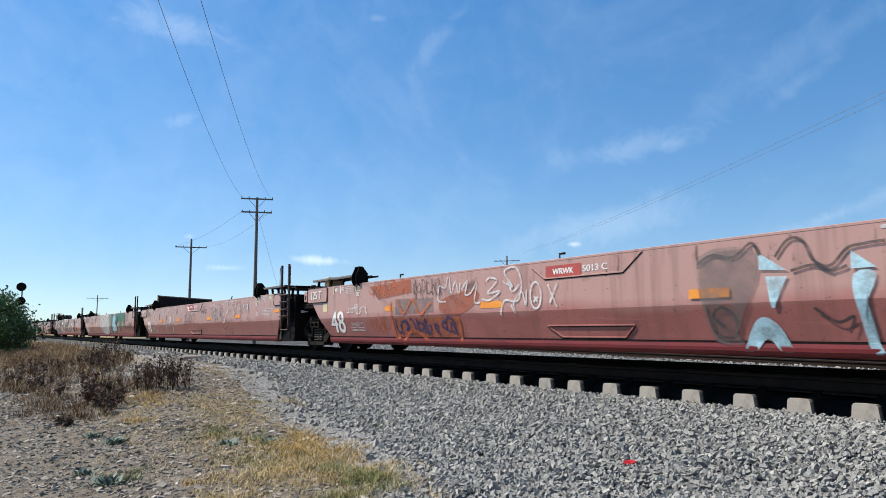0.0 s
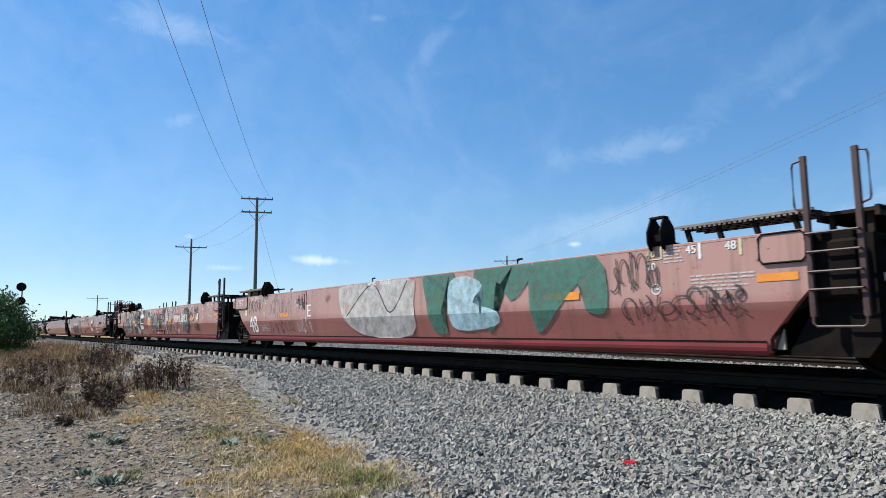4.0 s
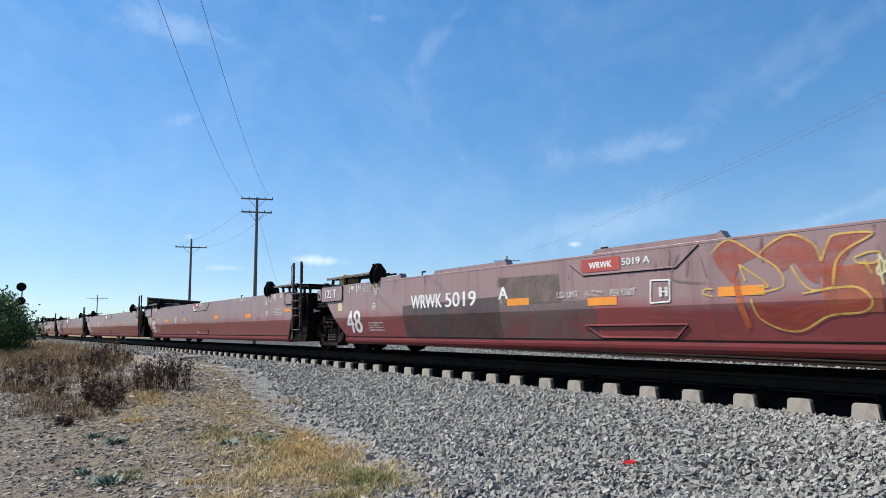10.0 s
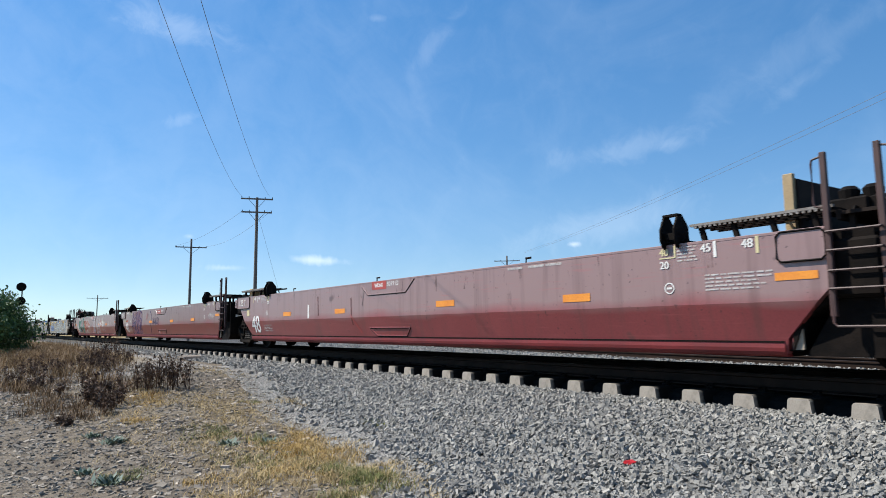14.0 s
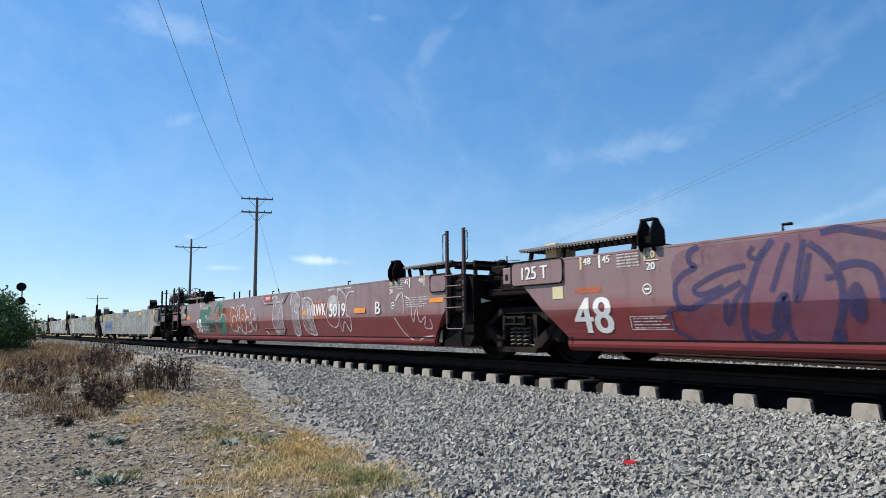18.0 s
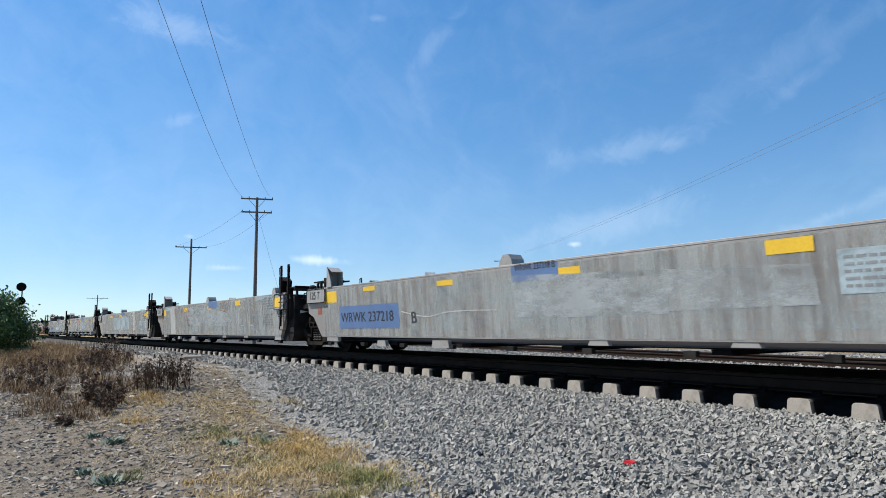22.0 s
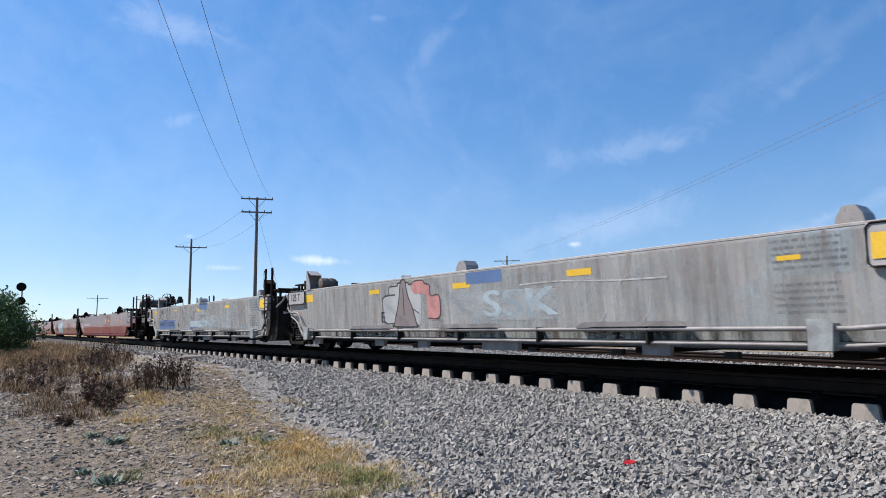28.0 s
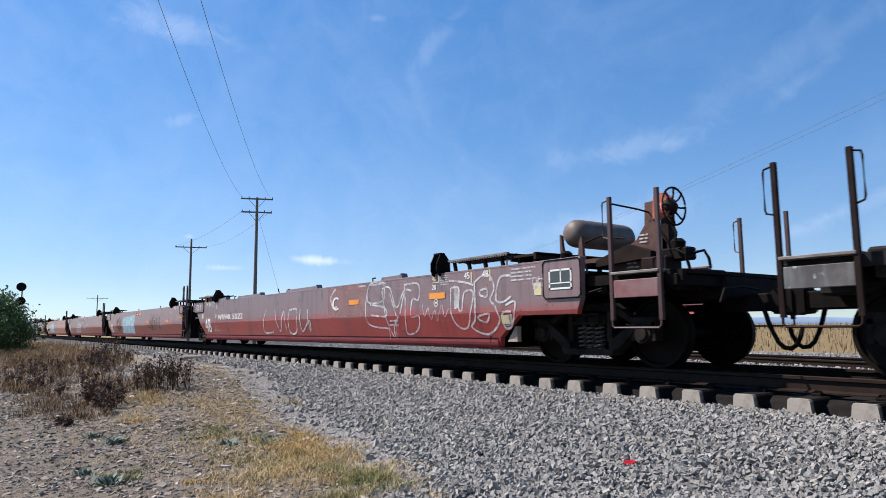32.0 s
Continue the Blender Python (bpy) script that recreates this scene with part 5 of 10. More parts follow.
def red_marks(u, prof, L, letter, number, rear_end, front_end, style, far):
    """Stencils, reflectors and plates of a red unit."""
    P = 0.35
    dark = M_STEEL
    body = style["body"]
    if not rear_end:
        plate(u, P, P + 1.05, 1.15, 1.50, body, dark)
        words("lettering", "125 T", P + 0.18, 1.235, 0.19, M_WHITE, u, lambda z: 1.536, 0.92, heavy=0.012)
        bm = bmesh.new()
        box(bm, P - 0.19, P - 0.01, -1.54, -1.48, 1.19, 1.44, 0.01)
        part("end_bracket", bm, body, u)
        # black block paints the dark inside of the slot
        bm = bmesh.new()
        box(bm, P - 0.13, P - 0.07, -1.545, -1.53, 1.25, 1.34)
        part("bracket_slot", bm, dark, u)
        bm = bmesh.new()
        quad(bm, P + 0.84, P + 1.04, 0.93, 1.10)
        decal("placard", bm, M_CREAM, u, prof, label="weathered cream paper placard")
        words("lettering", "48", P + 1.2, 0.465, 0.48, M_WHITE, u, prof, 0.98, heavy=0.03)
    else:
        plate(u, -0.48, 0.25, 0.93, 1.46, body, dark)
        bm = bmesh.new()
        text_bars(bm, -0.42, -0.10, 1.20, 1.34, 2, 3)
        text_bars(bm, -0.10, 0.20, 1.36, 1.42, 2, 4)
        text_bars(bm, -0.32, -0.06, 0.96, 1.01, 1, 5)
        decal("small_print", bm, M_PRINT, u, lambda z: 1.536)
        bm = bmesh.new()
        quad(bm, -0.12, 0.20, 1.04, 1.17)
        decal("paper_label", bm, M_PATCH, u, lambda z: 1.536, label="pale blank label")
        bm = bmesh.new()
        box(bm, -0.08, 0.19, -1.58, -1.53, 1.19, 1.33, 0.01)
        part("valve_box", bm, body, u)
        bm = bmesh.new()
        box(bm, -0.68, -0.50, -1.53, -1.46, 1.17, 1.44, 0.01)
        part("end_bracket", bm, body, u)
        # slot is not cut: a black block gives its dark inside
        bm = bmesh.new()
        box(bm, -0.63, -0.56, -1.535, -1.52, 1.24, 1.34)
        part("bracket_slot", bm, dark, u)
        bm = bmesh.new()
        quad(bm, 0.30, 0.78, 0.93, 1.04)
        decal("reflector", bm, M_ORANGE, u, prof)
        bm = bmesh.new()
        text_bars(bm, 0.32, 0.9, 1.24, 1.42, 3, 5)
        decal("small_print", bm, M_PRINT, u, prof)
        if number == "5019":
            words("lettering", "48", P + 1.2, 0.465, 0.48, M_WHITE, u, prof, 0.98, heavy=0.03)
    for x, t in ((P + 1.36, "48"), (P + 1.68, "45")):
        if rear_end and t == "48":
            continue
        words("lettering", t, x + 0.06, 1.36, 0.095, M_WHITE, u, prof, heavy=0.008)
        bm = bmesh.new()
        quad(bm, x, x + 0.035, 1.30, 1.47)
        decal("stencil_bar", bm, M_CREAM if t == "48" else M_WHITE, u, prof)
    bm = bmesh.new()
    text_bars(bm, P + 1.98, P + 2.32, 1.27, 1.46, 5, 1)
    decal("small_print", bm, M_PRINT, u, prof)
    words("lettering", "40", P + 2.42, 1.36, 0.09, M_CREAM, u, prof, heavy=0.008)
    words("lettering", "20", P + 2.42, 1.22, 0.09, M_WHITE, u, prof, heavy=0.008)
    bm = bmesh.new()
    quad(bm, P + 2.40, P + 2.60, 1.325, 1.34)
    quad(bm, P + 2.39, P + 2.415, 1.33, 1.47)
    decal("stencil_bar", bm, M_CREAM, u, prof)
    circle(u, prof, P + 2.42, 0.99)
    bm = bmesh.new()
    x0, x1, z0, z1 = P + 2.12, P + 2.72, 0.50, 0.67
    for a in ((x0, x1, z0, z0 + 0.012), (x0, x1, z1 - 0.012, z1), (x0, x0 + 0.012, z0, z1), (x1 - 0.012, x1, z0, z1)):
        quad(bm, *a)
    text_bars(bm, x0 + 0.05, x1 - 0.05, z0 + 0.01, z1 - 0.01, 4, 9)
    decal("small_print", bm, M_PRINT, u, prof)
    patch(u, prof, M_TOPDIRT, 1.6, L - 1.5, 1.18, 1.445, "dirt_film")
    # the front end
    if not front_end:
        plate(u, L - 1.80, L - 1.33, 1.17, 1.47, body, dark)
        for x, t in ((L - 2.02, "48"), (L - 2.50, "45")):
            words("lettering", t, x - 0.16, 1.36, 0.095, M_WHITE, u, prof, heavy=0.008)
            bm = bmesh.new()
            quad(bm, x, x + 0.035, 1.29, 1.47)
            decal("stencil_bar", bm, M_CREAM if t == "48" else M_WHITE, u, prof)
        bm = bmesh.new()
        text_bars(bm, L - 2.62, L - 1.86, 0.92, 1.12, 5, 2)
        decal("small_print", bm, M_PRINT, u, prof)
        bm = bmesh.new()
        quad(bm, L - 1.84, L - 1.42, 0.99, 1.07)
        decal("reflector", bm, M_ORANGE, u, prof)
    else:
        plate(u, L - 0.42, L + 0.28, 0.94, 1.47, body, dark)
        bm = bmesh.new()
        x0, x1, z0, z1 = L - 0.30, L + 0.13, 1.06, 1.34
        for a in ((x0, x1, z0, z0 + 0.025), (x0, x1, z1 - 0.025, z1), (x0, x0 + 0.025, z0, z1), (x1 - 0.025, x1, z0, z1), ((x0 + x1) / 2, (x0 + x1) / 2 + 0.02, z0 + 0.09, z1)):
            quad(bm, *a)
        quad(bm, x0, x1, z0 + 0.08, z0 + 0.095)
        decal("track_board", bm, M_WHITE, u, lambda z: 1.538)
        bm = bmesh.new()
        quad(bm, x0 + 0.02, x1 - 0.02, z0 + 0.02, z1 - 0.02)
        decal("board_panel", bm, M_SCREEN, u, lambda z: 1.5355, label="dark green-grey panel")
        bm = bmesh.new()
        quad(bm, L - 0.62, L - 0.47, 1.0, 1.18)
        decal("placard", bm, M_CREAM, u, prof, label="weathered cream paper placard")
        for x, t in ((L - 1.62, "48"), (L - 2.09, "45")):
            words("lettering", t, x - 0.18, 1.34, 0.11, M_WHITE, u, prof, heavy=0.008)
            bm = bmesh.new()
            quad(bm, x, x + 0.03, 1.27, 1.45)
            decal("stencil_bar", bm, M_CREAM, u, prof)
        bm = bmesh.new()
        text_bars(bm, L - 1.12, L - 0.55, 1.22, 1.44, 4, 4)
        decal("small_print", bm, M_PRINT, u, prof)
    g = L - 3.2
    words("lettering", "40", g, 1.36, 0.09, M_CREAM, u, prof, heavy=0.008)
    words("lettering", "20", g, 1.21, 0.09, M_WHITE, u, prof, heavy=0.008)
    bm = bmesh.new()
    quad(bm, g, g + 0.2, 1.325, 1.34)
    quad(bm, g + 0.2, g + 0.225, 1.33, 1.47)
    decal("stencil_bar", bm, M_CREAM, u, prof)
    bm = bmesh.new()
    text_bars(bm, g + 0.24, g + 0.5, 1.27, 1.46, 5, 6)
    decal("small_print", bm, M_PRINT, u, prof)
    circle(u, prof, g + 0.12, 0.98)
    bm = bmesh.new()
    for x in (L - 5.9, L - 5.45, L - 5.1):
        quad(bm, x, x + 0.32, 1.40, 1.435)
    decal("small_print", bm, M_PRINT, u, prof)
    for x in (4.4, 8.6, 13.0):
        bm = bmesh.new()
        tube(bm, [(x, -1.45, 1.485), (x, -1.45, 1.56), (x + 0.1, -1.45, 1.56)], 0.018, 6)
        part("tie_down", bm, M_STEEL, u)


def reflector(u, prof, x0, x1, z):
    patch(u, prof, M_ORANGE, x0, x1, z - 0.052, z + 0.052, "reflector", "orange reflector plate")


LAYERS = {}


def lift(u):
    """Each coat lies a hair over the one before it."""
    LAYERS[u.name] = LAYERS.get(u.name, 0) + 1
    return 0.0035 + 0.00016 * LAYERS[u.name]


def patch(u, prof, mat, x0, x1, z0, z1, name="paint_patch", label=""):
    bm = bmesh.new()
    quad(bm, x0, x1, max(min(z0, z1), 0.265), min(max(z0, z1), 1.475))
    return decal(name, bm, mat, u, prof, lift(u), label)


def wavy_film(u, prof, mat, x0, x1, z0, z1, wave, name, seed):
    """A film of dirt or bloom with an uneven upper and lower edge."""
    r = random.Random(seed)
    n = max(4, int((x1 - x0) / 0.45))
    bm = bmesh.new()
    last = None
    for k in range(n + 1):
        x = x0 + (x1 - x0) * k / n
        edge = wave * (r.random() + 0.6 * math.sin(k * 0.9 + seed)) * 0.5
        top = min(z1 + edge - (wave if k in (0, n) else 0), 1.46)
        now = [bm.verts.new((x, 0, z0)), bm.verts.new((x, 0, max(top, z0 + 0.05)))]
        if last:
            bm.faces.new((last[0], now[0], now[1], last[1]))
        last = now
    return decal(name, bm, mat, u, prof, lift(u))


def rounded(pts, closed, steps=6):
    """A smooth curve through points."""
    n = len(pts)
    out = []
    for i in range(n if closed else n - 1):
        if closed:
            p = [pts[(i + k) % n] for k in (-1, 0, 1, 2)]
        else:
            p = [pts[min(max(i + k, 0), n - 1)] for k in (-1, 0, 1, 2)]
        for s in range(steps):
            t = s / steps
            out.append(tuple(0.5 * (2 * p[1][a] + (p[2][a] - p[0][a]) * t + (2 * p[0][a] - 5 * p[1][a] + 4 * p[2][a] - p[3][a]) * t * t + (3 * p[1][a] - p[0][a] - 3 * p[2][a] + p[3][a]) * t ** 3) for a in (0, 1)))
    if not closed:
        out.append(pts[-1])
    return [(x, min(max(z, 0.27), 1.47)) for x, z in out]


def stroke(u, prof, mat, w, pts):
    bm = bmesh.new()
    ribbon(bm, rounded(pts, False), w)
    decal("graffiti", bm, mat, u, prof, lift(u))


def fill(u, prof, mat, pts):
    line = rounded(pts, True, 3) if len(pts) > 4 else [(x, min(max(z, 0.27), 1.47)) for x, z in pts]
    bm = bmesh.new()
    f = bm.faces.new([bm.verts.new((x, 0, z)) for x, z in line])
    bmesh.ops.triangulate(bm, faces=[f])
    decal("graffiti", bm, mat, u, prof, lift(u))


def disc(u, prof, mat, x, z, rx, rz):
    bm = bmesh.new()
    bm.faces.new([bm.verts.new((x + rx * math.cos(a), 0, min(max(z + rz * math.sin(a), 0.27), 1.47))) for a in (2 * math.pi * k / 28 for k in range(28))])
    decal("graffiti", bm, mat, u, prof, lift(u))


def hoop(u, prof, mat, w, x, z, rx, rz):
    bm = bmesh.new()
    ribbon(bm, [(x + rx * math.cos(a), min(max(z + rz * math.sin(a), 0.28), 1.46)) for a in (2 * math.pi * k / 28 for k in range(29))], w)
    decal("graffiti", bm, mat, u, prof, lift(u))


def tag_scrawl(u, prof, mat, w, x0, x1, z0, z1, letters, seed):
    """A hand-written tag: looping unreadable strokes."""
    r = random.Random(seed)
    step = (x1 - x0) / letters
    h = z1 - z0
    for i in range(letters):
        cx, cz = x0 + step * (i + 0.5), z0 + h * r.uniform(0.4, 0.6)
        a, turn = r.uniform(0, 6.28), r.choice((-1, 1)) * r.uniform(3.5, 7.5)
        rx, rz = step * r.uniform(0.35, 0.62), h * r.uniform(0.28, 0.48)
        n = 16
        pts = []
        for k in range(n + 1):
            t = k / n
            b = a + turn * t
            s = 1 - 0.55 * t
            pts.append((cx + rx * s * math.cos(b) + step * 0.35 * (t - 0.5), cz + rz * s * math.sin(b) - h * 0.12 * (t - 0.5)))
        if r.random() < 0.6:
            pts.append((cx + step * r.uniform(0.3, 0.8), z0 + h * r.uniform(0.0, 0.3)))
        bm = bmesh.new()
        ribbon(bm, rounded(pts, False, 2), w)
        decal("graffiti", bm, mat, u, prof, lift(u))
        if r.random() < 0.55:
            x = cx + step * r.uniform(-0.5, 0.3)
            bm = bmesh.new()
            ribbon(bm, rounded([(x, z0 + h * r.uniform(0.8, 1)), (x + step * r.uniform(-0.1, 0.25), z0 + h * 0.5), (x + step * r.uniform(0, 0.3), z0 + h * r.uniform(0, 0.2))], False), w)
            decal("graffiti", bm, mat, u, prof, lift(u))


def print_block(u, prof, mat, x0, x1, z0, z1):
    bm = bmesh.new()
    text_bars(bm, x0, x1, z0, z1, 5, 8)
    decal("small_print", bm, mat, u, prof, lift(u) + 0.002)


def number_panel(u, prof, x0, x1, z, number, letter):
    patch(u, prof, M_SIGNRED, x0, x1, z - 0.085, z + 0.085, "number_panel", "red number panel")
    words_between("WRWK", x0 + (x1 - x0) * 0.2, x0 + (x1 - x0) * 0.8, z - 0.04, 0.085, M_WHITE, u, prof, 0.008)
    words("lettering", number + " " + letter, x1 + 0.02, z - 0.035, 0.09, M_WHITE, u, prof, 1.15, lift(u), 0.006)


def edge_line(u, prof, pts, body):
    """A raised pressed edge, with a black bar under it that paints the gap's shade."""
    bm = bmesh.new()
    for a, b in zip(pts, pts[1:]):
        tube(bm, [(a[0], -prof(a[1]) - 0.002, a[1]), (b[0], -prof(b[1]) - 0.002, b[1])], 0.012, 5)
    part("pocket_edge", bm, body, u)
    bm = bmesh.new()
    for a, b in zip(pts, pts[1:]):
        tube(bm, [(a[0], -prof(a[1]) - 0.001, a[1] - 0.016), (b[0], -prof(b[1]) - 0.001, b[1] - 0.016)], 0.008, 5)
    part("pocket_gap", bm, M_STEEL, u)


def upper_pocket(u, prof, x0, x1, body):
    edge_line(u, prof, [(x0 - 0.25, 1.40), (x0, 1.225), (x1, 1.225), (x1 + 0.30, 1.46)], body)


def lower_pocket(u, prof, x0, x1, body):
    edge_line(u, prof, [(x0, 0.565), (x1, 0.565)], body)
    edge_line(u, prof, [(x0, 0.565), (x0 + 0.25, 0.41), (x1 - 0.18, 0.41), (x1, 0.565)], body)


def plain_marks(car):
    """Cars that stay far off: reflectors and a number panel."""
    u, c, L, prof = UNITS[car]
    for x in (3.9, 6.9, 10.7, L - 4.0):
        reflector(u, prof, x, x + 0.48, 0.92)
    number_panel(u, prof, 8.4, 9.05, 1.31, NUMBERS[car], CARS[car][3])
    r = random.Random(car)
    for k in range(3):
        x = r.uniform(3, L - 6)
        tag_scrawl(u, prof, r.choice((M_PATCH, M_BLACKPAINT, M_CYAN, M_WHITE)), 0.04, x, x + r.uniform(1.2, 2.4), 0.5, 1.3, 5, car * 7 + k)
    fill(u, prof, r.choice((M_PALEHAZE, M_CYAN, M_PRIMER)), [(5, 0.4), (8, 0.4), (8.2, 1.3), (5.2, 1.2)])


def circle(u, prof, x, z, r=0.06):
    bm = bmesh.new()
    ribbon(bm, [(x + r * math.cos(a), z + r * math.sin(a)) for a in (2 * math.pi * k / 16 for k in range(17))], 0.014)
    quad(bm, x - r * 0.6, x + r * 0.6, z - 0.012, z + 0.012)
    decal("round_stencil", bm, M_WHITE, u, prof)


def grey_marks(u, prof, L, letter, number, rear_end, front_end, style, far):
    P = 0.35
    if not rear_end:
        plate(u, P, P + 0.98, 1.15, 1.47, style["body"], M_STEELGREY)
        words("lettering", "125 T", P + 0.16, 1.24, 0.18, M_STENCILGREY, u, lambda z: 1.536, 0.92, heavy=0.012)
    else:
        plate(u, -0.48, 0.25, 0.94, 1.46, M_GREY, M_STEELGREY)
    if front_end:
        plate(u, L - 0.24, L + 0.47, 0.94, 1.46, M_GREYDARK, M_STEELGREY)
        bm = bmesh.new()
        x0, x1, z0, z1 = L - 0.14, L + 0.28, 1.10, 1.36
        for a in ((x0, x1, z0, z0 + 0.02), (x0, x1, z1 - 0.02, z1), (x0, x0 + 0.02, z0, z1), (x1 - 0.02, x1, z0, z1), (x1 - 0.15, x1 - 0.13, z0, z1)):
            quad(bm, *a)
        decal("track_board", bm, M_PRINT, u, lambda z: 1.538)
    if not front_end:
        plate(u, L - 1.72, L - 1.08, 1.06, 1.46, style["body"], M_STEELGREY)
        bm = bmesh.new()
        quad(bm, L - 1.68, L - 1.27, 1.13, 1.37)
        decal("reflector", bm, M_YELLOW, u, lambda z: 1.538, label="yellow reflector plate")
        print_block(u, prof, M_PRINTGREY, L - 2.62, L - 1.95, 0.64, 0.98)
        patch(u, prof, M_PALEBLUE, L - 2.66, L - 1.84, 1.03, 1.45)
        print_block(u, prof, M_PRINTGREY, L - 2.62, L - 1.90, 1.08, 1.42)
    wavy_film(u, prof, M_BLUEHAZE, 4.8, L - 2.2, 0.5, 1.15, 0.4, "paint_bloom", len(UNITS) + 20)
    patch(u, prof, M_RUSTRUN, 0.5, L - 1.15, 1.16, 1.445, "rust_film")
    for k in range(9):
        x = 1.3 + (L - 3.0) * k / 8
        bm = bmesh.new()
        box(bm, x, x + 0.16, -1.42, -1.34, 0.19, 0.262)
        part("sill_bracket", bm, M_STEELGREY, u)


def long_pipes(u, L, rear_end):
    """Pipes, brackets and running boards bolted along the foot of a grey car."""
    if rear_end:
        ends = ([(-0.36, 1.11), (0.5, 1.01), (0.71, 1.0), (0.91, 0.86), (1.17, 0.57), (1.48, 0.52)], [(-0.3, 0.98), (0.49, 0.87), (0.77, 0.67), (1.10, 0.46), (1.4, 0.37)])
    else:
        ends = ([(-0.42, 1.13), (0.02, 1.28), (0.21, 1.42), (0.36, 1.27), (0.35, 1.10), (0.52, 0.96), (0.95, 0.94), (1.15, 0.77), (1.34, 0.57), (1.5, 0.51)], [(0.5, 0.86), (0.9, 0.70), (1.2, 0.44), (1.5, 0.36)])
    for k, (start, z, r) in enumerate(zip(ends, (0.51, 0.35), (0.026, 0.02))):
        bm = bmesh.new()
        y = -1.54 + 0.035 * k
        line = [(x, y, h) for x, h in rounded(start, False, 3)] + [(L * 0.3, y, z), (L * 0.6, y, z), (L - 1.9, y, z)]
        line += [(L - 1.45, y, z + 0.03), (L - 1.22, y, z + 0.25), (L - 1.18, y + 0.02, z + 0.48)]
        tube(bm, line, r, 8)
        part("pipe", bm, M_PIPE, u, "grey-painted pipe", True)
    # black decal paints the shade of the recess below the pipe
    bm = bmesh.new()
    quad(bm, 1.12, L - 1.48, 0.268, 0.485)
    decal("lower_sill", bm, M_STEEL, u, grey_y, 0.004, "black strip that paints the shaded recess under the pipe")
    for k in range(7):
        x = 1.9 + (L - 4.2) * k / 6
        bm = bmesh.new()
        box(bm, x, x + 0.035, -1.562, -1.44, 0.33, 0.545, 0.006)
        part("pipe_bracket", bm, M_STEELGREY, u)
    for x in (1.42, L - 2.28):
        bm = bmesh.new()
        prism(bm, [(x, 0.30), (x + 0.22, 0.30), (x + 0.24, 0.56), (x + 0.18, 0.60), (x, 0.60)], -1.585, -1.44)
        part("pipe_clamp", bm, M_CLAMP, u, "pale scuffed pipe clamp plate")
    for x, w in ((1.75, 0.3), (4.6, 0.35), (L * 0.40, 0.3), (L * 0.52, 0.85), (L * 0.72, 0.4)):
        bm = bmesh.new()
        box(bm, x, x + w, -1.45, -1.36, 0.20, 0.36, 0.01)
        part("side_bracket", bm, M_PIPE, u)
    for a, e in ((3.73, 5.35), (6.98, 8.52), (10.13, 11.78)):
        bm = bmesh.new()
        prism(bm, [(a, 0.545), (e, 0.545), (e - 0.1, 0.605), (a + 0.15, 0.605)], -1.575, -1.48)
        part("running_board", bm, M_PIPE, u)


M_CLAMP = material("scuffed_pale_clamp_paint", (0.34, 0.38, 0.36), (0.20, 0.20, 0.19), 0.6, 0, 6, 50, 0.1)
M_PIPE = material("grey_pipe_paint", (0.24, 0.23, 0.215), (0.14, 0.13, 0.12), 0.6, 0, 4, 50, 0.1)


def cross_panel(u, x, lean, end):
    """A dark folded panel that lies across the well on its side walls."""
    bm = bmesh.new()
    near = [(x, 1.50), (x, 2.15), (x + 0.12, 2.10), (x + 0.14, 1.50)]
    a = [bm.verts.new((px, -1.0, z)) for px, z in near]
    b = [bm.verts.new((px + lean, 1.3, z - 0.16 * (z > 1.6))) for px, z in near]
    bm.faces.new(a)
    bm.faces.new(b[::-1])
    for k in range(4):
        bm.faces.new((a[k], b[k], b[(k + 1) % 4], a[(k + 1) % 4]))
    bmesh.ops.recalc_face_normals(bm, faces=bm.faces)
    p = part("cross_panel", bm, M_COVER, u, "dark folded sheet panel with a yellow end")
    bm = bmesh.new()
    box(bm, x - 0.01, x + 0.10, -1.06, -1.002, 1.47, 2.16, 0.006)
    part("panel_end", bm, end, p, "faded yellow panel end")


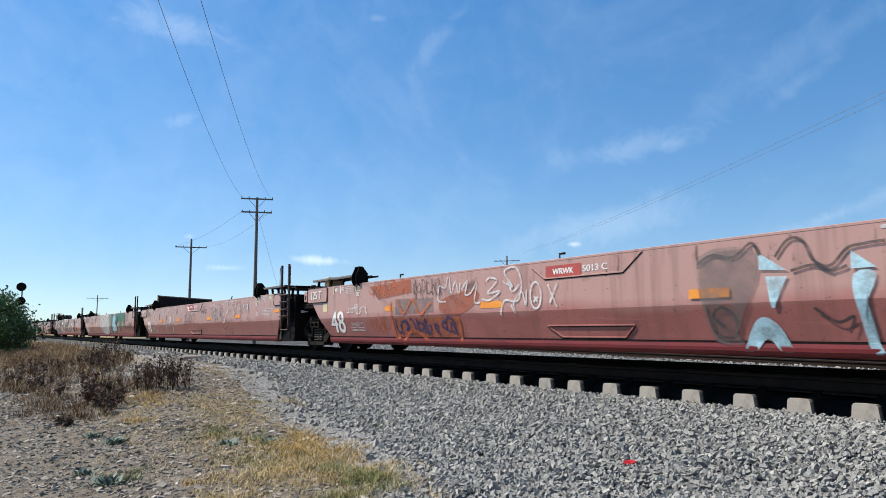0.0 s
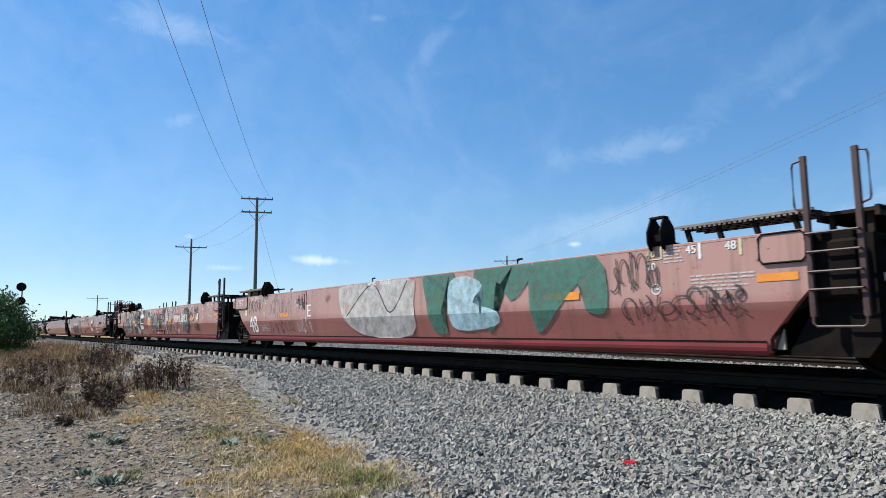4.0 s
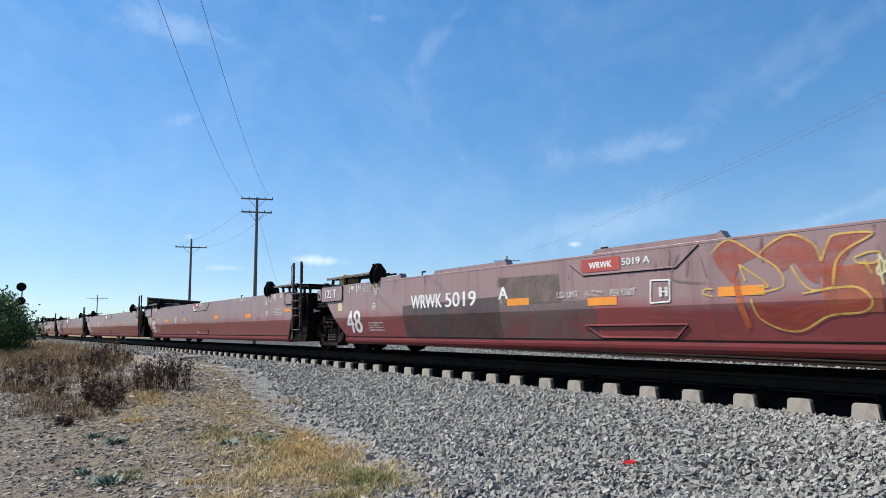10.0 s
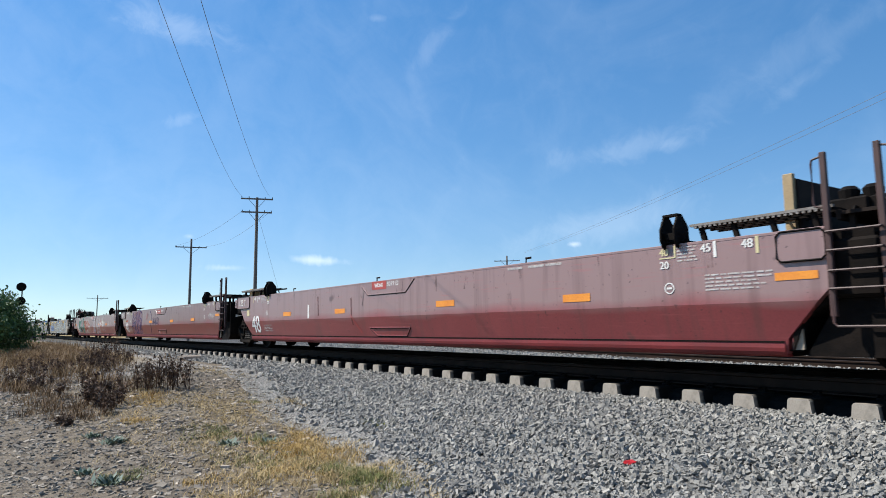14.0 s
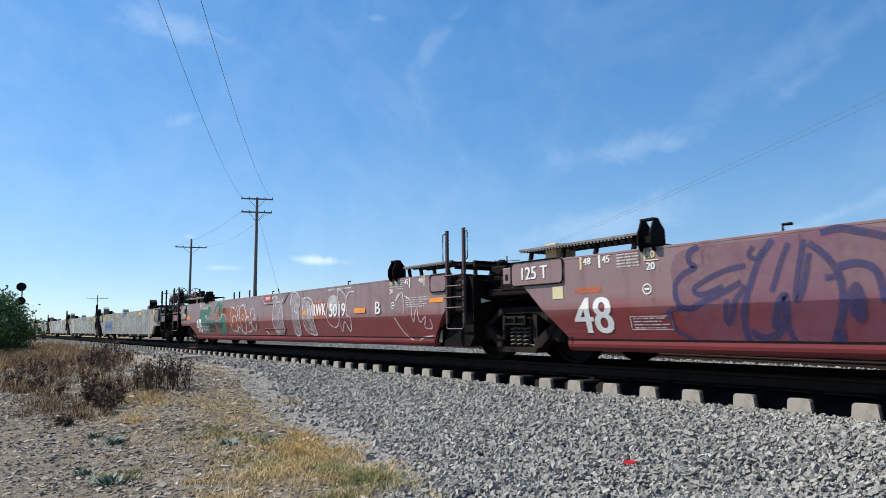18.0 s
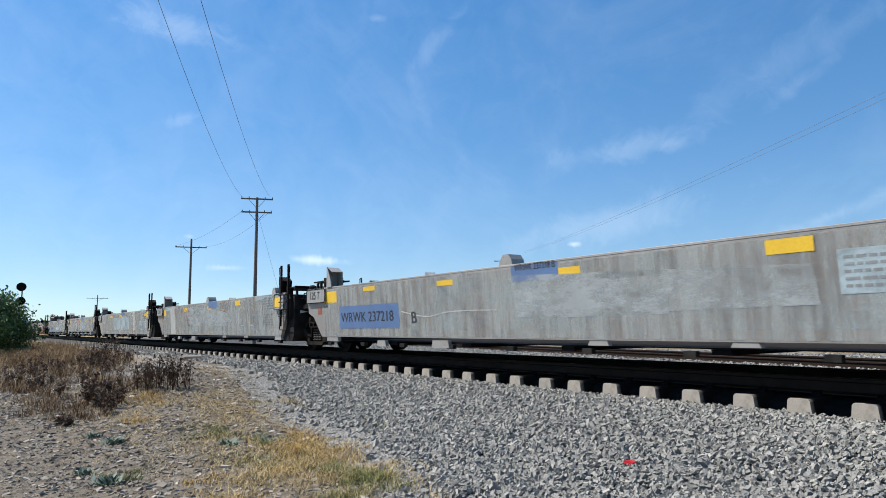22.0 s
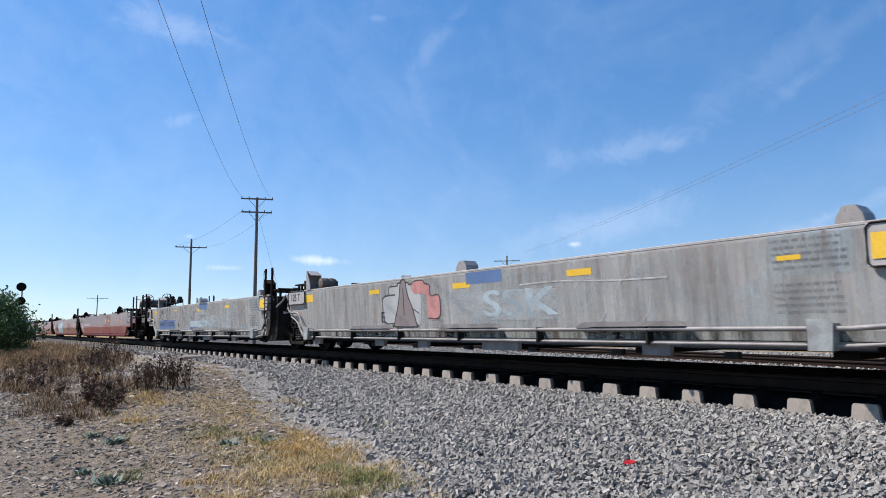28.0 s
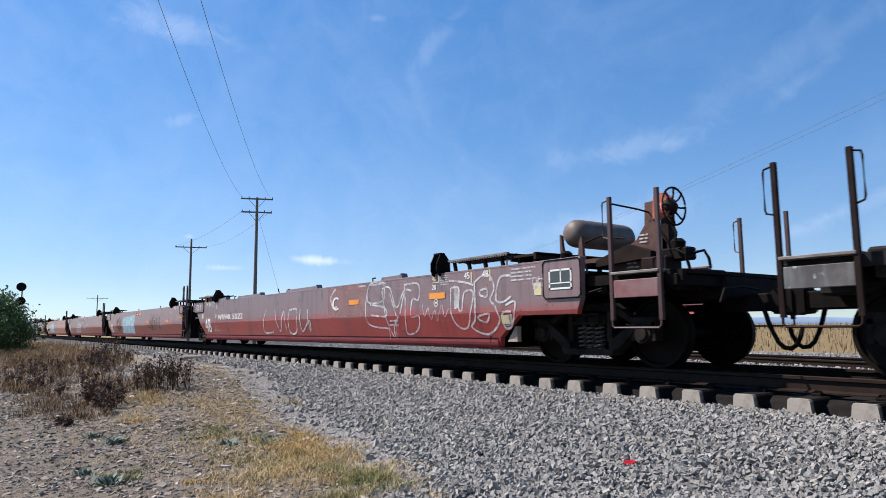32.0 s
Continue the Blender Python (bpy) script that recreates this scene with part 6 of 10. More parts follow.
def build_train():
    for i, (c, f, style, letter, rear_end, front_end, lips) in enumerate(CARS):
        L = f - c
        number = NUMBERS[i]
        if style["grey"]:
            label = "weathered grey well car, empty, with yellow reflectors and blue number panel"
        else:
            label = {id(FADED): "sun-faded red well car, empty, covered in graffiti", id(MAROON): "maroon well car, empty, with white stencils", id(CRIMSON): "dark red well car, empty, with graffiti", id(SOOTY): "sooty dark red well car with white graffiti"}[id(style)]
        u, prof = well_unit(L, c, style, bool(rear_end), bool(front_end), label, bool(lips))
        (grey_marks if style["grey"] else red_marks)(u, prof, L, letter, number, rear_end, front_end, style, i > 15)
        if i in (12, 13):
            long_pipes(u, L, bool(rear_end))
        UNITS.append((u, c, L, prof))
        if i == 1:
            cross_panel(u, 1.14, 0.40, M_HOOD)
        if i == 6:
            cross_panel(u, L - 1.92, 0.40, M_HOOD)
            t = attach("air_reservoir", kept("tank", tank_mesh), M_TANK, u, "small grimy tan reservoir", True)
            t.location, t.scale = (L - 1.0, -0.2, 1.70), (0.6, 0.7, 0.6)
            for dx, dy in ((-1.3, -1.0), (-1.1, -0.95)):
                v = attach("brake_valve", kept("valve", valve_mesh), M_STEEL, u)
                v.location = (L + dx, dy, 1.64)
        if i in (9, 10, 11):
            for a, e, z0, z1 in ((1.26, 1.84, 0.27, 0.40), (3.53, 3.88, 0.20, 0.31), (5.46, 5.98, 0.20, 0.33), (9.10, 9.45, 0.30, 0.38), (11.12, 11.46, 0.31, 0.385), (L - 1.9, L - 1.45, 0.27, 0.38)):
                bm = bmesh.new()
                prism(bm, [(a, z0), (e, z0), (e - 0.03, min(z1, 0.368)), (a + 0.03, min(z1, 0.368))], -1.43, -1.36)
                part("sill_bracket", bm, M_GREY, u)
        if i == 12:
            bm = bmesh.new()
            lathe(bm, [(0.06, -0.2), (0.12, -0.18), (0.14, -0.08), (0.12, 0.0), (0.14, 0.1), (0.11, 0.2), (0.05, 0.22)], 14, (1.90, -1.2, 1.62), "Y")
            part("rolled_cover", bm, M_TANK, u, "grimy rolled-up cover")
        if i == 13:
            bm = bmesh.new()
            box(bm, -0.42, -0.12, -1.58, -1.53, 1.12, 1.36, 0.01)
            part("vent_box", bm, M_STEELGREY, u, "dark vent box")


build_train()


# ---- paint on each car: reflectors, numbers, patches, graffiti ----
def marks_0(u, prof, body):
    reflector(u, prof, 6.90, 7.44, 0.90)
    reflector(u, prof, 3.95, 4.25, 0.93)
    number_panel(u, prof, 8.39, 9.05, 1.31, NUMBERS[0], "C")
    upper_pocket(u, prof, 8.36, 9.74, body)
    lower_pocket(u, prof, 8.34, 9.85, body)
    tag_scrawl(u, prof, M_RUSTORANGE, .02, 3.33, 4.04, 0.41, 0.81, 4, 6)
    fill(u, prof, M_PRIMER, [(3.35, 1.39), (4.88, 1.45), (4.9, 1.2), (3.69, 1.11)])
    fill(u, prof, M_PRIMER, [(5.82, 1.02), (6.43, 1.14), (6.83, 1.14), (6.82, 0.95), (6.36, 0.77), (5.84, 0.81)])
    fill(u, prof, M_SMOKE, [(4.34, 1.1), (5.61, 1.08), (5.6, 0.82), (4.33, 0.8)])
    fill(u, prof, M_PRIMER, [(4.18, 0.75), (6.3, 0.73), (6.28, 0.32), (4.24, 0.35)])
    tag_scrawl(u, prof, M_RUSTORANGE, .022, 3.35, 4.86, 1.12, 1.52, 8, 61)
    tag_scrawl(u, prof, M_BLACKPAINT, .014, 4.94, 5.82, 1.07, 1.43, 6, 62)
    tag_scrawl(u, prof, M_VIOLET, .045, 4.29, 6.20, 0.41, 0.73, 8, 63)
    stroke(u, prof, M_RUSTORANGE, .07, [(4.17, 1.06), (4.19, 0.73), (4.22, 0.4), (4.39, 0.39)])
    stroke(u, prof, M_RUSTORANGE, .07, [(6.22, 0.69), (6.31, 0.67), (6.29, 0.28)])
    stroke(u, prof, M_RUSTORANGE, .06, [(4.46, 0.27), (4.76, 0.48), (5.04, 0.46), (5.36, 0.29)])
    stroke(u, prof, M_RUSTORANGE, .05, [(4.42, 1.1), (4.63, 0.82), (4.93, 1.07), (5.19, 0.8), (5.52, 0.99)])
    stroke(u, prof, M_SPRAYWHITE, .03, [(6.04, 1.41), (5.97, 1.22), (5.8, 1.26), (5.77, 1.02), (5.99, 0.99)])
    stroke(u, prof, M_SPRAYWHITE, .03, [(6.1, 1.4), (6.14, 1.12), (6.26, 1.32), (6.35, 1.11), (6.39, 1.28)])
    stroke(u, prof, M_SPRAYWHITE, .03, [(6.43, 1.17), (6.59, 1.31), (6.53, 1.09), (6.68, 1.11), (6.84, 1.27), (6.77, 0.97), (6.91, 0.94)])
    stroke(u, prof, M_SPRAYWHITE, .03, [(7.07, 1.27), (7.16, 1.32), (7.33, 1.26), (7.1, 1.08), (7.4, 1.1), (7.14, 0.97), (6.96, 1.0)])
    stroke(u, prof, M_SPRAYWHITE, .032, [(7.46, 1.25), (7.69, 1.15), (7.51, 1.39), (7.75, 1.44), (7.87, 1.29), (7.88, 1.1), (7.77, 0.93), (7.5, 0.95), (7.4, 0.74)])
    stroke(u, prof, M_SPRAYWHITE, .032, [(7.58, 1.28), (7.68, 1.08), (7.84, 1.18)])
    stroke(u, prof, M_SPRAYWHITE, .03, [(7.65, 0.88), (7.74, 0.76), (7.71, 0.92), (7.89, 1.06), (7.97, 0.87), (7.99, 1.09)])
    hoop(u, prof, M_SPRAYWHITE, .03, 8.18, 1.00, 0.11, 0.19)
    stroke(u, prof, M_SPRAYWHITE, .03, [(8.15, 0.99), (8.22, 0.91)])
    stroke(u, prof, M_SPRAYWHITE, .03, [(8.22, 0.98), (8.14, 0.91)])
    stroke(u, prof, M_SPRAYWHITE, .03, [(8.43, 1.14), (8.6, 0.82)])
    stroke(u, prof, M_SPRAYWHITE, .03, [(8.61, 1.15), (8.46, 0.88)])
    tag_scrawl(u, prof, M_SPRAYWHITE, .022, 2.36, 3.24, 0.83, 1.05, 4, 64)
    reflector(u, prof, 10.66, 11.15, 0.90)
    fill(u, prof, M_CYAN, [(11.49, 1.29), (11.77, 1.09), (11.49, 1.11)])
    fill(u, prof, M_CYAN, [(11.55, 1.04), (11.77, 1.03), (11.62, 0.72), (11.59, 0.72)])
    fill(u, prof, M_CYAN, [(11.21, 0.25), (11.36, 0.55), (11.5, 0.63), (11.64, 0.52), (11.73, 0.27), (11.63, 0.25), (11.49, 0.41), (11.35, 0.28)])
    fill(u, prof, M_CYAN, [(12.37, 1.23), (12.57, 1.06), (12.36, 1.06)])
    fill(u, prof, M_CYAN, [(12.37, 1.0), (12.57, 1.0), (12.43, 0.62), (12.54, 0.29), (12.44, 0.28), (12.39, 0.62)])
    stroke(u, prof, M_BLACKPAINT, .03, [(10.78, 1.22), (10.96, 1.31), (11.22, 1.27), (11.42, 1.4), (11.5, 1.26)])
    stroke(u, prof, M_BLACKPAINT, .03, [(11.66, 1.23), (11.8, 1.39), (11.94, 1.37), (12.03, 1.17), (12.18, 1.1), (12.34, 1.25), (12.49, 1.28), (12.66, 1.29)])
    stroke(u, prof, M_BLACKPAINT, .035, [(10.86, 0.77), (10.92, 0.46), (11.14, 0.43), (11.18, 0.64), (11.03, 0.74), (10.93, 0.64), (11.05, 0.53)])
    stroke(u, prof, M_BLACKPAINT, .03, [(11.81, 1.08), (12.03, 1.12), (12.18, 1.05), (12.33, 1.09)])
    stroke(u, prof, M_BLACKPAINT, .03, [(12.0, 0.71), (12.19, 0.57), (12.34, 0.62), (12.28, 0.47)])
    fill(u, prof, M_SMOKE, [(10.8, 1.31), (11.42, 1.34), (11.45, 0.99), (11.17, 0.47), (11.23, 0.35), (10.92, 0.37), (10.83, 0.65)])


def marks_1(u, prof, body):
    stroke(u, prof, M_PALEHAZE, .11, [(3.41, 1.46), (3.21, 1.16), (2.99, 0.85)])
    stroke(u, prof, M_SPRAYWHITE, .028, [(3.44, 1.46), (3.25, 1.16), (3.02, 0.84)])
    stroke(u, prof, M_PALEHAZE, .11, [(3.41, 0.77), (3.26, 0.57), (3.12, 0.41)])
    stroke(u, prof, M_SPRAYWHITE, .028, [(3.44, 0.76), (3.29, 0.57), (3.15, 0.41)])
    stroke(u, prof, M_PALEHAZE, .11, [(4.67, 1.46), (4.46, 1.19), (4.27, 1.03)])
    stroke(u, prof, M_SPRAYWHITE, .028, [(4.70, 1.46), (4.49, 1.18), (4.30, 1.03)])
    stroke(u, prof, M_PALEHAZE, .11, [(5.42, 1.46), (5.23, 1.15), (5.06, 0.86), (4.91, 0.48)])
    stroke(u, prof, M_SPRAYWHITE, .028, [(5.44, 1.46), (5.25, 1.15), (5.08, 0.86), (4.93, 0.48)])
    stroke(u, prof, M_PALEHAZE, .11, [(6.58, 1.46), (6.43, 1.23), (6.29, 1.07), (6.13, 0.81), (5.96, 0.41)])
    stroke(u, prof, M_SPRAYWHITE, .028, [(6.59, 1.46), (6.45, 1.23), (6.30, 1.07), (6.15, 0.81), (5.98, 0.41)])
    stroke(u, prof, M_SPRAYWHITE, 0.020, [(2.99, 0.85), (3.23, 0.78), (3.41, 0.77)])
    stroke(u, prof, M_SPRAYWHITE, 0.025, [(5.31, 0.62), (5.40, 0.71), (5.72, 0.75), (6.05, 0.74), (6.14, 0.76), (6.55, 0.76), (6.87, 0.75), (6.79, 0.66)])
    stroke(u, prof, M_SPRAYWHITE, 0.018, [(4.62, 0.73), (4.90, 0.80), (4.79, 0.73), (4.96, 0.78)])
    stroke(u, prof, M_SPRAYWHITE, 0.020, [(4.10, 0.81), (3.84, 0.41)])
    stroke(u, prof, M_SPRAYWHITE, 0.020, [(3.93, 0.79), (3.79, 0.54)])
    stroke(u, prof, M_SPRAYWHITE, 0.020, [(6.34, 1.09), (6.17, 0.78)])
    stroke(u, prof, M_SPRAYWHITE, 0.020, [(5.50, 0.80), (5.70, 0.84), (5.92, 0.83)])
    disc(u, prof, M_SPOTRED, 3.81, 1.09, 0.05, 0.13)
    disc(u, prof, M_SPOTRED, 5.07, 1.05, 0.05, 0.12)
    words("lettering", "D", 5.57, 0.85, 0.23, M_WHITE, u, prof, 0.85, lift(u) + 0.001, 0.03)
    stroke(u, prof, M_BLACKPAINT, .022, [(1.49, 1.26), (1.60, 1.39), (1.66, 1.17), (1.79, 1.43), (1.84, 1.13), (1.95, 1.36), (1.99, 1.12), (2.08, 1.25), (2.21, 1.11)])
    stroke(u, prof, M_BLACKPAINT, .022, [(0.59, 1.26), (0.69, 1.40), (0.80, 1.26), (0.92, 1.36), (0.97, 1.24), (1.10, 1.35), (1.13, 1.24)])
    reflector(u, prof, 3.89, 4.37, 0.94)
    reflector(u, prof, 6.75, 7.23, 0.93)
    reflector(u, prof, 10.71, 11.15, 0.93)
    reflector(u, prof, 13.62, 14.06, 0.94)
    number_panel(u, prof, 8.36, 9.02, 1.37, NUMBERS[1], "D")
    upper_pocket(u, prof, 8.39, 9.83, body)
    lower_pocket(u, prof, 8.35, 9.89, body)
    tag_scrawl(u, prof, M_BLACKPAINT, .014, 7.79, 9.37, 0.71, 1.22, 8, 7)
    tag_scrawl(u, prof, M_BLACKPAINT, .014, 9.98, 10.67, 1.08, 1.33, 6, 8)
    tag_scrawl(u, prof, M_SPRAYWHITE, .022, 11.04, 12.59, 0.78, 1.45, 6, 9)
    tag_scrawl(u, prof, M_SMOKE, .04, 11.15, 12.45, 0.81, 1.33, 5, 10)
    stroke(u, prof, M_SPRAYWHITE, .03, [(12.67, 1.28), (12.69, 1.4), (12.83, 1.43), (12.92, 1.31), (12.94, 1.13), (12.74, 1.02), (12.59, 0.78), (12.48, 0.81)])
    stroke(u, prof, M_SMOKE, .03, [(12.96, 1.05), (13.04, 1.18), (13.15, 1.17), (13.17, 1.01)])
    stroke(u, prof, M_SMOKE, .03, [(13.17, 1.04), (13.23, 1.23), (13.42, 1.32), (13.58, 1.14), (13.60, 1.04), (13.53, 0.93)])
    stroke(u, prof, M_SMOKE, .03, [(13.60, 1.04), (13.72, 1.28), (13.95, 1.38), (14.09, 1.22), (14.14, 1.04)])
    stroke(u, prof, M_SMOKE, .03, [(14.23, 1.06), (14.27, 1.26), (14.36, 1.36)])
    stroke(u, prof, M_SMOKE, .03, [(14.54, 1.09), (14.63, 1.28), (14.73, 1.32), (14.80, 1.21), (14.84, 1.07), (14.79, 1.00)])
    stroke(u, prof, M_SMOKE, .03, [(14.80, 0.78), (14.90, 0.86), (15.04, 0.82)])
    stroke(u, prof, M_SMOKE, .03, [(12.96, 0.53), (13.16, 0.59), (13.33, 0.56)])
    stroke(u, prof, M_SMOKE, .03, [(12.98, 0.46), (13.20, 0.45), (13.36, 0.40)])
    stroke(u, prof, M_SMOKE, .03, [(12.67, 0.83), (13.39, 0.84)])
    stroke(u, prof, M_STENCILGREY, .016, [(14.14, 1.01), (14.31, 1.04)])
    stroke(u, prof, M_STENCILGREY, .016, [(14.68, 0.92), (14.77, 0.81)])
    stroke(u, prof, M_STENCILGREY, .016, [(12.37, 0.60), (12.56, 0.70), (12.56, 0.53)])
    stroke(u, prof, M_STENCILGREY, .016, [(12.40, 0.57), (12.58, 0.60)])
    stroke(u, prof, M_STENCILGREY, .016, [(12.52, 0.39), (12.70, 0.60), (12.83, 0.64), (12.93, 0.59)])
    stroke(u, prof, M_STENCILGREY, .016, [(13.94, 1.20), (14.02, 1.08)])
    stroke(u, prof, M_STENCILGREY, .016, [(13.58, 1.14), (13.60, 0.98)])
    fill(u, prof, M_PALEHAZE, [(13.48, 1.18), (13.58, 1.09), (13.54, 0.96), (13.43, 1.02)])
    fill(u, prof, M_PALEHAZE, [(13.97, 1.32), (14.07, 1.19), (14.11, 1.05), (14.02, 1.13)])
    fill(u, prof, M_CYAN, [(14.30, 1.31), (14.39, 1.28), (14.49, 1.08), (14.40, 1.17)])
    fill(u, prof, M_CYAN, [(14.68, 1.32), (14.75, 1.27), (14.77, 1.09), (14.71, 1.14)])


def marks_2(u, prof, body):
    reflector(u, prof, 3.91, 4.42, 0.92)
    words("lettering", "E", 5.55, 0.84, .3, M_WHITE, u, prof, 1.1, lift(u) + 0.001, 0.02)
    tag_scrawl(u, prof, M_GREYPAINT, .03, 3.04, 4.60, 0.82, 1.42, 6, 12)
    tag_scrawl(u, prof, M_BLACKPAINT, .02, 1.55, 2.65, 0.97, 1.43, 5, 13)
    tag_scrawl(u, prof, M_SPRAYWHITE, .025, 4.82, 5.31, 1.04, 1.31, 3, 14)
    tag_scrawl(u, prof, M_BLACKPAINT, .028, 4.92, 5.57, 1.00, 1.45, 5, 15)
    tag_scrawl(u, prof, M_SPRAYWHITE, .02, 4.94, 5.77, 0.42, 0.87, 5, 16)
    tag_scrawl(u, prof, M_BLACKPAINT, .02, 3.10, 4.69, 0.41, 0.81, 6, 17)
    reflector(u, prof, 10.80, 11.24, 0.95)
    reflector(u, prof, 13.70, 14.28, 0.96)
    reflector(u, prof, 7.50, 7.93, 0.96)
    number_panel(u, prof, 8.43, 9.00, 1.44, NUMBERS[2], "E")
    fill(u, prof, M_PATCH, [(7.51, 1.61), (10.04, 1.53), (10.24, 1.03), (10.07, 0.42), (8.22, 0.42), (7.39, 0.89)])
    stroke(u, prof, M_BLACKPAINT, .03, [(7.63, 0.81), (8.72, 1.43), (9.42, 0.85), (10.04, 1.43)])
    fill(u, prof, M_TEAL, [(10.58, 1.54), (11.37, 1.53), (11.48, 1.3), (11.11, 0.82), (11.22, 0.47), (10.81, 0.51), (10.65, 1.02)])
    fill(u, prof, M_TEAL, [(12.04, 1.54), (13.37, 1.5), (13.2, 1.11), (12.89, 0.95), (12.59, 1.25), (12.48, 0.57), (12.24, 0.57)])
    fill(u, prof, M_TEAL, [(13.41, 1.49), (14.58, 1.5), (14.75, 0.77), (14.39, 0.76), (14.26, 1.12), (13.74, 0.66), (13.37, 0.51)])
    fill(u, prof, M_CYAN, [(11.37, 1.31), (11.86, 1.38), (12.24, 1.21), (11.99, 0.95), (12.59, 0.79), (12.48, 0.57), (11.49, 0.51), (11.32, 0.82)])
    tag_scrawl(u, prof, M_BLACKPAINT, .02, 14.81, 15.54, 0.92, 1.49, 5, 18)
    tag_scrawl(u, prof, M_BLACKPAINT, .02, 14.97, 16.54, 0.59, 0.94, 6, 19)
    tag_scrawl(u, prof, M_BLACKPAINT, .03, 15.92, 16.62, 0.78, 1.00, 4, 20)


def marks_3(u, prof, body):
    fill(u, prof, M_SOOT, [(0.78, 0.64), (1.26, 1.19), (1.26, 0.56), (1.32, 0.36)])
    fill(u, prof, M_CHROME, [(1.35, 1.0), (1.36, 1.26), (1.66, 1.46), (1.86, 1.22), (1.89, 0.88), (1.86, 0.55), (1.93, 0.28), (1.44, 0.28)])
    fill(u, prof, M_CHROME, [(1.94, 0.93), (2.15, 1.15), (2.34, 1.12), (2.36, 0.89), (2.12, 0.69)])
    fill(u, prof, M_CHROME, [(2.07, 0.3), (2.09, 0.64), (2.3, 0.78), (2.45, 0.68), (2.57, 0.5), (2.56, 0.29)])
    fill(u, prof, M_CHROME, [(2.43, 0.73), (2.48, 1.26), (2.65, 1.43), (2.95, 1.38), (3.07, 1.13), (3.07, 0.79), (3.1, 0.44), (2.69, 0.44), (2.6, 0.63)])
    fill(u, prof, M_CHROME, [(3.04, 1.3), (3.23, 1.39), (3.61, 1.33), (3.84, 1.19), (3.9, 0.95), (4.02, 0.8), (4.02, 0.54), (3.93, 0.31), (3.58, 0.3), (3.5, 0.58), (3.2, 1.0)])
    fill(u, prof, M_SOOT, [(3.11, 0.98), (3.45, 0.84), (3.51, 0.5), (3.34, 0.4), (3.23, 0.66)])
    stroke(u, prof, M_BLACKPAINT, .05, [(1.23, 0.56), (1.25, 1.16), (1.66, 1.48), (1.89, 1.19), (1.92, 0.88)])
    stroke(u, prof, M_BLACKPAINT, .04, [(1.91, 0.98), (2.18, 1.16), (2.36, 1.09), (2.35, 0.89)])
    stroke(u, prof, M_BLACKPAINT, .04, [(2.09, 0.67), (2.35, 0.78), (2.5, 0.64), (2.56, 0.3)])
    stroke(u, prof, M_BLACKPAINT, .05, [(2.44, 0.68), (2.45, 1.18), (2.65, 1.44), (2.97, 1.39), (3.08, 1.09), (3.12, 0.43)])
    stroke(u, prof, M_BLACKPAINT, .05, [(3.02, 1.35), (3.27, 1.42), (3.65, 1.33), (3.9, 1.13)])
    stroke(u, prof, M_BLACKPAINT, .05, [(4.05, 0.87), (4.04, 0.57), (3.93, 0.31)])
    stroke(u, prof, M_PATCH, .02, [(1.47, 0.8), (1.66, 0.82), (1.84, 0.77)])
    stroke(u, prof, M_PATCH, .02, [(2.0, 0.57), (2.29, 0.59), (3.04, 0.56)])
    stroke(u, prof, M_PATCH, .02, [(2.7, 0.57), (3.04, 0.54)])
    fill(u, prof, M_CHROME, [(4.02, 0.37), (3.94, 1.27), (4.44, 1.5), (5.11, 1.42), (5.17, 1.27), (4.65, 1.19), (4.97, 1.04), (5.16, 0.93), (4.71, 0.84), (5.16, 0.65), (5.22, 0.34)])
    fill(u, prof, M_CHROME, [(5.35, 1.3), (5.71, 1.45), (6.17, 1.48), (6.69, 1.38), (6.78, 0.88), (5.94, 1.23)])
    fill(u, prof, M_PATCH, [(6.79, 1.37), (7.37, 1.45), (7.63, 1.26), (7.36, 1.1), (7.21, 0.75), (6.78, 0.88)])
    fill(u, prof, M_CHROME, [(7.52, 0.68), (7.62, 1.08), (7.8, 1.19), (7.92, 1.13), (8.0, 1.06), (8.13, 1.36), (8.37, 1.29), (8.44, 1.04), (8.67, 1.24), (8.8, 1.03), (8.95, 1.22), (9.16, 1.24), (9.21, 1.03), (9.47, 1.02), (9.55, 1.43), (10.03, 1.43), (9.96, 1.11), (9.77, 0.91), (9.53, 0.87), (9.4, 0.85), (9.28, 0.46), (9.06, 0.51), (9.0, 0.71), (8.78, 0.51), (8.64, 0.66), (8.41, 0.45), (8.27, 0.72), (8.1, 0.51), (7.95, 0.79), (7.69, 0.51)])
    fill(u, prof, M_PATCH, [(10.06, 0.46), (10.03, 0.96), (9.93, 1.11), (10.08, 1.33), (10.23, 1.44), (10.35, 1.31), (10.44, 1.08), (10.46, 0.92), (10.27, 0.88), (10.22, 0.41)])
    fill(u, prof, M_PALEHAZE, [(10.45, 1.26), (10.77, 1.45), (11.13, 1.28), (11.49, 1.45), (11.73, 1.46), (12.09, 1.27), (12.02, 0.9), (11.58, 0.46), (11.31, 0.78), (11.11, 0.91), (10.71, 0.48), (10.48, 0.77)])
    fill(u, prof, M_SMOKE, [(10.56, 0.87), (10.92, 0.86), (10.71, 0.47)])
    stroke(u, prof, M_BLACKPAINT, .045, [(5.17, 1.38), (4.44, 1.5), (4.02, 1.3), (3.99, 0.37)])
    stroke(u, prof, M_BLACKPAINT, .045, [(4.58, 1.2), (4.51, 1.06), (5.1, 0.96), (5.04, 0.83), (4.51, 0.84), (5.22, 0.58), (5.28, 0.35), (4.3, 0.3)])
    stroke(u, prof, M_TEAL, .05, [(6.84, 1.37), (6.98, 1.12), (7.13, 1.32), (7.26, 1.1), (7.41, 1.33)])
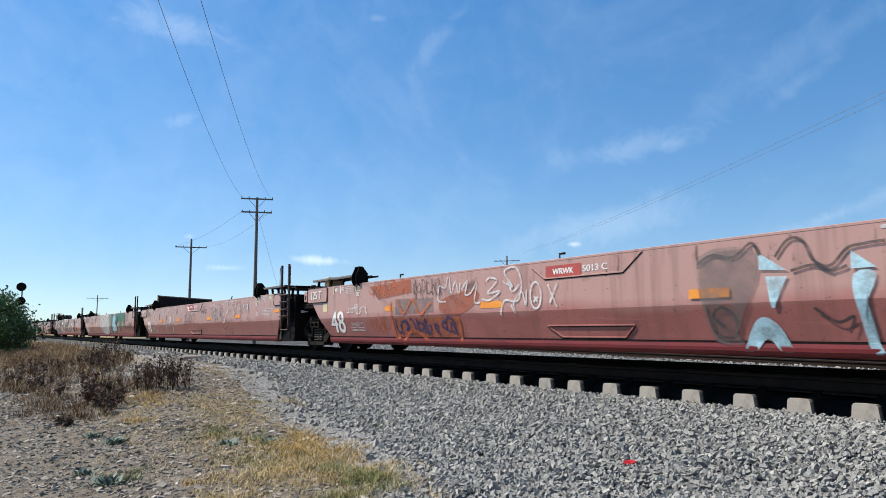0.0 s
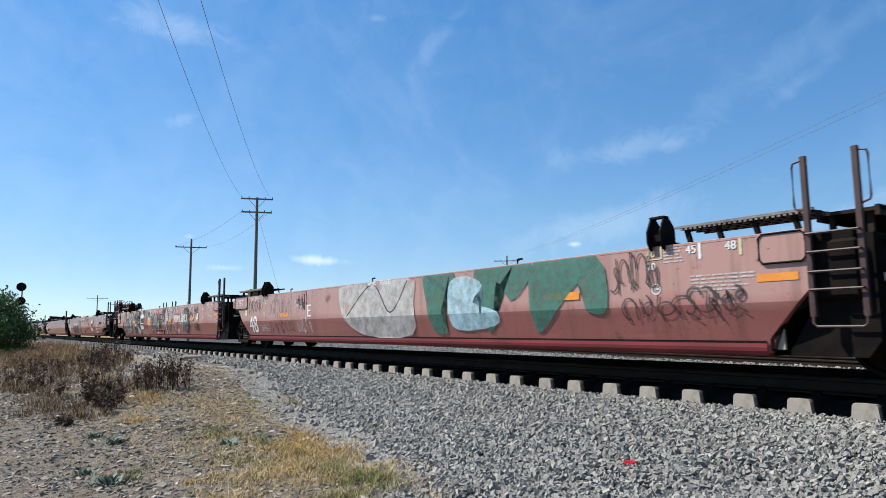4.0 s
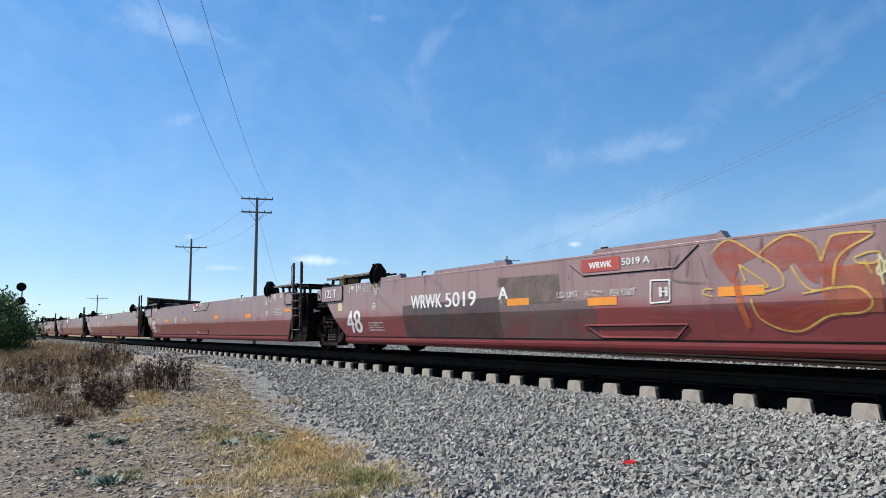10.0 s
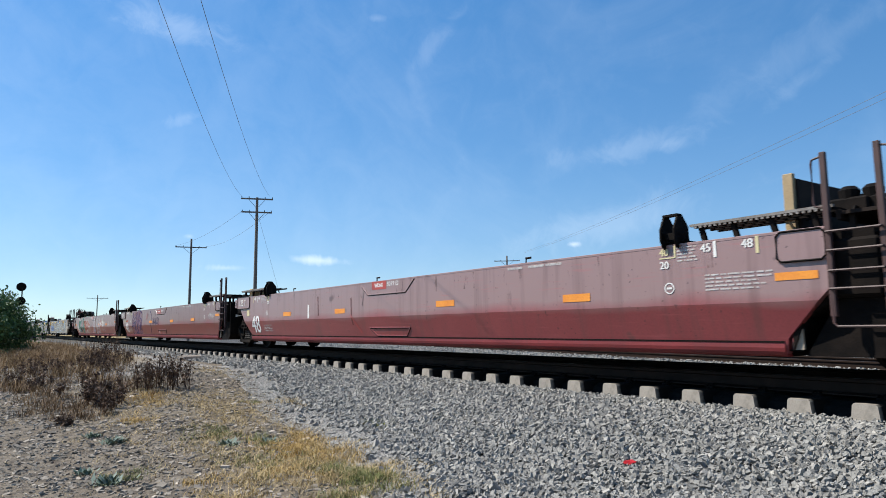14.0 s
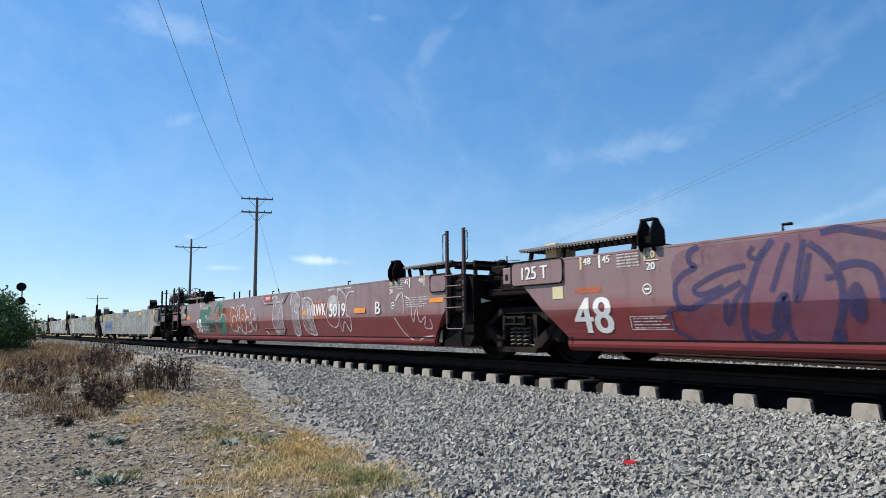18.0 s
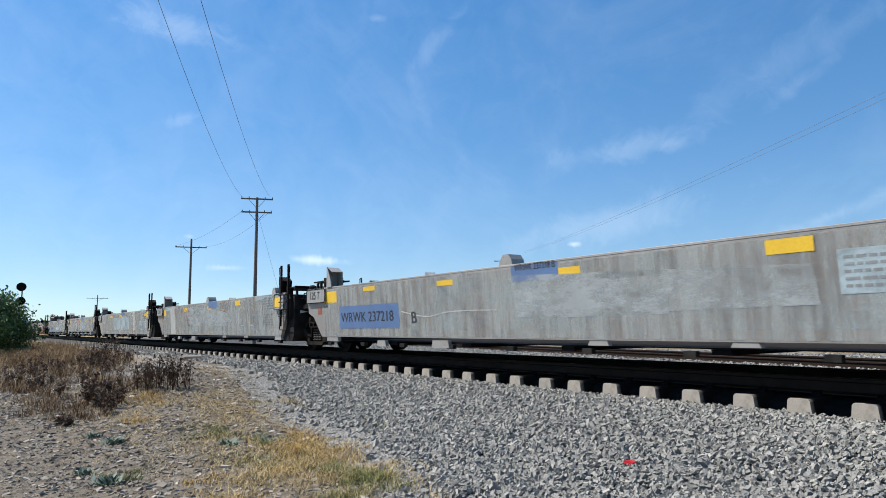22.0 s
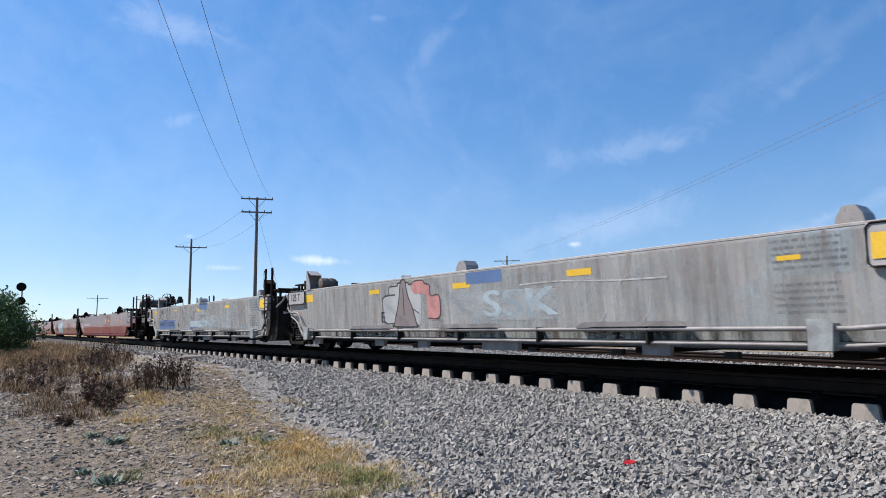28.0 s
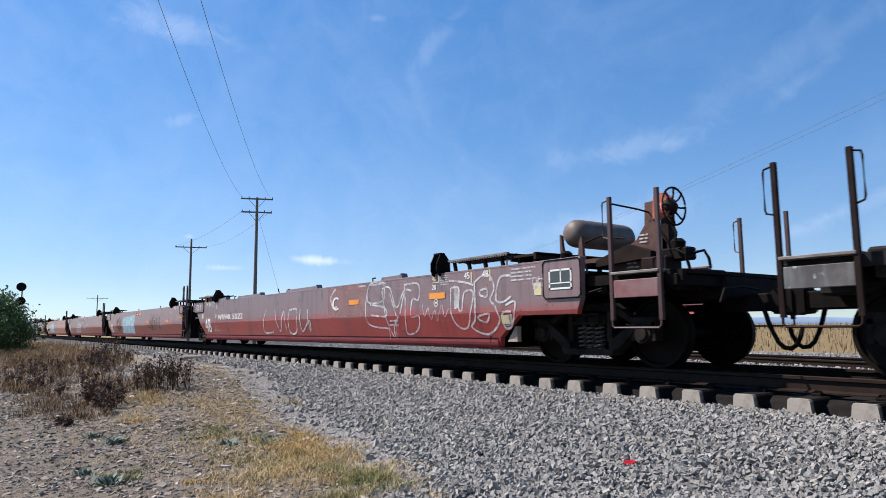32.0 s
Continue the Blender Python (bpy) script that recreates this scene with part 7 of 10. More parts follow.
    stroke(u, prof, M_BLACKPAINT, .03, [(7.21, 0.75), (7.35, 1.01), (7.58, 1.23), (7.36, 1.39)])
    stroke(u, prof, M_BLACKPAINT, .06, [(7.58, 1.26), (7.55, 0.91), (7.6, 0.51), (7.77, 0.48), (7.7, 0.79), (7.84, 1.19)])
    stroke(u, prof, M_BLACKPAINT, .06, [(7.99, 0.84), (7.98, 1.07), (8.09, 1.26), (8.2, 1.05), (8.22, 0.45)])
    stroke(u, prof, M_BLACKPAINT, .055, [(8.44, 1.04), (8.35, 0.72), (8.49, 0.51), (8.61, 0.82), (8.67, 1.22), (8.76, 0.82), (8.88, 0.51), (8.93, 0.76), (8.88, 1.18), (9.05, 1.17), (9.14, 0.81), (9.25, 0.46)])
    stroke(u, prof, M_BLACKPAINT, .055, [(9.15, 1.16), (9.21, 1.0), (9.47, 1.04), (9.55, 1.43)])
    stroke(u, prof, M_BLACKPAINT, .055, [(9.63, 1.18), (9.59, 0.99), (9.74, 0.93), (9.84, 1.07), (9.67, 1.27), (9.97, 1.44)])
    stroke(u, prof, M_BLACKPAINT, .06, [(10.05, 1.34), (9.93, 1.11), (10.0, 0.83), (10.03, 0.41)])
    stroke(u, prof, M_BLACKPAINT, .07, [(10.25, 1.43), (10.45, 1.26), (10.54, 0.98), (10.46, 0.88), (10.3, 0.88), (10.22, 0.46)])
    stroke(u, prof, M_BLACKPAINT, .045, [(10.46, 0.88), (10.59, 0.63), (10.71, 0.46), (10.86, 0.63), (11.11, 0.91), (11.13, 1.24)])
    stroke(u, prof, M_SPRAYWHITE, .045, [(10.51, 1.3), (10.72, 1.45), (11.11, 1.31)])
    stroke(u, prof, M_BLACKPAINT, .04, [(11.15, 1.24), (11.5, 1.43), (11.71, 1.45), (11.57, 1.2)])
    stroke(u, prof, M_BLACKPAINT, .04, [(11.18, 1.03), (11.39, 0.7), (11.58, 0.44), (11.71, 0.65), (11.99, 0.94)])
    stroke(u, prof, M_SPRAYWHITE, .05, [(11.69, 1.47), (12.07, 1.23)])
    tag_scrawl(u, prof, M_SPRAYWHITE, .02, 11.89, 12.20, 0.43, 0.61, 4, 51)
    patch(u, prof, M_WHITE, 5.30, 5.92, 0.60, 1.28)
    patch(u, prof, M_BLACKPAINT, 5.32, 5.92, 0.88, 1.10)
    patch(u, prof, M_BLACKPAINT, 5.31, 5.91, 0.77, 0.85)
    fill(u, prof, M_PRIMER, [(5.97, 1.14), (6.7, 1.16), (6.7, 0.68), (5.98, 0.68)])
    reflector(u, prof, 6.88, 7.39, 0.93)
    reflector(u, prof, 3.53, 4.07, 0.96)
    number_panel(u, prof, 8.38, 8.89, 1.34, NUMBERS[3], "A")
    upper_pocket(u, prof, 8.23, 9.67, body)
    lower_pocket(u, prof, 8.26, 9.72, body)
    tag_scrawl(u, prof, M_SPRAYWHITE, .016, 5.38, 6.48, 0.35, 0.58, 7, 21)
    tag_scrawl(u, prof, M_BLACKPAINT, .02, 6.83, 7.19, 1.10, 1.39, 4, 22)
    disc(u, prof, M_BLACKPAINT, 13.24, 0.92, 0.48, 0.49)
    disc(u, prof, M_GREYPAINT, 13.16, 0.90, 0.37, 0.40)
    disc(u, prof, M_SMOKE, 13.21, 0.92, 0.32, 0.35)
    stroke(u, prof, M_PATCH, .05, [(12.48, 0.68), (12.54, 1.11), (12.76, 1.31), (12.84, 1.17), (12.68, 0.6), (12.51, 0.59)])
    stroke(u, prof, M_PATCH, .06, [(13.7, 1.17), (13.86, 1.35), (14.11, 1.41), (14.29, 1.19), (14.21, 0.92)])
    stroke(u, prof, M_BLACKPAINT, .05, [(13.77, 1.1), (13.99, 1.16), (14.13, 1.02)])
    patch(u, prof, M_PRIMER, 11.39, 12.42, 0.82, 1.19)
    words_between("WRWK", 11.42, 12.41, 0.85, .30, M_WHITE, u, prof)
    words_between("5013", 12.47, 13.34, 0.85, .30, M_WHITE, u, prof)
    reflector(u, prof, 13.74, 14.24, 0.94)
    words("lettering", "A", 14.57, 0.86, .3, M_WHITE, u, prof, 1.1, lift(u) + 0.001, 0.02)
    tag_scrawl(u, prof, M_BLACKPAINT, .028, 14.31, 14.72, 1.10, 1.43, 3, 23)
    tag_scrawl(u, prof, M_BLACKPAINT, .035, 14.27, 14.94, 0.49, 0.80, 6, 24)
    tag_scrawl(u, prof, M_BLACKPAINT, .018, 13.67, 13.81, 0.62, 0.79, 2, 25)
    reflector(u, prof, 10.62, 11.12, 0.94)


def marks_4(u, prof, body):
    fill(u, prof, M_SOOT, [(3.84, 0.96), (6.62, 1.02), (6.61, 0.24), (3.85, 0.29)])
    fill(u, prof, M_SMOKE, [(6.62, 0.91), (8.5, 0.9), (8.51, 0.26), (6.61, 0.25)])
    fill(u, prof, M_OLIVE, [(6.6, 1.3), (7.88, 1.28), (7.93, 0.88), (6.71, 0.88)])
    words_between("WRWK", 4.13, 5.11, 0.90, .25, M_WHITE, u, prof)
    words_between("5019", 5.18, 6.05, 0.90, .25, M_WHITE, u, prof)
    words("lettering", "A", 6.60, 0.97, .2, M_WHITE, u, prof, 1.1, lift(u) + 0.001, 0.02)
    reflector(u, prof, 6.80, 7.28, 0.92)
    reflector(u, prof, 8.40, 8.88, 0.87)
    reflector(u, prof, 10.26, 10.78, 0.91)
    number_panel(u, prof, 8.31, 8.95, 1.34, NUMBERS[4], "A")
    upper_pocket(u, prof, 8.34, 9.75, body)
    lower_pocket(u, prof, 8.29, 9.83, body)
    fill(u, prof, M_PRIMER, [(11.35, 1.08), (11.88, 1.11), (11.84, 0.66), (11.33, 0.65)])
    fill(u, prof, M_THINRED, [(10.22, 1.30), (10.43, 1.46), (10.72, 1.28), (10.53, 1.18), (10.45, 1.00), (10.36, 1.07)])
    fill(u, prof, M_THINRED, [(10.72, 1.28), (10.91, 1.40), (11.08, 1.44), (11.29, 1.31), (11.35, 1.14), (11.31, 0.95), (11.19, 1.01), (11.09, 1.16), (10.97, 1.08), (10.79, 1.21)])
    fill(u, prof, M_THINRED, [(11.35, 1.14), (11.45, 1.37), (11.83, 1.37), (11.58, 1.20), (11.47, 0.94), (11.36, 0.95)])
    fill(u, prof, M_THINRED, [(10.66, 0.78), (11.02, 0.72), (11.24, 0.75), (11.54, 0.74), (11.76, 0.77), (11.67, 0.66), (11.32, 0.63), (11.09, 0.49), (10.87, 0.52), (10.69, 0.64)])
    stroke(u, prof, M_RUSTORANGE, .075, [(10.47, 1.06), (10.52, 0.70), (10.56, 0.52)])
    stroke(u, prof, M_SPRAYYELLOW, .02, [(10.20, 1.33), (10.42, 1.46), (10.75, 1.25), (10.92, 1.12), (10.98, 1.00), (10.94, 0.92), (10.69, 0.87)])
    stroke(u, prof, M_SPRAYYELLOW, .02, [(10.75, 1.28), (10.88, 1.38), (11.08, 1.44), (11.29, 1.32), (11.35, 1.15)])
    stroke(u, prof, M_SPRAYYELLOW, .02, [(11.35, 1.15), (11.42, 1.32), (11.50, 1.39), (11.81, 1.37), (11.59, 1.25), (11.48, 1.13), (11.44, 0.92)])
    stroke(u, prof, M_SPRAYYELLOW, .02, [(10.52, 1.19), (10.58, 1.01)])
    stroke(u, prof, M_SPRAYYELLOW, .02, [(10.53, 1.18), (10.82, 0.95), (10.70, 0.95)])
    stroke(u, prof, M_SPRAYYELLOW, .02, [(11.06, 1.13), (11.22, 0.89), (11.46, 0.90)])
    stroke(u, prof, M_SPRAYYELLOW, .02, [(10.20, 0.86), (10.08, 0.90), (10.12, 0.95), (10.20, 0.94)])
    stroke(u, prof, M_SPRAYYELLOW, .02, [(10.63, 0.82), (10.68, 0.63), (10.87, 0.51), (11.09, 0.49), (11.37, 0.63), (11.67, 0.66), (11.76, 0.76), (11.66, 0.88), (11.46, 0.89), (11.15, 0.85)])
    stroke(u, prof, M_SPRAYYELLOW, .02, [(11.64, 1.16), (11.77, 1.20), (11.86, 1.18), (11.81, 1.10), (11.67, 1.11), (11.64, 1.16)])
    stroke(u, prof, M_SPRAYYELLOW, .02, [(11.72, 1.13), (11.78, 1.00)])
    stroke(u, prof, M_OLIVE, .02, [(9.79, 1.37), (9.68, 1.11), (9.88, 1.04), (10.12, 1.02)])
    stroke(u, prof, M_OLIVE, .02, [(9.91, 1.29), (9.88, 1.10)])
    stroke(u, prof, M_OLIVE, .02, [(10.07, 1.31), (10.13, 1.08)])
    stroke(u, prof, M_WHITE, .018, [(9.40, 1.09), (9.38, 0.82)])
    stroke(u, prof, M_WHITE, .018, [(9.38, 0.82), (9.65, 0.83)])
    stroke(u, prof, M_WHITE, .018, [(9.65, 0.83), (9.66, 1.08)])
    stroke(u, prof, M_WHITE, .018, [(9.66, 1.08), (9.40, 1.09)])
    words("lettering", "H", 9.50, 0.89, .12, M_WHITE, u, prof, 1.0, lift(u) + 0.001, 0.02)
    words_between("LD LMT", 7.83, 8.25, 0.94, .09, M_PRINT, u, prof)
    words_between("PER UNIT", 8.77, 9.18, 0.93, .09, M_PRINT, u, prof)
    print_block(u, prof, M_PRINT, 8.36, 8.68, 0.94, 1.02)
    fill(u, prof, M_PRIMER, [(13.4, 1.2), (13.79, 1.2), (13.78, 0.65), (13.36, 0.63)])
    tag_scrawl(u, prof, M_CREAM, .018, 11.78, 12.14, 0.88, 1.20, 3, 26)
    patch(u, prof, M_WHITE, 12.77, 13.34, 0.55, 1.20)
    patch(u, prof, M_BLACKPAINT, 12.78, 13.34, 0.81, 1.02)
    patch(u, prof, M_BLACKPAINT, 12.76, 13.33, 0.71, 0.79)
    disc(u, prof, M_SIGNRED, 13.64, 1.25, 0.07, 0.10)
    patch(u, prof, M_ORANGE, 16.63, 17.06, 0.66, 0.85)
    words_between("L 302-4", 16.96, 17.32, 0.91, .11, M_WHITE, u, prof)
    words_between("EMPTY LOAD", 17.09, 17.62, 0.80, .06, M_WHITE, u, prof, 0.006)
    print_block(u, prof, M_WHITE, 17.09, 17.70, 0.69, 0.75)
    bm = bmesh.new()
    tube(bm, [(16.42, -1.52, 1.02), (16.42, -1.575, 1.02), (16.66, -1.575, 1.02), (16.66, -1.52, 1.02)], 0.016, 6)
    part("grab_iron", bm, M_STEEL, u, "dark grab iron")
    for x in (16.30, 16.74):
        bm = bmesh.new()
        box(bm, x, x + 0.05, -1.56, -1.515, 0.95, 1.07, 0.006)
        part("lug", bm, M_STEEL, u)
    print_block(u, prof, M_WHITE, 17.03, 17.37, 1.17, 1.39)
    patch(u, prof, M_GREYPAINT, 15.59, 16.04, 0.86, 0.99)
    patch(u, prof, M_WHITE, 14.76, 15.03, 0.61, 0.73)
    print_block(u, prof, M_WHITE, 15.24, 15.53, 0.60, 0.72)
    print_block(u, prof, M_WHITE, 15.77, 16.53, 0.63, 0.72)
    print_block(u, prof, M_WHITE, 14.79, 15.70, 0.42, 0.54)
    print_block(u, prof, M_WHITE, 16.10, 16.60, 0.47, 0.51)
    reflector(u, prof, 13.88, 14.36, 0.94)
    lower_pocket(u, prof, 14.50, 16.02, body)
    patch(u, prof, M_PRIMER, 16.64, 16.84, 1.26, 1.45)


def marks_5(u, prof, body):
    patch(u, prof, M_RUSTORANGE, 1.60, 2.06, 0.985, 1.06)
    upper_pocket(u, prof, 8.16, 9.72, body)
    lower_pocket(u, prof, 8.30, 9.81, body)
    reflector(u, prof, 3.93, 4.42, 0.93)
    words("lettering", "E", 5.58, 0.84, .22, M_WHITE, u, prof, 1.1, lift(u) + 0.001, 0.02)
    reflector(u, prof, 6.80, 7.09, 0.93)
    tag_scrawl(u, prof, M_PATCH, .025, 6.47, 6.73, 0.85, 1.02, 1, 28)
    reflector(u, prof, 10.58, 11.05, 0.96)
    reflector(u, prof, 13.61, 14.12, 0.94)
    number_panel(u, prof, 8.31, 8.76, 1.42, NUMBERS[5], "E")
    disc(u, prof, M_PRIMER, 14.62, 0.84, 0.07, 0.06)


def marks_6(u, prof, body):
    reflector(u, prof, 6.86, 7.34, 0.93)
    reflector(u, prof, 3.92, 4.40, 0.93)
    upper_pocket(u, prof, 8.36, 9.78, body)
    lower_pocket(u, prof, 8.34, 9.86, body)
    patch(u, prof, M_WHITE, 5.42, 5.50, 0.80, 1.12)
    stroke(u, prof, M_SPOTRED, .05, [(5.98, 1.30), (6.02, 0.85)])
    stroke(u, prof, M_SPOTRED, .05, [(7.62, 1.20), (7.66, 0.62)])
    reflector(u, prof, 10.77, 11.30, 0.96)
    reflector(u, prof, 13.79, 14.28, 0.93)
    number_panel(u, prof, 8.52, 9.08, 1.40, NUMBERS[6], "D")
    stroke(u, prof, M_DARKRED, .03, [(8.19, 1.33), (8.11, 1.02)])
    stroke(u, prof, M_DARKRED, .04, [(7.98, 0.45), (7.61, 0.84)])


def marks_7(u, prof, body):
    patch(u, prof, M_RUSTORANGE, 1.60, 2.06, 0.985, 1.06)
    reflector(u, prof, 7.01, 7.49, 0.92)
    number_panel(u, prof, 8.42, 8.97, 1.33, NUMBERS[7], "D")
    upper_pocket(u, prof, 8.32, 9.72, body)
    lower_pocket(u, prof, 8.32, 9.83, body)
    fill(u, prof, M_MAUVEHAZE, [(3.20, 1.39), (4.18, 1.43), (5.35, 1.41), (5.21, 0.28), (4.38, 0.30), (3.43, 0.29), (3.16, 0.82)])
    stroke(u, prof, M_VIOLET, 0.070, [(3.48, 1.43), (3.36, 1.37), (3.36, 1.26), (3.42, 1.20), (3.27, 1.13), (3.16, 1.01), (3.18, 0.81), (3.32, 0.74), (3.54, 0.82), (3.78, 0.92), (3.96, 1.00)])
    stroke(u, prof, M_VIOLET, 0.060, [(4.02, 1.17), (3.76, 1.13), (3.47, 1.01), (3.40, 0.94), (3.50, 0.89), (3.75, 0.97)])
    stroke(u, prof, M_VIOLET, 0.060, [(3.79, 0.83), (3.74, 0.64), (3.77, 0.57), (3.83, 0.69), (3.89, 0.82), (4.01, 0.96)])
    stroke(u, prof, M_VIOLET, 0.070, [(4.32, 1.41), (4.17, 1.22), (4.04, 0.92), (3.95, 0.65), (3.94, 0.44), (4.01, 0.34)])
    stroke(u, prof, M_VIOLET, 0.060, [(4.48, 1.36), (4.39, 1.17), (4.28, 0.88)])
    stroke(u, prof, M_VIOLET, 0.080, [(3.99, 0.49), (4.10, 0.42), (4.22, 0.43), (4.32, 0.51), (4.40, 0.67), (4.41, 0.84), (4.33, 0.74), (4.25, 0.51)])
    stroke(u, prof, M_VIOLET, 0.060, [(4.63, 1.38), (4.59, 1.22), (4.54, 0.99), (4.51, 0.80), (4.56, 0.83), (4.62, 1.02), (4.67, 1.24)])
    stroke(u, prof, M_VIOLET, 0.070, [(4.67, 1.34), (4.82, 1.20), (4.93, 1.00), (4.94, 0.75), (4.86, 0.51), (4.77, 0.32)])
    stroke(u, prof, M_VIOLET, 0.060, [(4.39, 0.67), (4.41, 0.44), (4.47, 0.35)])
    stroke(u, prof, M_VIOLET, 0.070, [(4.79, 1.42), (4.95, 1.45), (5.12, 1.40), (5.25, 1.36), (5.34, 1.32)])
    stroke(u, prof, M_VIOLET, 0.070, [(4.93, 1.09), (5.10, 1.11), (5.23, 1.04), (5.28, 0.89), (5.29, 0.74)])
    stroke(u, prof, M_VIOLET, 0.060, [(4.80, 0.99), (4.93, 1.00)])
    stroke(u, prof, M_VIOLET, 0.090, [(4.86, 0.51), (4.88, 0.32), (4.93, 0.28)])
    stroke(u, prof, M_VIOLET, 0.050, [(3.00, 0.67), (3.11, 0.74), (3.36, 0.74)])
    stroke(u, prof, M_VIOLET, 0.050, [(3.05, 0.70), (3.09, 0.51), (3.21, 0.44), (3.43, 0.29)])
    stroke(u, prof, M_VIOLET, 0.050, [(4.11, 1.37), (4.06, 1.27), (4.15, 1.24), (4.21, 1.32)])
    disc(u, prof, M_VIOLET, 5.06, 0.75, 0.08, 0.19)
    stroke(u, prof, M_VIOLET, .07, [(7.05, 1.40), (7.30, 1.15), (7.22, 0.70), (7.05, 0.40)])
    tag_scrawl(u, prof, M_VIOLET, .03, 7.59, 8.74, 0.75, 1.10, 7, 30)
    disc(u, prof, M_SIGNRED, 6.42, 1.17, 0.06, 0.18)
    reflector(u, prof, 6.92, 7.41, 0.92)
    reflector(u, prof, 10.65, 11.15, 0.91)
    reflector(u, prof, 13.67, 14.16, 0.92)


def marks_8(u, prof, body):
    fill(u, prof, M_PRIMER, [(4.09, 1.22), (5.43, 1.22), (6.28, 1.22), (6.72, 1.04), (7.23, 0.99), (7.21, 0.86), (6.75, 0.84), (6.38, 0.62), (5.37, 0.62), (4.58, 0.65), (4.04, 0.82)])
    fill(u, prof, M_TEAL, [(1.95, 1.04), (2.07, 1.25), (2.47, 1.24), (2.75, 1.27), (3.02, 1.34), (3.27, 1.3), (3.28, 1.13), (3.09, 0.99), (2.87, 0.94), (2.73, 0.8), (2.77, 0.57), (2.72, 0.45), (2.54, 0.42), (2.4, 0.57), (2.36, 0.69), (2.11, 0.66), (1.96, 0.82)])
    fill(u, prof, M_TEAL, [(3.63, 1.11), (3.83, 1.34), (4.14, 1.46), (4.42, 1.43), (4.49, 1.21), (4.43, 1.01), (4.32, 0.94), (4.22, 0.89), (4.15, 1.0), (4.26, 1.1), (4.23, 1.26), (4.06, 1.3), (3.83, 1.23), (3.75, 1.07)])
    fill(u, prof, M_TEAL, [(3.81, 0.72), (3.81, 0.8), (4.32, 0.86), (4.53, 1.01), (4.79, 0.97), (4.9, 0.8), (4.83, 0.5), (4.7, 0.38), (4.57, 0.43), (4.09, 0.41), (3.84, 0.48), (4.31, 0.53), (4.52, 0.66), (4.39, 0.76)])
    fill(u, prof, M_TEAL, [(2.82, 0.86), (3.62, 0.86), (3.65, 0.51), (2.86, 0.45)])
    tag_scrawl(u, prof, M_BLACKPAINT, .025, 2.87, 3.65, 0.48, 0.86, 5, 31)
    stroke(u, prof, M_SPRAYWHITE, .02, [(1.96, 0.82), (1.93, 1.04), (2.08, 1.27), (2.47, 1.26), (2.75, 1.29), (3.04, 1.36), (3.29, 1.3), (3.31, 1.13), (3.09, 0.98), (2.89, 0.93)])
    stroke(u, prof, M_SPRAYWHITE, .02, [(2.11, 0.65), (2.38, 0.68), (2.45, 0.51), (2.58, 0.4)])
    stroke(u, prof, M_SPRAYWHITE, .02, [(3.61, 1.1), (3.83, 1.35), (4.14, 1.47), (4.43, 1.42), (4.51, 1.21), (4.45, 1.01), (4.24, 0.88), (4.14, 1.0)])
    stroke(u, prof, M_SPRAYWHITE, .02, [(3.81, 0.8), (4.32, 0.87), (4.55, 1.02), (4.8, 0.98), (4.91, 0.79)])
    stroke(u, prof, M_BLACKPAINT, .02, [(4.91, 0.79), (4.84, 0.5), (4.71, 0.37)])
    stroke(u, prof, M_SPRAYWHITE, .018, [(2.11, 0.57), (3.49, 0.56)])
    stroke(u, prof, M_SPRAYWHITE, .045, [(5.86, 1.1), (5.7, 1.19), (5.4, 1.21), (5.41, 0.87), (5.41, 0.55), (5.9, 0.52), (5.93, 0.85), (5.77, 0.96), (5.58, 0.93), (5.58, 0.71)])
    stroke(u, prof, M_SPRAYWHITE, .04, [(5.86, 1.16), (5.94, 1.25), (6.09, 1.24), (6.2, 1.1), (6.21, 0.93), (6.11, 0.86), (5.98, 1.02), (5.94, 1.18)])
    hoop(u, prof, M_SPRAYWHITE, .03, 6.09, 1.06, 0.07, 0.09)
    stroke(u, prof, M_SPRAYWHITE, .045, [(5.94, 0.44), (6.0, 0.59), (6.13, 0.61), (6.28, 0.5), (6.46, 0.43), (6.64, 0.5), (6.75, 0.82), (6.7, 1.1), (6.51, 1.26), (6.33, 1.24), (6.21, 1.12), (6.25, 0.84), (6.34, 0.5)])
    hoop(u, prof, M_SPRAYWHITE, .03, 6.47, 0.91, 0.06, 0.08)
    stroke(u, prof, M_SPRAYWHITE, .045, [(6.58, 1.17), (6.67, 1.32), (6.68, 1.1), (6.82, 0.97), (6.78, 0.88)])
    stroke(u, prof, M_SPRAYWHITE, .04, [(6.74, 0.8), (6.92, 0.93), (7.02, 0.85)])
    stroke(u, prof, M_SPRAYWHITE, .045, [(6.74, 0.47), (7.03, 0.5), (7.18, 0.56), (7.1, 0.75), (6.99, 0.67)])
    stroke(u, prof, M_SPRAYWHITE, .045, [(7.2, 0.54), (7.11, 0.84), (7.16, 1.07), (7.32, 1.15), (7.48, 1.08), (7.45, 0.94), (7.51, 0.86), (7.61, 0.8), (7.53, 0.61), (7.4, 0.51), (7.28, 0.59), (7.2, 0.74), (7.27, 0.77)])
    stroke(u, prof, M_SPRAYWHITE, .04, [(7.53, 0.86), (7.33, 0.83)])
    disc(u, prof, M_BRIGHT, 7.63, 0.77, 0.07, 0.18)
    tag_scrawl(u, prof, M_BLACKPAINT, .014, 4.64, 4.83, 1.07, 1.25, 2, 52)
    stroke(u, prof, M_SPRAYWHITE, .025, [(15.2, 1.21), (15.07, 1.05), (15.31, 1.21), (15.37, 0.83)])
    stroke(u, prof, M_SPRAYWHITE, .025, [(15.02, 0.75), (15.28, 0.45), (15.64, 0.31), (15.89, 0.38), (16.22, 0.41)])
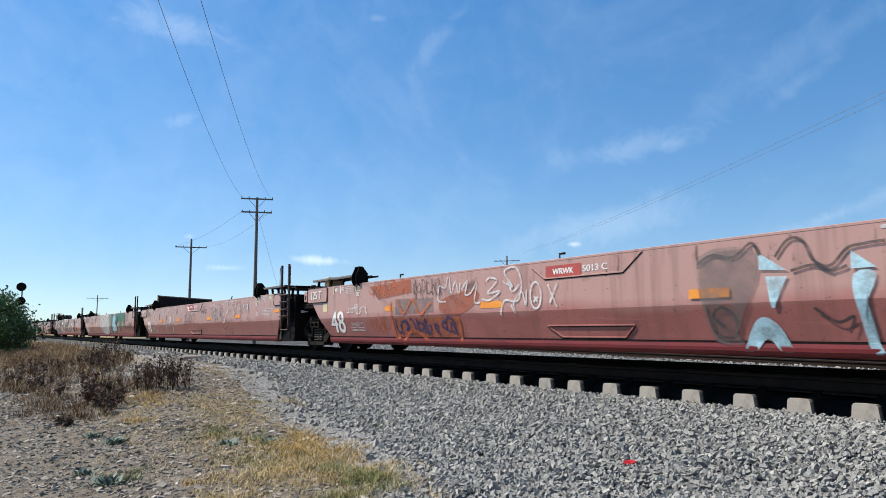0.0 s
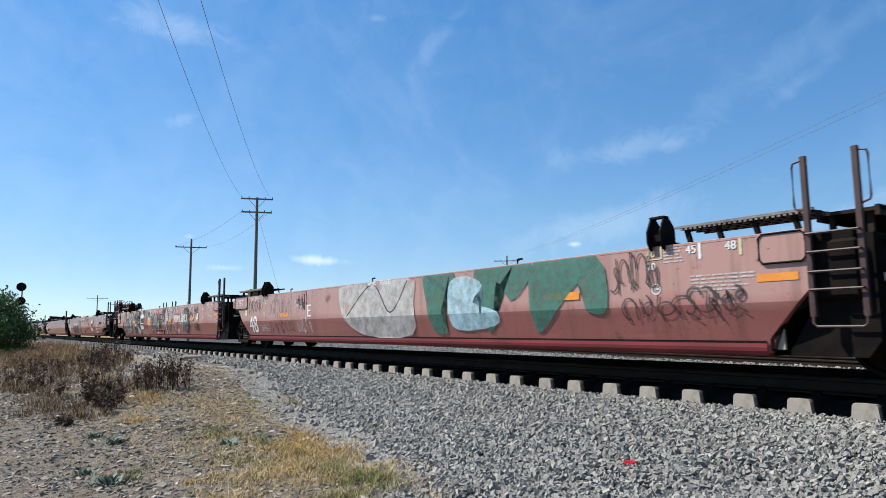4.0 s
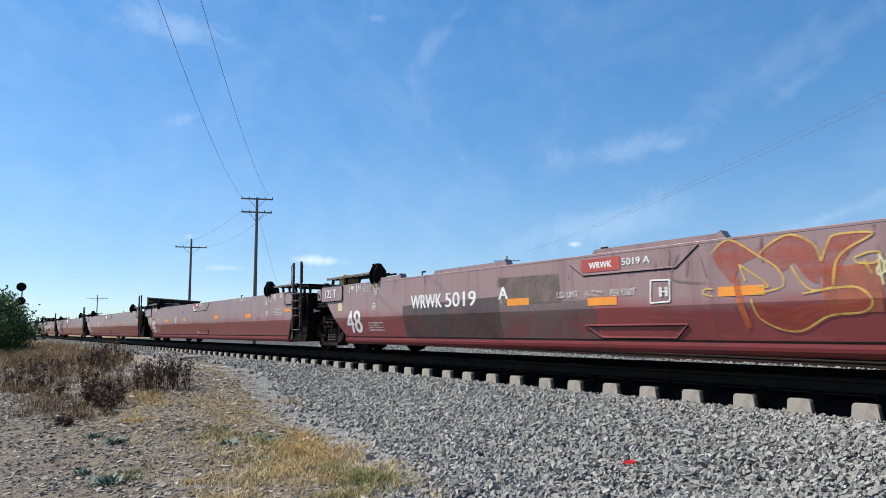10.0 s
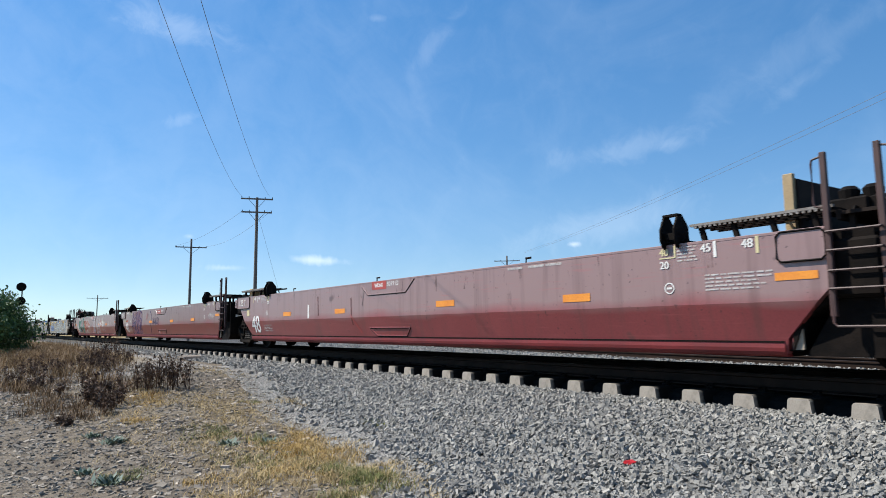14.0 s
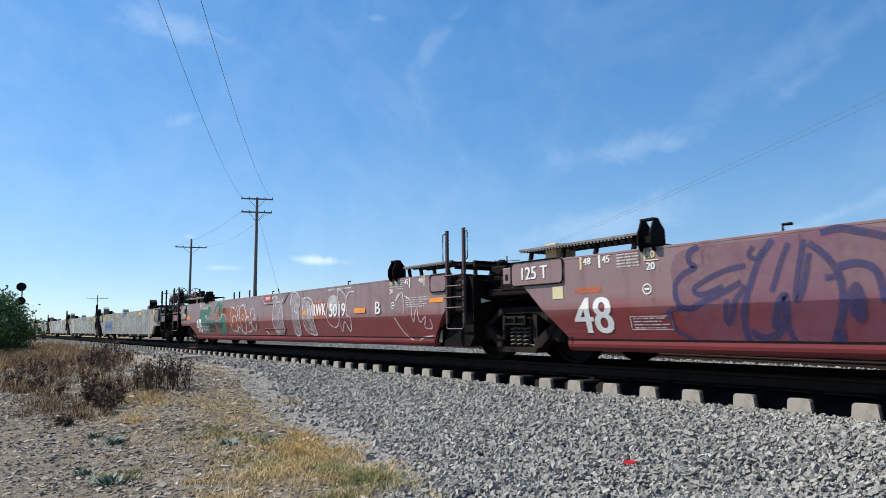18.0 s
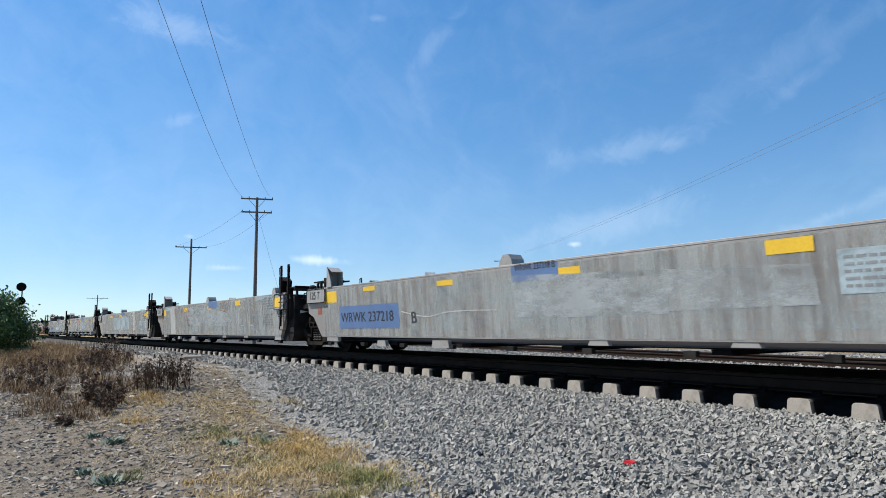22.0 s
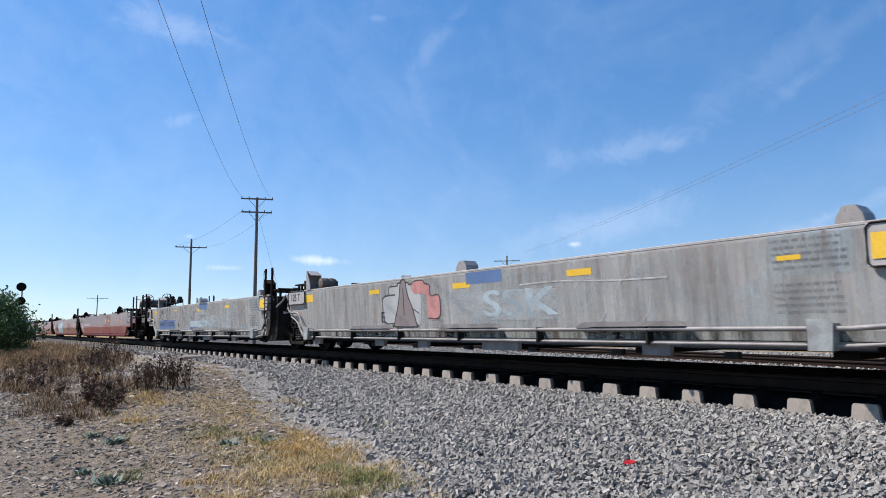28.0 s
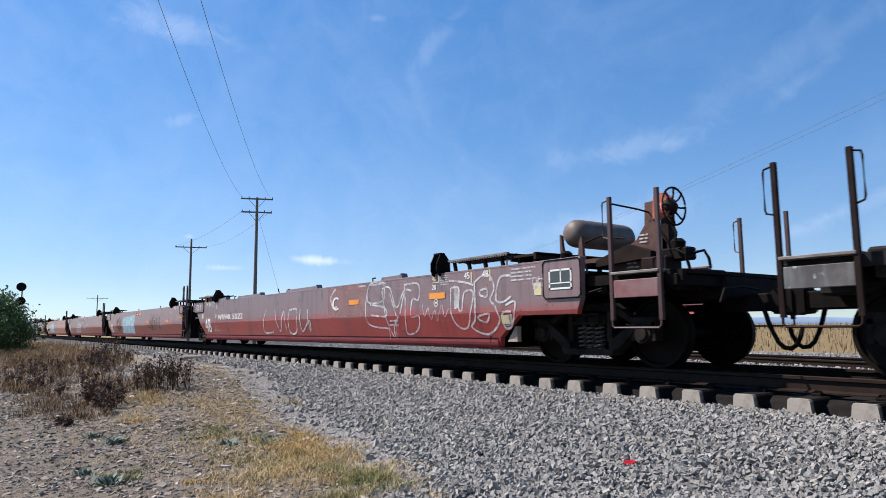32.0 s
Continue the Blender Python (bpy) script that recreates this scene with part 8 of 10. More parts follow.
    stroke(u, prof, M_SPRAYWHITE, .025, [(15.39, 1.15), (15.6, 1.03), (15.66, 0.66), (15.81, 0.92), (15.87, 0.66), (16.07, 0.75), (16.0, 0.56), (16.22, 0.55), (16.2, 0.7)])
    patch(u, prof, M_PRIMER, 10.97, 12.10, 0.78, 1.16)
    words_between("WRWK", 11.00, 12.07, 0.85, .29, M_WHITE, u, prof)
    words_between("5019", 12.22, 13.02, 0.82, .29, M_WHITE, u, prof)
    fill(u, prof, M_PATCH, [(12.17, 1.17), (12.3, 1.28), (12.58, 1.27), (12.65, 1.13), (12.62, 0.96), (12.33, 0.95), (12.19, 1.02)])
    number_panel(u, prof, 8.20, 8.73, 1.38, NUMBERS[8], "B")
    upper_pocket(u, prof, 8.20, 9.58, body)
    lower_pocket(u, prof, 8.09, 9.64, body)
    stroke(u, prof, M_SPRAYWHITE, .04, [(8.91, 1.27), (8.83, 0.78), (8.93, 0.5), (9.22, 0.54), (9.29, 0.93), (9.52, 1.31), (9.55, 0.69), (9.48, 0.46)])
    stroke(u, prof, M_SPRAYWHITE, .04, [(9.02, 1.18), (9.14, 1.25), (9.36, 1.24), (9.51, 1.0)])
    stroke(u, prof, M_SPRAYWHITE, .04, [(10.01, 1.12), (10.12, 1.41), (10.36, 1.46), (10.61, 1.29), (10.56, 1.09), (10.39, 1.17), (10.29, 1.0), (10.55, 0.88), (10.53, 0.46), (10.3, 0.39), (10.13, 0.53)])
    stroke(u, prof, M_SPRAYWHITE, .04, [(10.74, 1.28), (11.14, 1.28), (11.39, 1.1), (11.4, 0.65), (11.4, 0.41), (10.86, 0.53), (10.8, 0.94), (10.74, 1.28)])
    fill(u, prof, M_PALEHAZE, [(8.91, 1.31), (9.36, 1.32), (9.51, 1.15), (9.48, 0.5), (8.93, 0.46)])
    fill(u, prof, M_PALEHAZE, [(10.08, 1.41), (10.58, 1.4), (10.54, 0.43), (10.17, 0.39)])
    fill(u, prof, M_PALEHAZE, [(10.76, 1.28), (11.4, 1.13), (11.39, 0.43), (10.86, 0.53)])
    stroke(u, prof, M_SPRAYWHITE, .03, [(12.2, 1.22), (12.12, 0.93), (12.19, 0.67), (12.48, 0.58), (12.7, 0.71), (12.75, 0.95), (12.64, 1.3), (12.75, 1.39), (13.0, 1.26), (13.08, 0.93)])
    stroke(u, prof, M_SPRAYWHITE, .03, [(12.73, 0.71), (12.77, 0.49), (12.96, 0.7), (13.14, 0.49), (13.25, 0.77), (13.07, 0.86), (13.07, 1.2), (13.2, 1.32), (13.42, 1.32)])
    reflector(u, prof, 10.76, 10.97, 0.93)
    tag_scrawl(u, prof, M_BLACKPAINT, .02, 2.83, 3.77, 0.43, 0.82, 6, 31)
    tag_scrawl(u, prof, M_BLACKPAINT, .018, 4.53, 4.93, 1.06, 1.22, 3, 32)
    reflector(u, prof, 13.43, 13.91, 0.92)
    words("lettering", "B", 14.28, 0.83, .26, M_WHITE, u, prof, 1.1, lift(u) + 0.001, 0.02)


def marks_9(u, prof, body):
    patch(u, prof, M_WASH, 1.2, 13.80, 0.39, 1.43, "dirt_coat")
    patch(u, prof, M_DRIP, 1.2, 13.80, 0.39, 1.43, "wash_coat")
    patch(u, prof, M_YELLOW, 1.17, 1.86, 1.13, 1.38)
    patch(u, prof, M_YELLOW, 3.08, 3.57, 1.31, 1.40)
    patch(u, prof, M_YELLOW, 5.73, 6.20, 1.27, 1.36)
    patch(u, prof, M_YELLOW, 8.67, 9.07, 1.26, 1.36)
    patch(u, prof, M_BLUE, 7.69, 8.66, 1.21, 1.45)
    words_between("WRWK 237218 B", 7.76, 8.62, 1.38, .10, M_BLACKPAINT, u, prof)
    patch(u, prof, M_BLUE, 1.97, 4.43, 0.55, 1.03)
    words_between("WRWK 237218", 2.03, 4.24, 0.69, .21, M_BLACKPAINT, u, prof)
    words("lettering", "B", 4.84, 0.64, .22, M_BLACKPAINT, u, prof, 1.1, lift(u) + 0.001, 0.02)
    patch(u, prof, M_PRIMER, 0.87, 1.06, 0.88, 1.03)
    hoop(u, prof, M_PALEHAZE, .02, 5.79, 0.91, 0.31, 0.26)
    hoop(u, prof, M_PALEHAZE, .02, 6.51, 0.92, 0.33, 0.27)
    hoop(u, prof, M_PALEHAZE, .02, 9.91, 0.55, 0.15, 0.24)
    fill(u, prof, M_PALEGREY, [(7.74, 1.08), (10.41, 1.02), (10.39, 0.69), (7.72, 0.67)])
    stroke(u, prof, M_PATCH, .02, [(4.53, 0.86), (5.35, 0.75), (6.07, 0.82), (7.29, 0.82)])
    patch(u, prof, M_YELLOW, 11.61, 12.09, 1.26, 1.41)
    patch(u, prof, M_PALEBLUE, 12.29, 13.03, 0.83, 1.25)
    print_block(u, prof, M_GREYPAINT, 12.34, 12.99, 0.87, 1.21)
    patch(u, prof, M_BLUE, 14.26, 14.52, 1.26, 1.51)
    patch(u, prof, M_YELLOW, 14.56, 15.00, 1.19, 1.42)
    patch(u, prof, M_TAN, 14.33, 14.50, 0.93, 1.08)
    patch(u, prof, M_BLUE, 14.74, 14.98, 0.93, 1.12)
    fill(u, prof, M_PALEGREY, [(7.67, 1.32), (12.06, 1.14), (12.1, 0.74), (7.78, 0.69)])


def marks_10(u, prof, body):
    patch(u, prof, M_WASH, 1.2, 13.95, 0.39, 1.43, "dirt_coat")
    patch(u, prof, M_DRIP, 1.2, 13.95, 0.39, 1.43, "wash_coat")
    patch(u, prof, M_COVERPALE, 2.52, 3.24, 0.34, 1.45)
    patch(u, prof, M_PALEBLUE, 1.80, 2.46, 1.34, 1.44)
    print_block(u, prof, M_GREYPAINT, 1.84, 2.42, 1.36, 1.42)
    patch(u, prof, M_YELLOW, 1.44, 1.75, 1.15, 1.36)
    patch(u, prof, M_YELLOW, 4.64, 5.10, 1.29, 1.37)
    patch(u, prof, M_YELLOW, 7.59, 8.03, 1.22, 1.34)
    patch(u, prof, M_BLUE, 7.70, 8.65, 1.26, 1.52)
    patch(u, prof, M_YELLOW, 10.47, 10.92, 1.27, 1.42)
    hoop(u, prof, M_PATCH, .014, 10.27, 0.93, 0.31, 0.28)
    hoop(u, prof, M_PATCH, .014, 11.06, 0.94, 0.32, 0.28)
    hoop(u, prof, M_PATCH, .014, 11.83, 0.93, 0.30, 0.27)
    print_block(u, prof, M_PRINTGREY, 11.93, 12.45, 0.65, 0.94)
    fill(u, prof, M_PALEBLUE, [(12.24, 1.46), (12.90, 1.46), (12.89, 1.38), (12.23, 1.34)])
    stroke(u, prof, M_SPOTRED, .035, [(12.74, 1.34), (12.73, 1.19), (12.77, 1.03), (12.78, 0.87), (12.77, 0.67)])
    stroke(u, prof, M_PRIMER, .02, [(9.11, 1.30), (9.24, 1.41), (9.37, 1.36), (9.18, 1.26)])
    stroke(u, prof, M_PRIMER, .02, [(9.34, 1.40), (9.45, 1.46), (9.51, 1.31), (9.53, 1.12), (9.46, 1.02)])
    stroke(u, prof, M_PRIMER, .02, [(9.81, 1.29), (9.87, 1.33), (9.93, 1.26), (9.91, 1.17)])
    stroke(u, prof, M_PRINTGREY, .012, [(9.68, 0.90), (9.75, 1.26), (9.86, 1.46)])
    stroke(u, prof, M_PRINTGREY, .012, [(11.89, 1.04), (12.24, 1.05), (12.60, 1.05)])
    stroke(u, prof, M_PRINTGREY, .012, [(12.30, 0.41), (12.47, 0.49), (12.77, 0.68)])
    stroke(u, prof, M_PALEHAZE, .02, [(9.72, 1.08), (9.77, 0.68), (9.87, 0.39)])
    stroke(u, prof, M_PALEHAZE, .02, [(9.51, 0.79), (10.11, 0.81), (10.83, 0.80)])
    stroke(u, prof, M_PALEHAZE, .02, [(11.55, 0.77), (11.79, 0.81)])
    stroke(u, prof, M_PALEHAZE, .02, [(11.52, 0.85), (11.70, 0.76), (11.79, 0.78)])
    stroke(u, prof, M_CREAM, .012, [(11.75, 0.99), (11.73, 0.73), (11.68, 0.41)])
    fill(u, prof, M_TAN, [(9.23, 1.20), (9.43, 1.20), (9.43, 1.13), (9.23, 1.13)])
    fill(u, prof, M_PALEGREY, [(5.16, 1.34), (7.61, 1.25), (9.77, 1.04), (9.66, 0.68), (7.6, 0.68), (5.35, 0.76)])
    patch(u, prof, M_YELLOW, 1.45, 1.85, 1.14, 1.24)
    patch(u, prof, M_YELLOW, 4.64, 5.08, 1.23, 1.36)
    words("lettering", "C", 5.02, 0.70, .25, M_BLACKPAINT, u, prof, 1.0, lift(u) + 0.001, 0.02)
    patch(u, prof, M_TAN, 1.02, 1.16, 0.90, 1.09)
    stroke(u, prof, M_PRIMER, .03, [(3.39, 1.17), (3.28, 1.31), (3.21, 1.35), (3.17, 1.22), (3.35, 1.14), (3.61, 1.25), (3.75, 1.33), (3.84, 1.45), (3.9, 1.29), (3.81, 1.14)])
    stroke(u, prof, M_PRIMER, .03, [(4.08, 1.27), (4.27, 1.28), (4.25, 1.35), (4.19, 1.2), (4.29, 1.16)])
    stroke(u, prof, M_PRIMER, .03, [(4.63, 1.36), (4.9, 1.25), (5.05, 1.26), (4.88, 1.01), (4.82, 0.9), (5.05, 0.94), (5.2, 1.25), (5.29, 1.24)])
    hoop(u, prof, M_PALEHAZE, .02, 4.10, 1.00, 0.26, 0.33)


def marks_11(u, prof, body):
    patch(u, prof, M_WASH, 1.2, 14.10, 0.39, 1.43, "dirt_coat")
    patch(u, prof, M_DRIP, 1.2, 14.10, 0.39, 1.43, "wash_coat")
    patch(u, prof, M_BLUE, 7.60, 8.55, 1.29, 1.57)
    patch(u, prof, M_YELLOW, 4.43, 5.00, 1.25, 1.39)
    patch(u, prof, M_YELLOW, 7.32, 7.77, 1.22, 1.37)
    fill(u, prof, M_PALEBLUE, [(5.33, 1.24), (7.15, 1.21), (7.16, 0.6), (5.35, 0.6)])
    fill(u, prof, M_PALEBLUE, [(7.40, 1.28), (9.60, 1.21), (9.60, 0.6), (7.41, 0.58)])
    stroke(u, prof, M_PALEHAZE, .025, [(5.21, 1.43), (6.61, 1.44), (7.23, 1.17), (7.33, 0.68), (7.16, 0.52)])
    patch(u, prof, M_YELLOW, 10.36, 10.73, 1.26, 1.31)
    patch(u, prof, M_YELLOW, 13.25, 13.73, 1.20, 1.33)
    patch(u, prof, M_PALEBLUE, 11.99, 13.64, 0.64, 0.98)
    print_block(u, prof, M_GREYPAINT, 12.06, 13.56, 0.66, 0.93)
    stroke(u, prof, M_PATCH, .03, [(9.41, 1.29), (9.91, 1.31), (10.33, 1.13), (10.65, 1.3)])
    fill(u, prof, M_PATCH, [(10.65, 1.48), (11.16, 1.45), (11.17, 0.57), (10.66, 0.55)])
    patch(u, prof, M_YELLOW, 0.56, 0.82, 1.12, 1.22)
    patch(u, prof, M_YELLOW, -2.57, -2.33, 1.19, 1.24)


def marks_12(u, prof, body):
    patch(u, prof, M_WASH, 1.2, 13.90, 0.39, 1.43, "dirt_coat")
    patch(u, prof, M_DRIP, 1.2, 13.90, 0.39, 1.43, "wash_coat")
    patch(u, prof, M_YELLOW, 1.27, 1.75, 1.18, 1.36)
    patch(u, prof, M_YELLOW, 4.46, 4.86, 1.23, 1.32)
    patch(u, prof, M_YELLOW, 7.31, 7.79, 1.20, 1.29)
    patch(u, prof, M_BLUE, 7.69, 8.58, 1.25, 1.44)
    patch(u, prof, M_YELLOW, 9.94, 10.38, 1.23, 1.32)
    fill(u, prof, M_PALEFILL, [(4.96, 1.06), (5.02, 1.16), (5.23, 1.18), (5.24, 1.33), (5.54, 1.39), (5.66, 1.40), (5.59, 1.07), (5.38, 0.64), (5.04, 0.66), (4.98, 0.89)])
    fill(u, prof, M_PALEFILL, [(5.84, 1.39), (5.96, 1.36), (6.12, 1.34), (6.13, 1.17), (6.32, 1.14), (6.28, 0.65), (6.15, 0.65), (6.04, 0.90), (5.89, 1.16)])
    fill(u, prof, M_COVERGREY, [(5.68, 1.44), (5.82, 1.44), (5.89, 1.17), (6.04, 0.90), (6.15, 0.58), (6.14, 0.57), (5.38, 0.57), (5.37, 0.62), (5.55, 1.00), (5.66, 1.37)])
    stroke(u, prof, M_BLACKPAINT, .03, [(5.39, 0.64), (5.07, 0.65), (5.00, 0.80), (4.96, 1.06), (5.02, 1.15), (5.23, 1.18), (5.45, 1.18)])
    stroke(u, prof, M_BLACKPAINT, .03, [(5.23, 1.18), (5.24, 1.33), (5.54, 1.35), (5.55, 1.39), (5.66, 1.40)])
    stroke(u, prof, M_BLACKPAINT, .03, [(5.68, 1.44), (5.64, 1.33), (5.55, 1.00), (5.38, 0.64), (5.38, 0.58), (6.14, 0.57), (6.14, 0.64), (6.04, 0.90), (5.89, 1.17), (5.82, 1.44), (5.68, 1.44)])
    stroke(u, prof, M_BLACKPAINT, .025, [(5.74, 1.32), (5.74, 1.10), (5.74, 0.78)])
    stroke(u, prof, M_BLACKPAINT, .025, [(5.84, 1.39), (5.93, 1.39), (5.94, 1.35), (6.12, 1.35), (6.12, 1.17)])
    stroke(u, prof, M_BLACKPAINT, .025, [(6.04, 0.90), (6.12, 0.87), (6.25, 0.81)])
    words("lettering", "E", 4.87, 0.66, 0.22, M_BLACKPAINT, u, prof, 1.1, lift(u) + 0.001, 0.02)
    fill(u, prof, M_PINK, [(6.02, 1.33), (6.12, 1.40), (6.42, 1.40), (6.47, 1.34), (6.62, 1.30), (6.64, 1.12), (6.90, 1.10), (6.88, 0.74), (6.54, 0.72), (6.50, 1.13), (6.12, 1.17)])
    stroke(u, prof, M_BLACKPAINT, .025, [(6.02, 1.33), (6.12, 1.40), (6.42, 1.40), (6.47, 1.34), (6.62, 1.30), (6.64, 1.12), (6.90, 1.10), (6.88, 0.74), (6.54, 0.72)])
    hoop(u, prof, M_PALEHAZE, .018, 3.05, 1.05, 0.31, 0.38)
    hoop(u, prof, M_PALEHAZE, .018, 4.00, 1.01, 0.33, 0.36)
    hoop(u, prof, M_PALEHAZE, .02, 10.30, 0.87, 0.29, 0.31)
    hoop(u, prof, M_PALEHAZE, .02, 11.01, 0.88, 0.26, 0.30)
    stroke(u, prof, M_PATCH, .02, [(8.98, 1.17), (9.74, 1.18), (10.73, 1.13), (11.53, 1.12)])
    words_between("SSK", 8.05, 9.75, 0.72, .42, M_PALEBLUE, u, prof, 0.05)
    fill(u, prof, M_PALEGREY, [(7.24, 1.14), (9.73, 1.09), (9.71, 0.65), (7.22, 0.66)])


def marks_13(u, prof, body):
    patch(u, prof, M_WASH, 1.2, 13.83, 0.39, 1.43, "dirt_coat")
    patch(u, prof, M_DRIP, 1.2, 13.83, 0.39, 1.43, "wash_coat")
    patch(u, prof, M_YELLOW, 0.76, 1.20, 1.23, 1.36)
    patch(u, prof, M_YELLOW, 4.10, 4.57, 1.28, 1.34)
    patch(u, prof, M_YELLOW, 7.33, 7.77, 1.20, 1.28)
    patch(u, prof, M_BLUE, 7.60, 8.53, 1.25, 1.47)
    words_between("WRWK 237218 A", 7.66, 8.51, 1.41, .09, M_BLACKPAINT, u, prof)
    patch(u, prof, M_YELLOW, 10.46, 10.89, 1.22, 1.32)
    patch(u, prof, M_BLUE, 1.55, 4.16, 0.60, 0.95)
    words_between("WRWK 237218", 1.67, 4.06, 0.70, .19, M_BLACKPAINT, u, prof)
    words("lettering", "A", 4.63, 0.65, .21, M_BLACKPAINT, u, prof, 1.1, lift(u) + 0.001, 0.02)
    stroke(u, prof, M_BLACKPAINT, 0.030, [(1.59, 1.39), (1.60, 1.20), (1.68, 1.14), (1.75, 1.19), (1.77, 1.39)])
    stroke(u, prof, M_BLACKPAINT, 0.030, [(1.79, 1.10), (1.81, 1.40), (1.95, 1.36), (2.00, 1.29), (1.91, 1.18), (1.79, 1.11)])
    stroke(u, prof, M_BLACKPAINT, 0.028, [(2.07, 1.35), (2.01, 1.28), (2.07, 1.22), (2.14, 1.27), (2.07, 1.35)])
    stroke(u, prof, M_BLACKPAINT, 0.030, [(2.19, 1.41), (2.16, 1.19)])
    stroke(u, prof, M_BLACKPAINT, 0.030, [(2.29, 1.43), (2.19, 1.28), (2.44, 1.05)])
    stroke(u, prof, M_BLACKPAINT, 0.030, [(2.24, 1.19), (2.51, 1.43), (2.71, 1.23), (2.95, 1.05)])
    stroke(u, prof, M_BLACKPAINT, 0.025, [(2.32, 1.23), (2.78, 1.32)])
    stroke(u, prof, M_BLACKPAINT, 0.025, [(2.97, 1.46), (2.99, 1.23)])
    stroke(u, prof, M_BLACKPAINT, 0.025, [(3.04, 1.46), (3.06, 1.24)])
    stroke(u, prof, M_BLACKPAINT, 0.030, [(3.42, 1.46), (3.32, 1.22), (3.19, 1.09), (3.00, 0.92)])
    stroke(u, prof, M_BLACKPAINT, 0.022, [(1.45, 0.76), (1.47, 0.96), (1.67, 1.05), (1.94, 1.04), (2.35, 0.96), (2.95, 0.92)])
    hoop(u, prof, M_PALEHAZE, .018, 3.94, 1.05, 0.31, 0.25)
    hoop(u, prof, M_PALEHAZE, .018, 5.59, 0.94, 0.34, 0.31)
    hoop(u, prof, M_PALEHAZE, .018, 6.38, 0.96, 0.36, 0.33)
    hoop(u, prof, M_PALEHAZE, .018, 7.19, 0.96, 0.33, 0.31)
    fill(u, prof, M_PALEGREY, [(7.5, 0.99), (11.19, 1.07), (11.15, 0.59), (7.78, 0.68)])
    hoop(u, prof, M_GREYPAINT, .02, 5.52, 0.93, 0.25, 0.25)
    print_block(u, prof, M_GREYPAINT, 5.42, 5.62, 0.86, 1.06)
    words_between("LD LMT", 6.40, 7.05, 0.94, .10, M_GREYPAINT, u, prof, 0.01)
    words_between("124400", 7.50, 8.25, 0.96, .11, M_GREYPAINT, u, prof, 0.01)
    patch(u, prof, M_PALEBLUE, 6.36, 9.2, 0.66, 0.86)
    words_between("178500", 7.50, 8.30, 0.72, .10, M_GREYPAINT, u, prof, 0.01)
    patch(u, prof, M_BLUE, 6.36, 7.2, 0.60, 0.65)


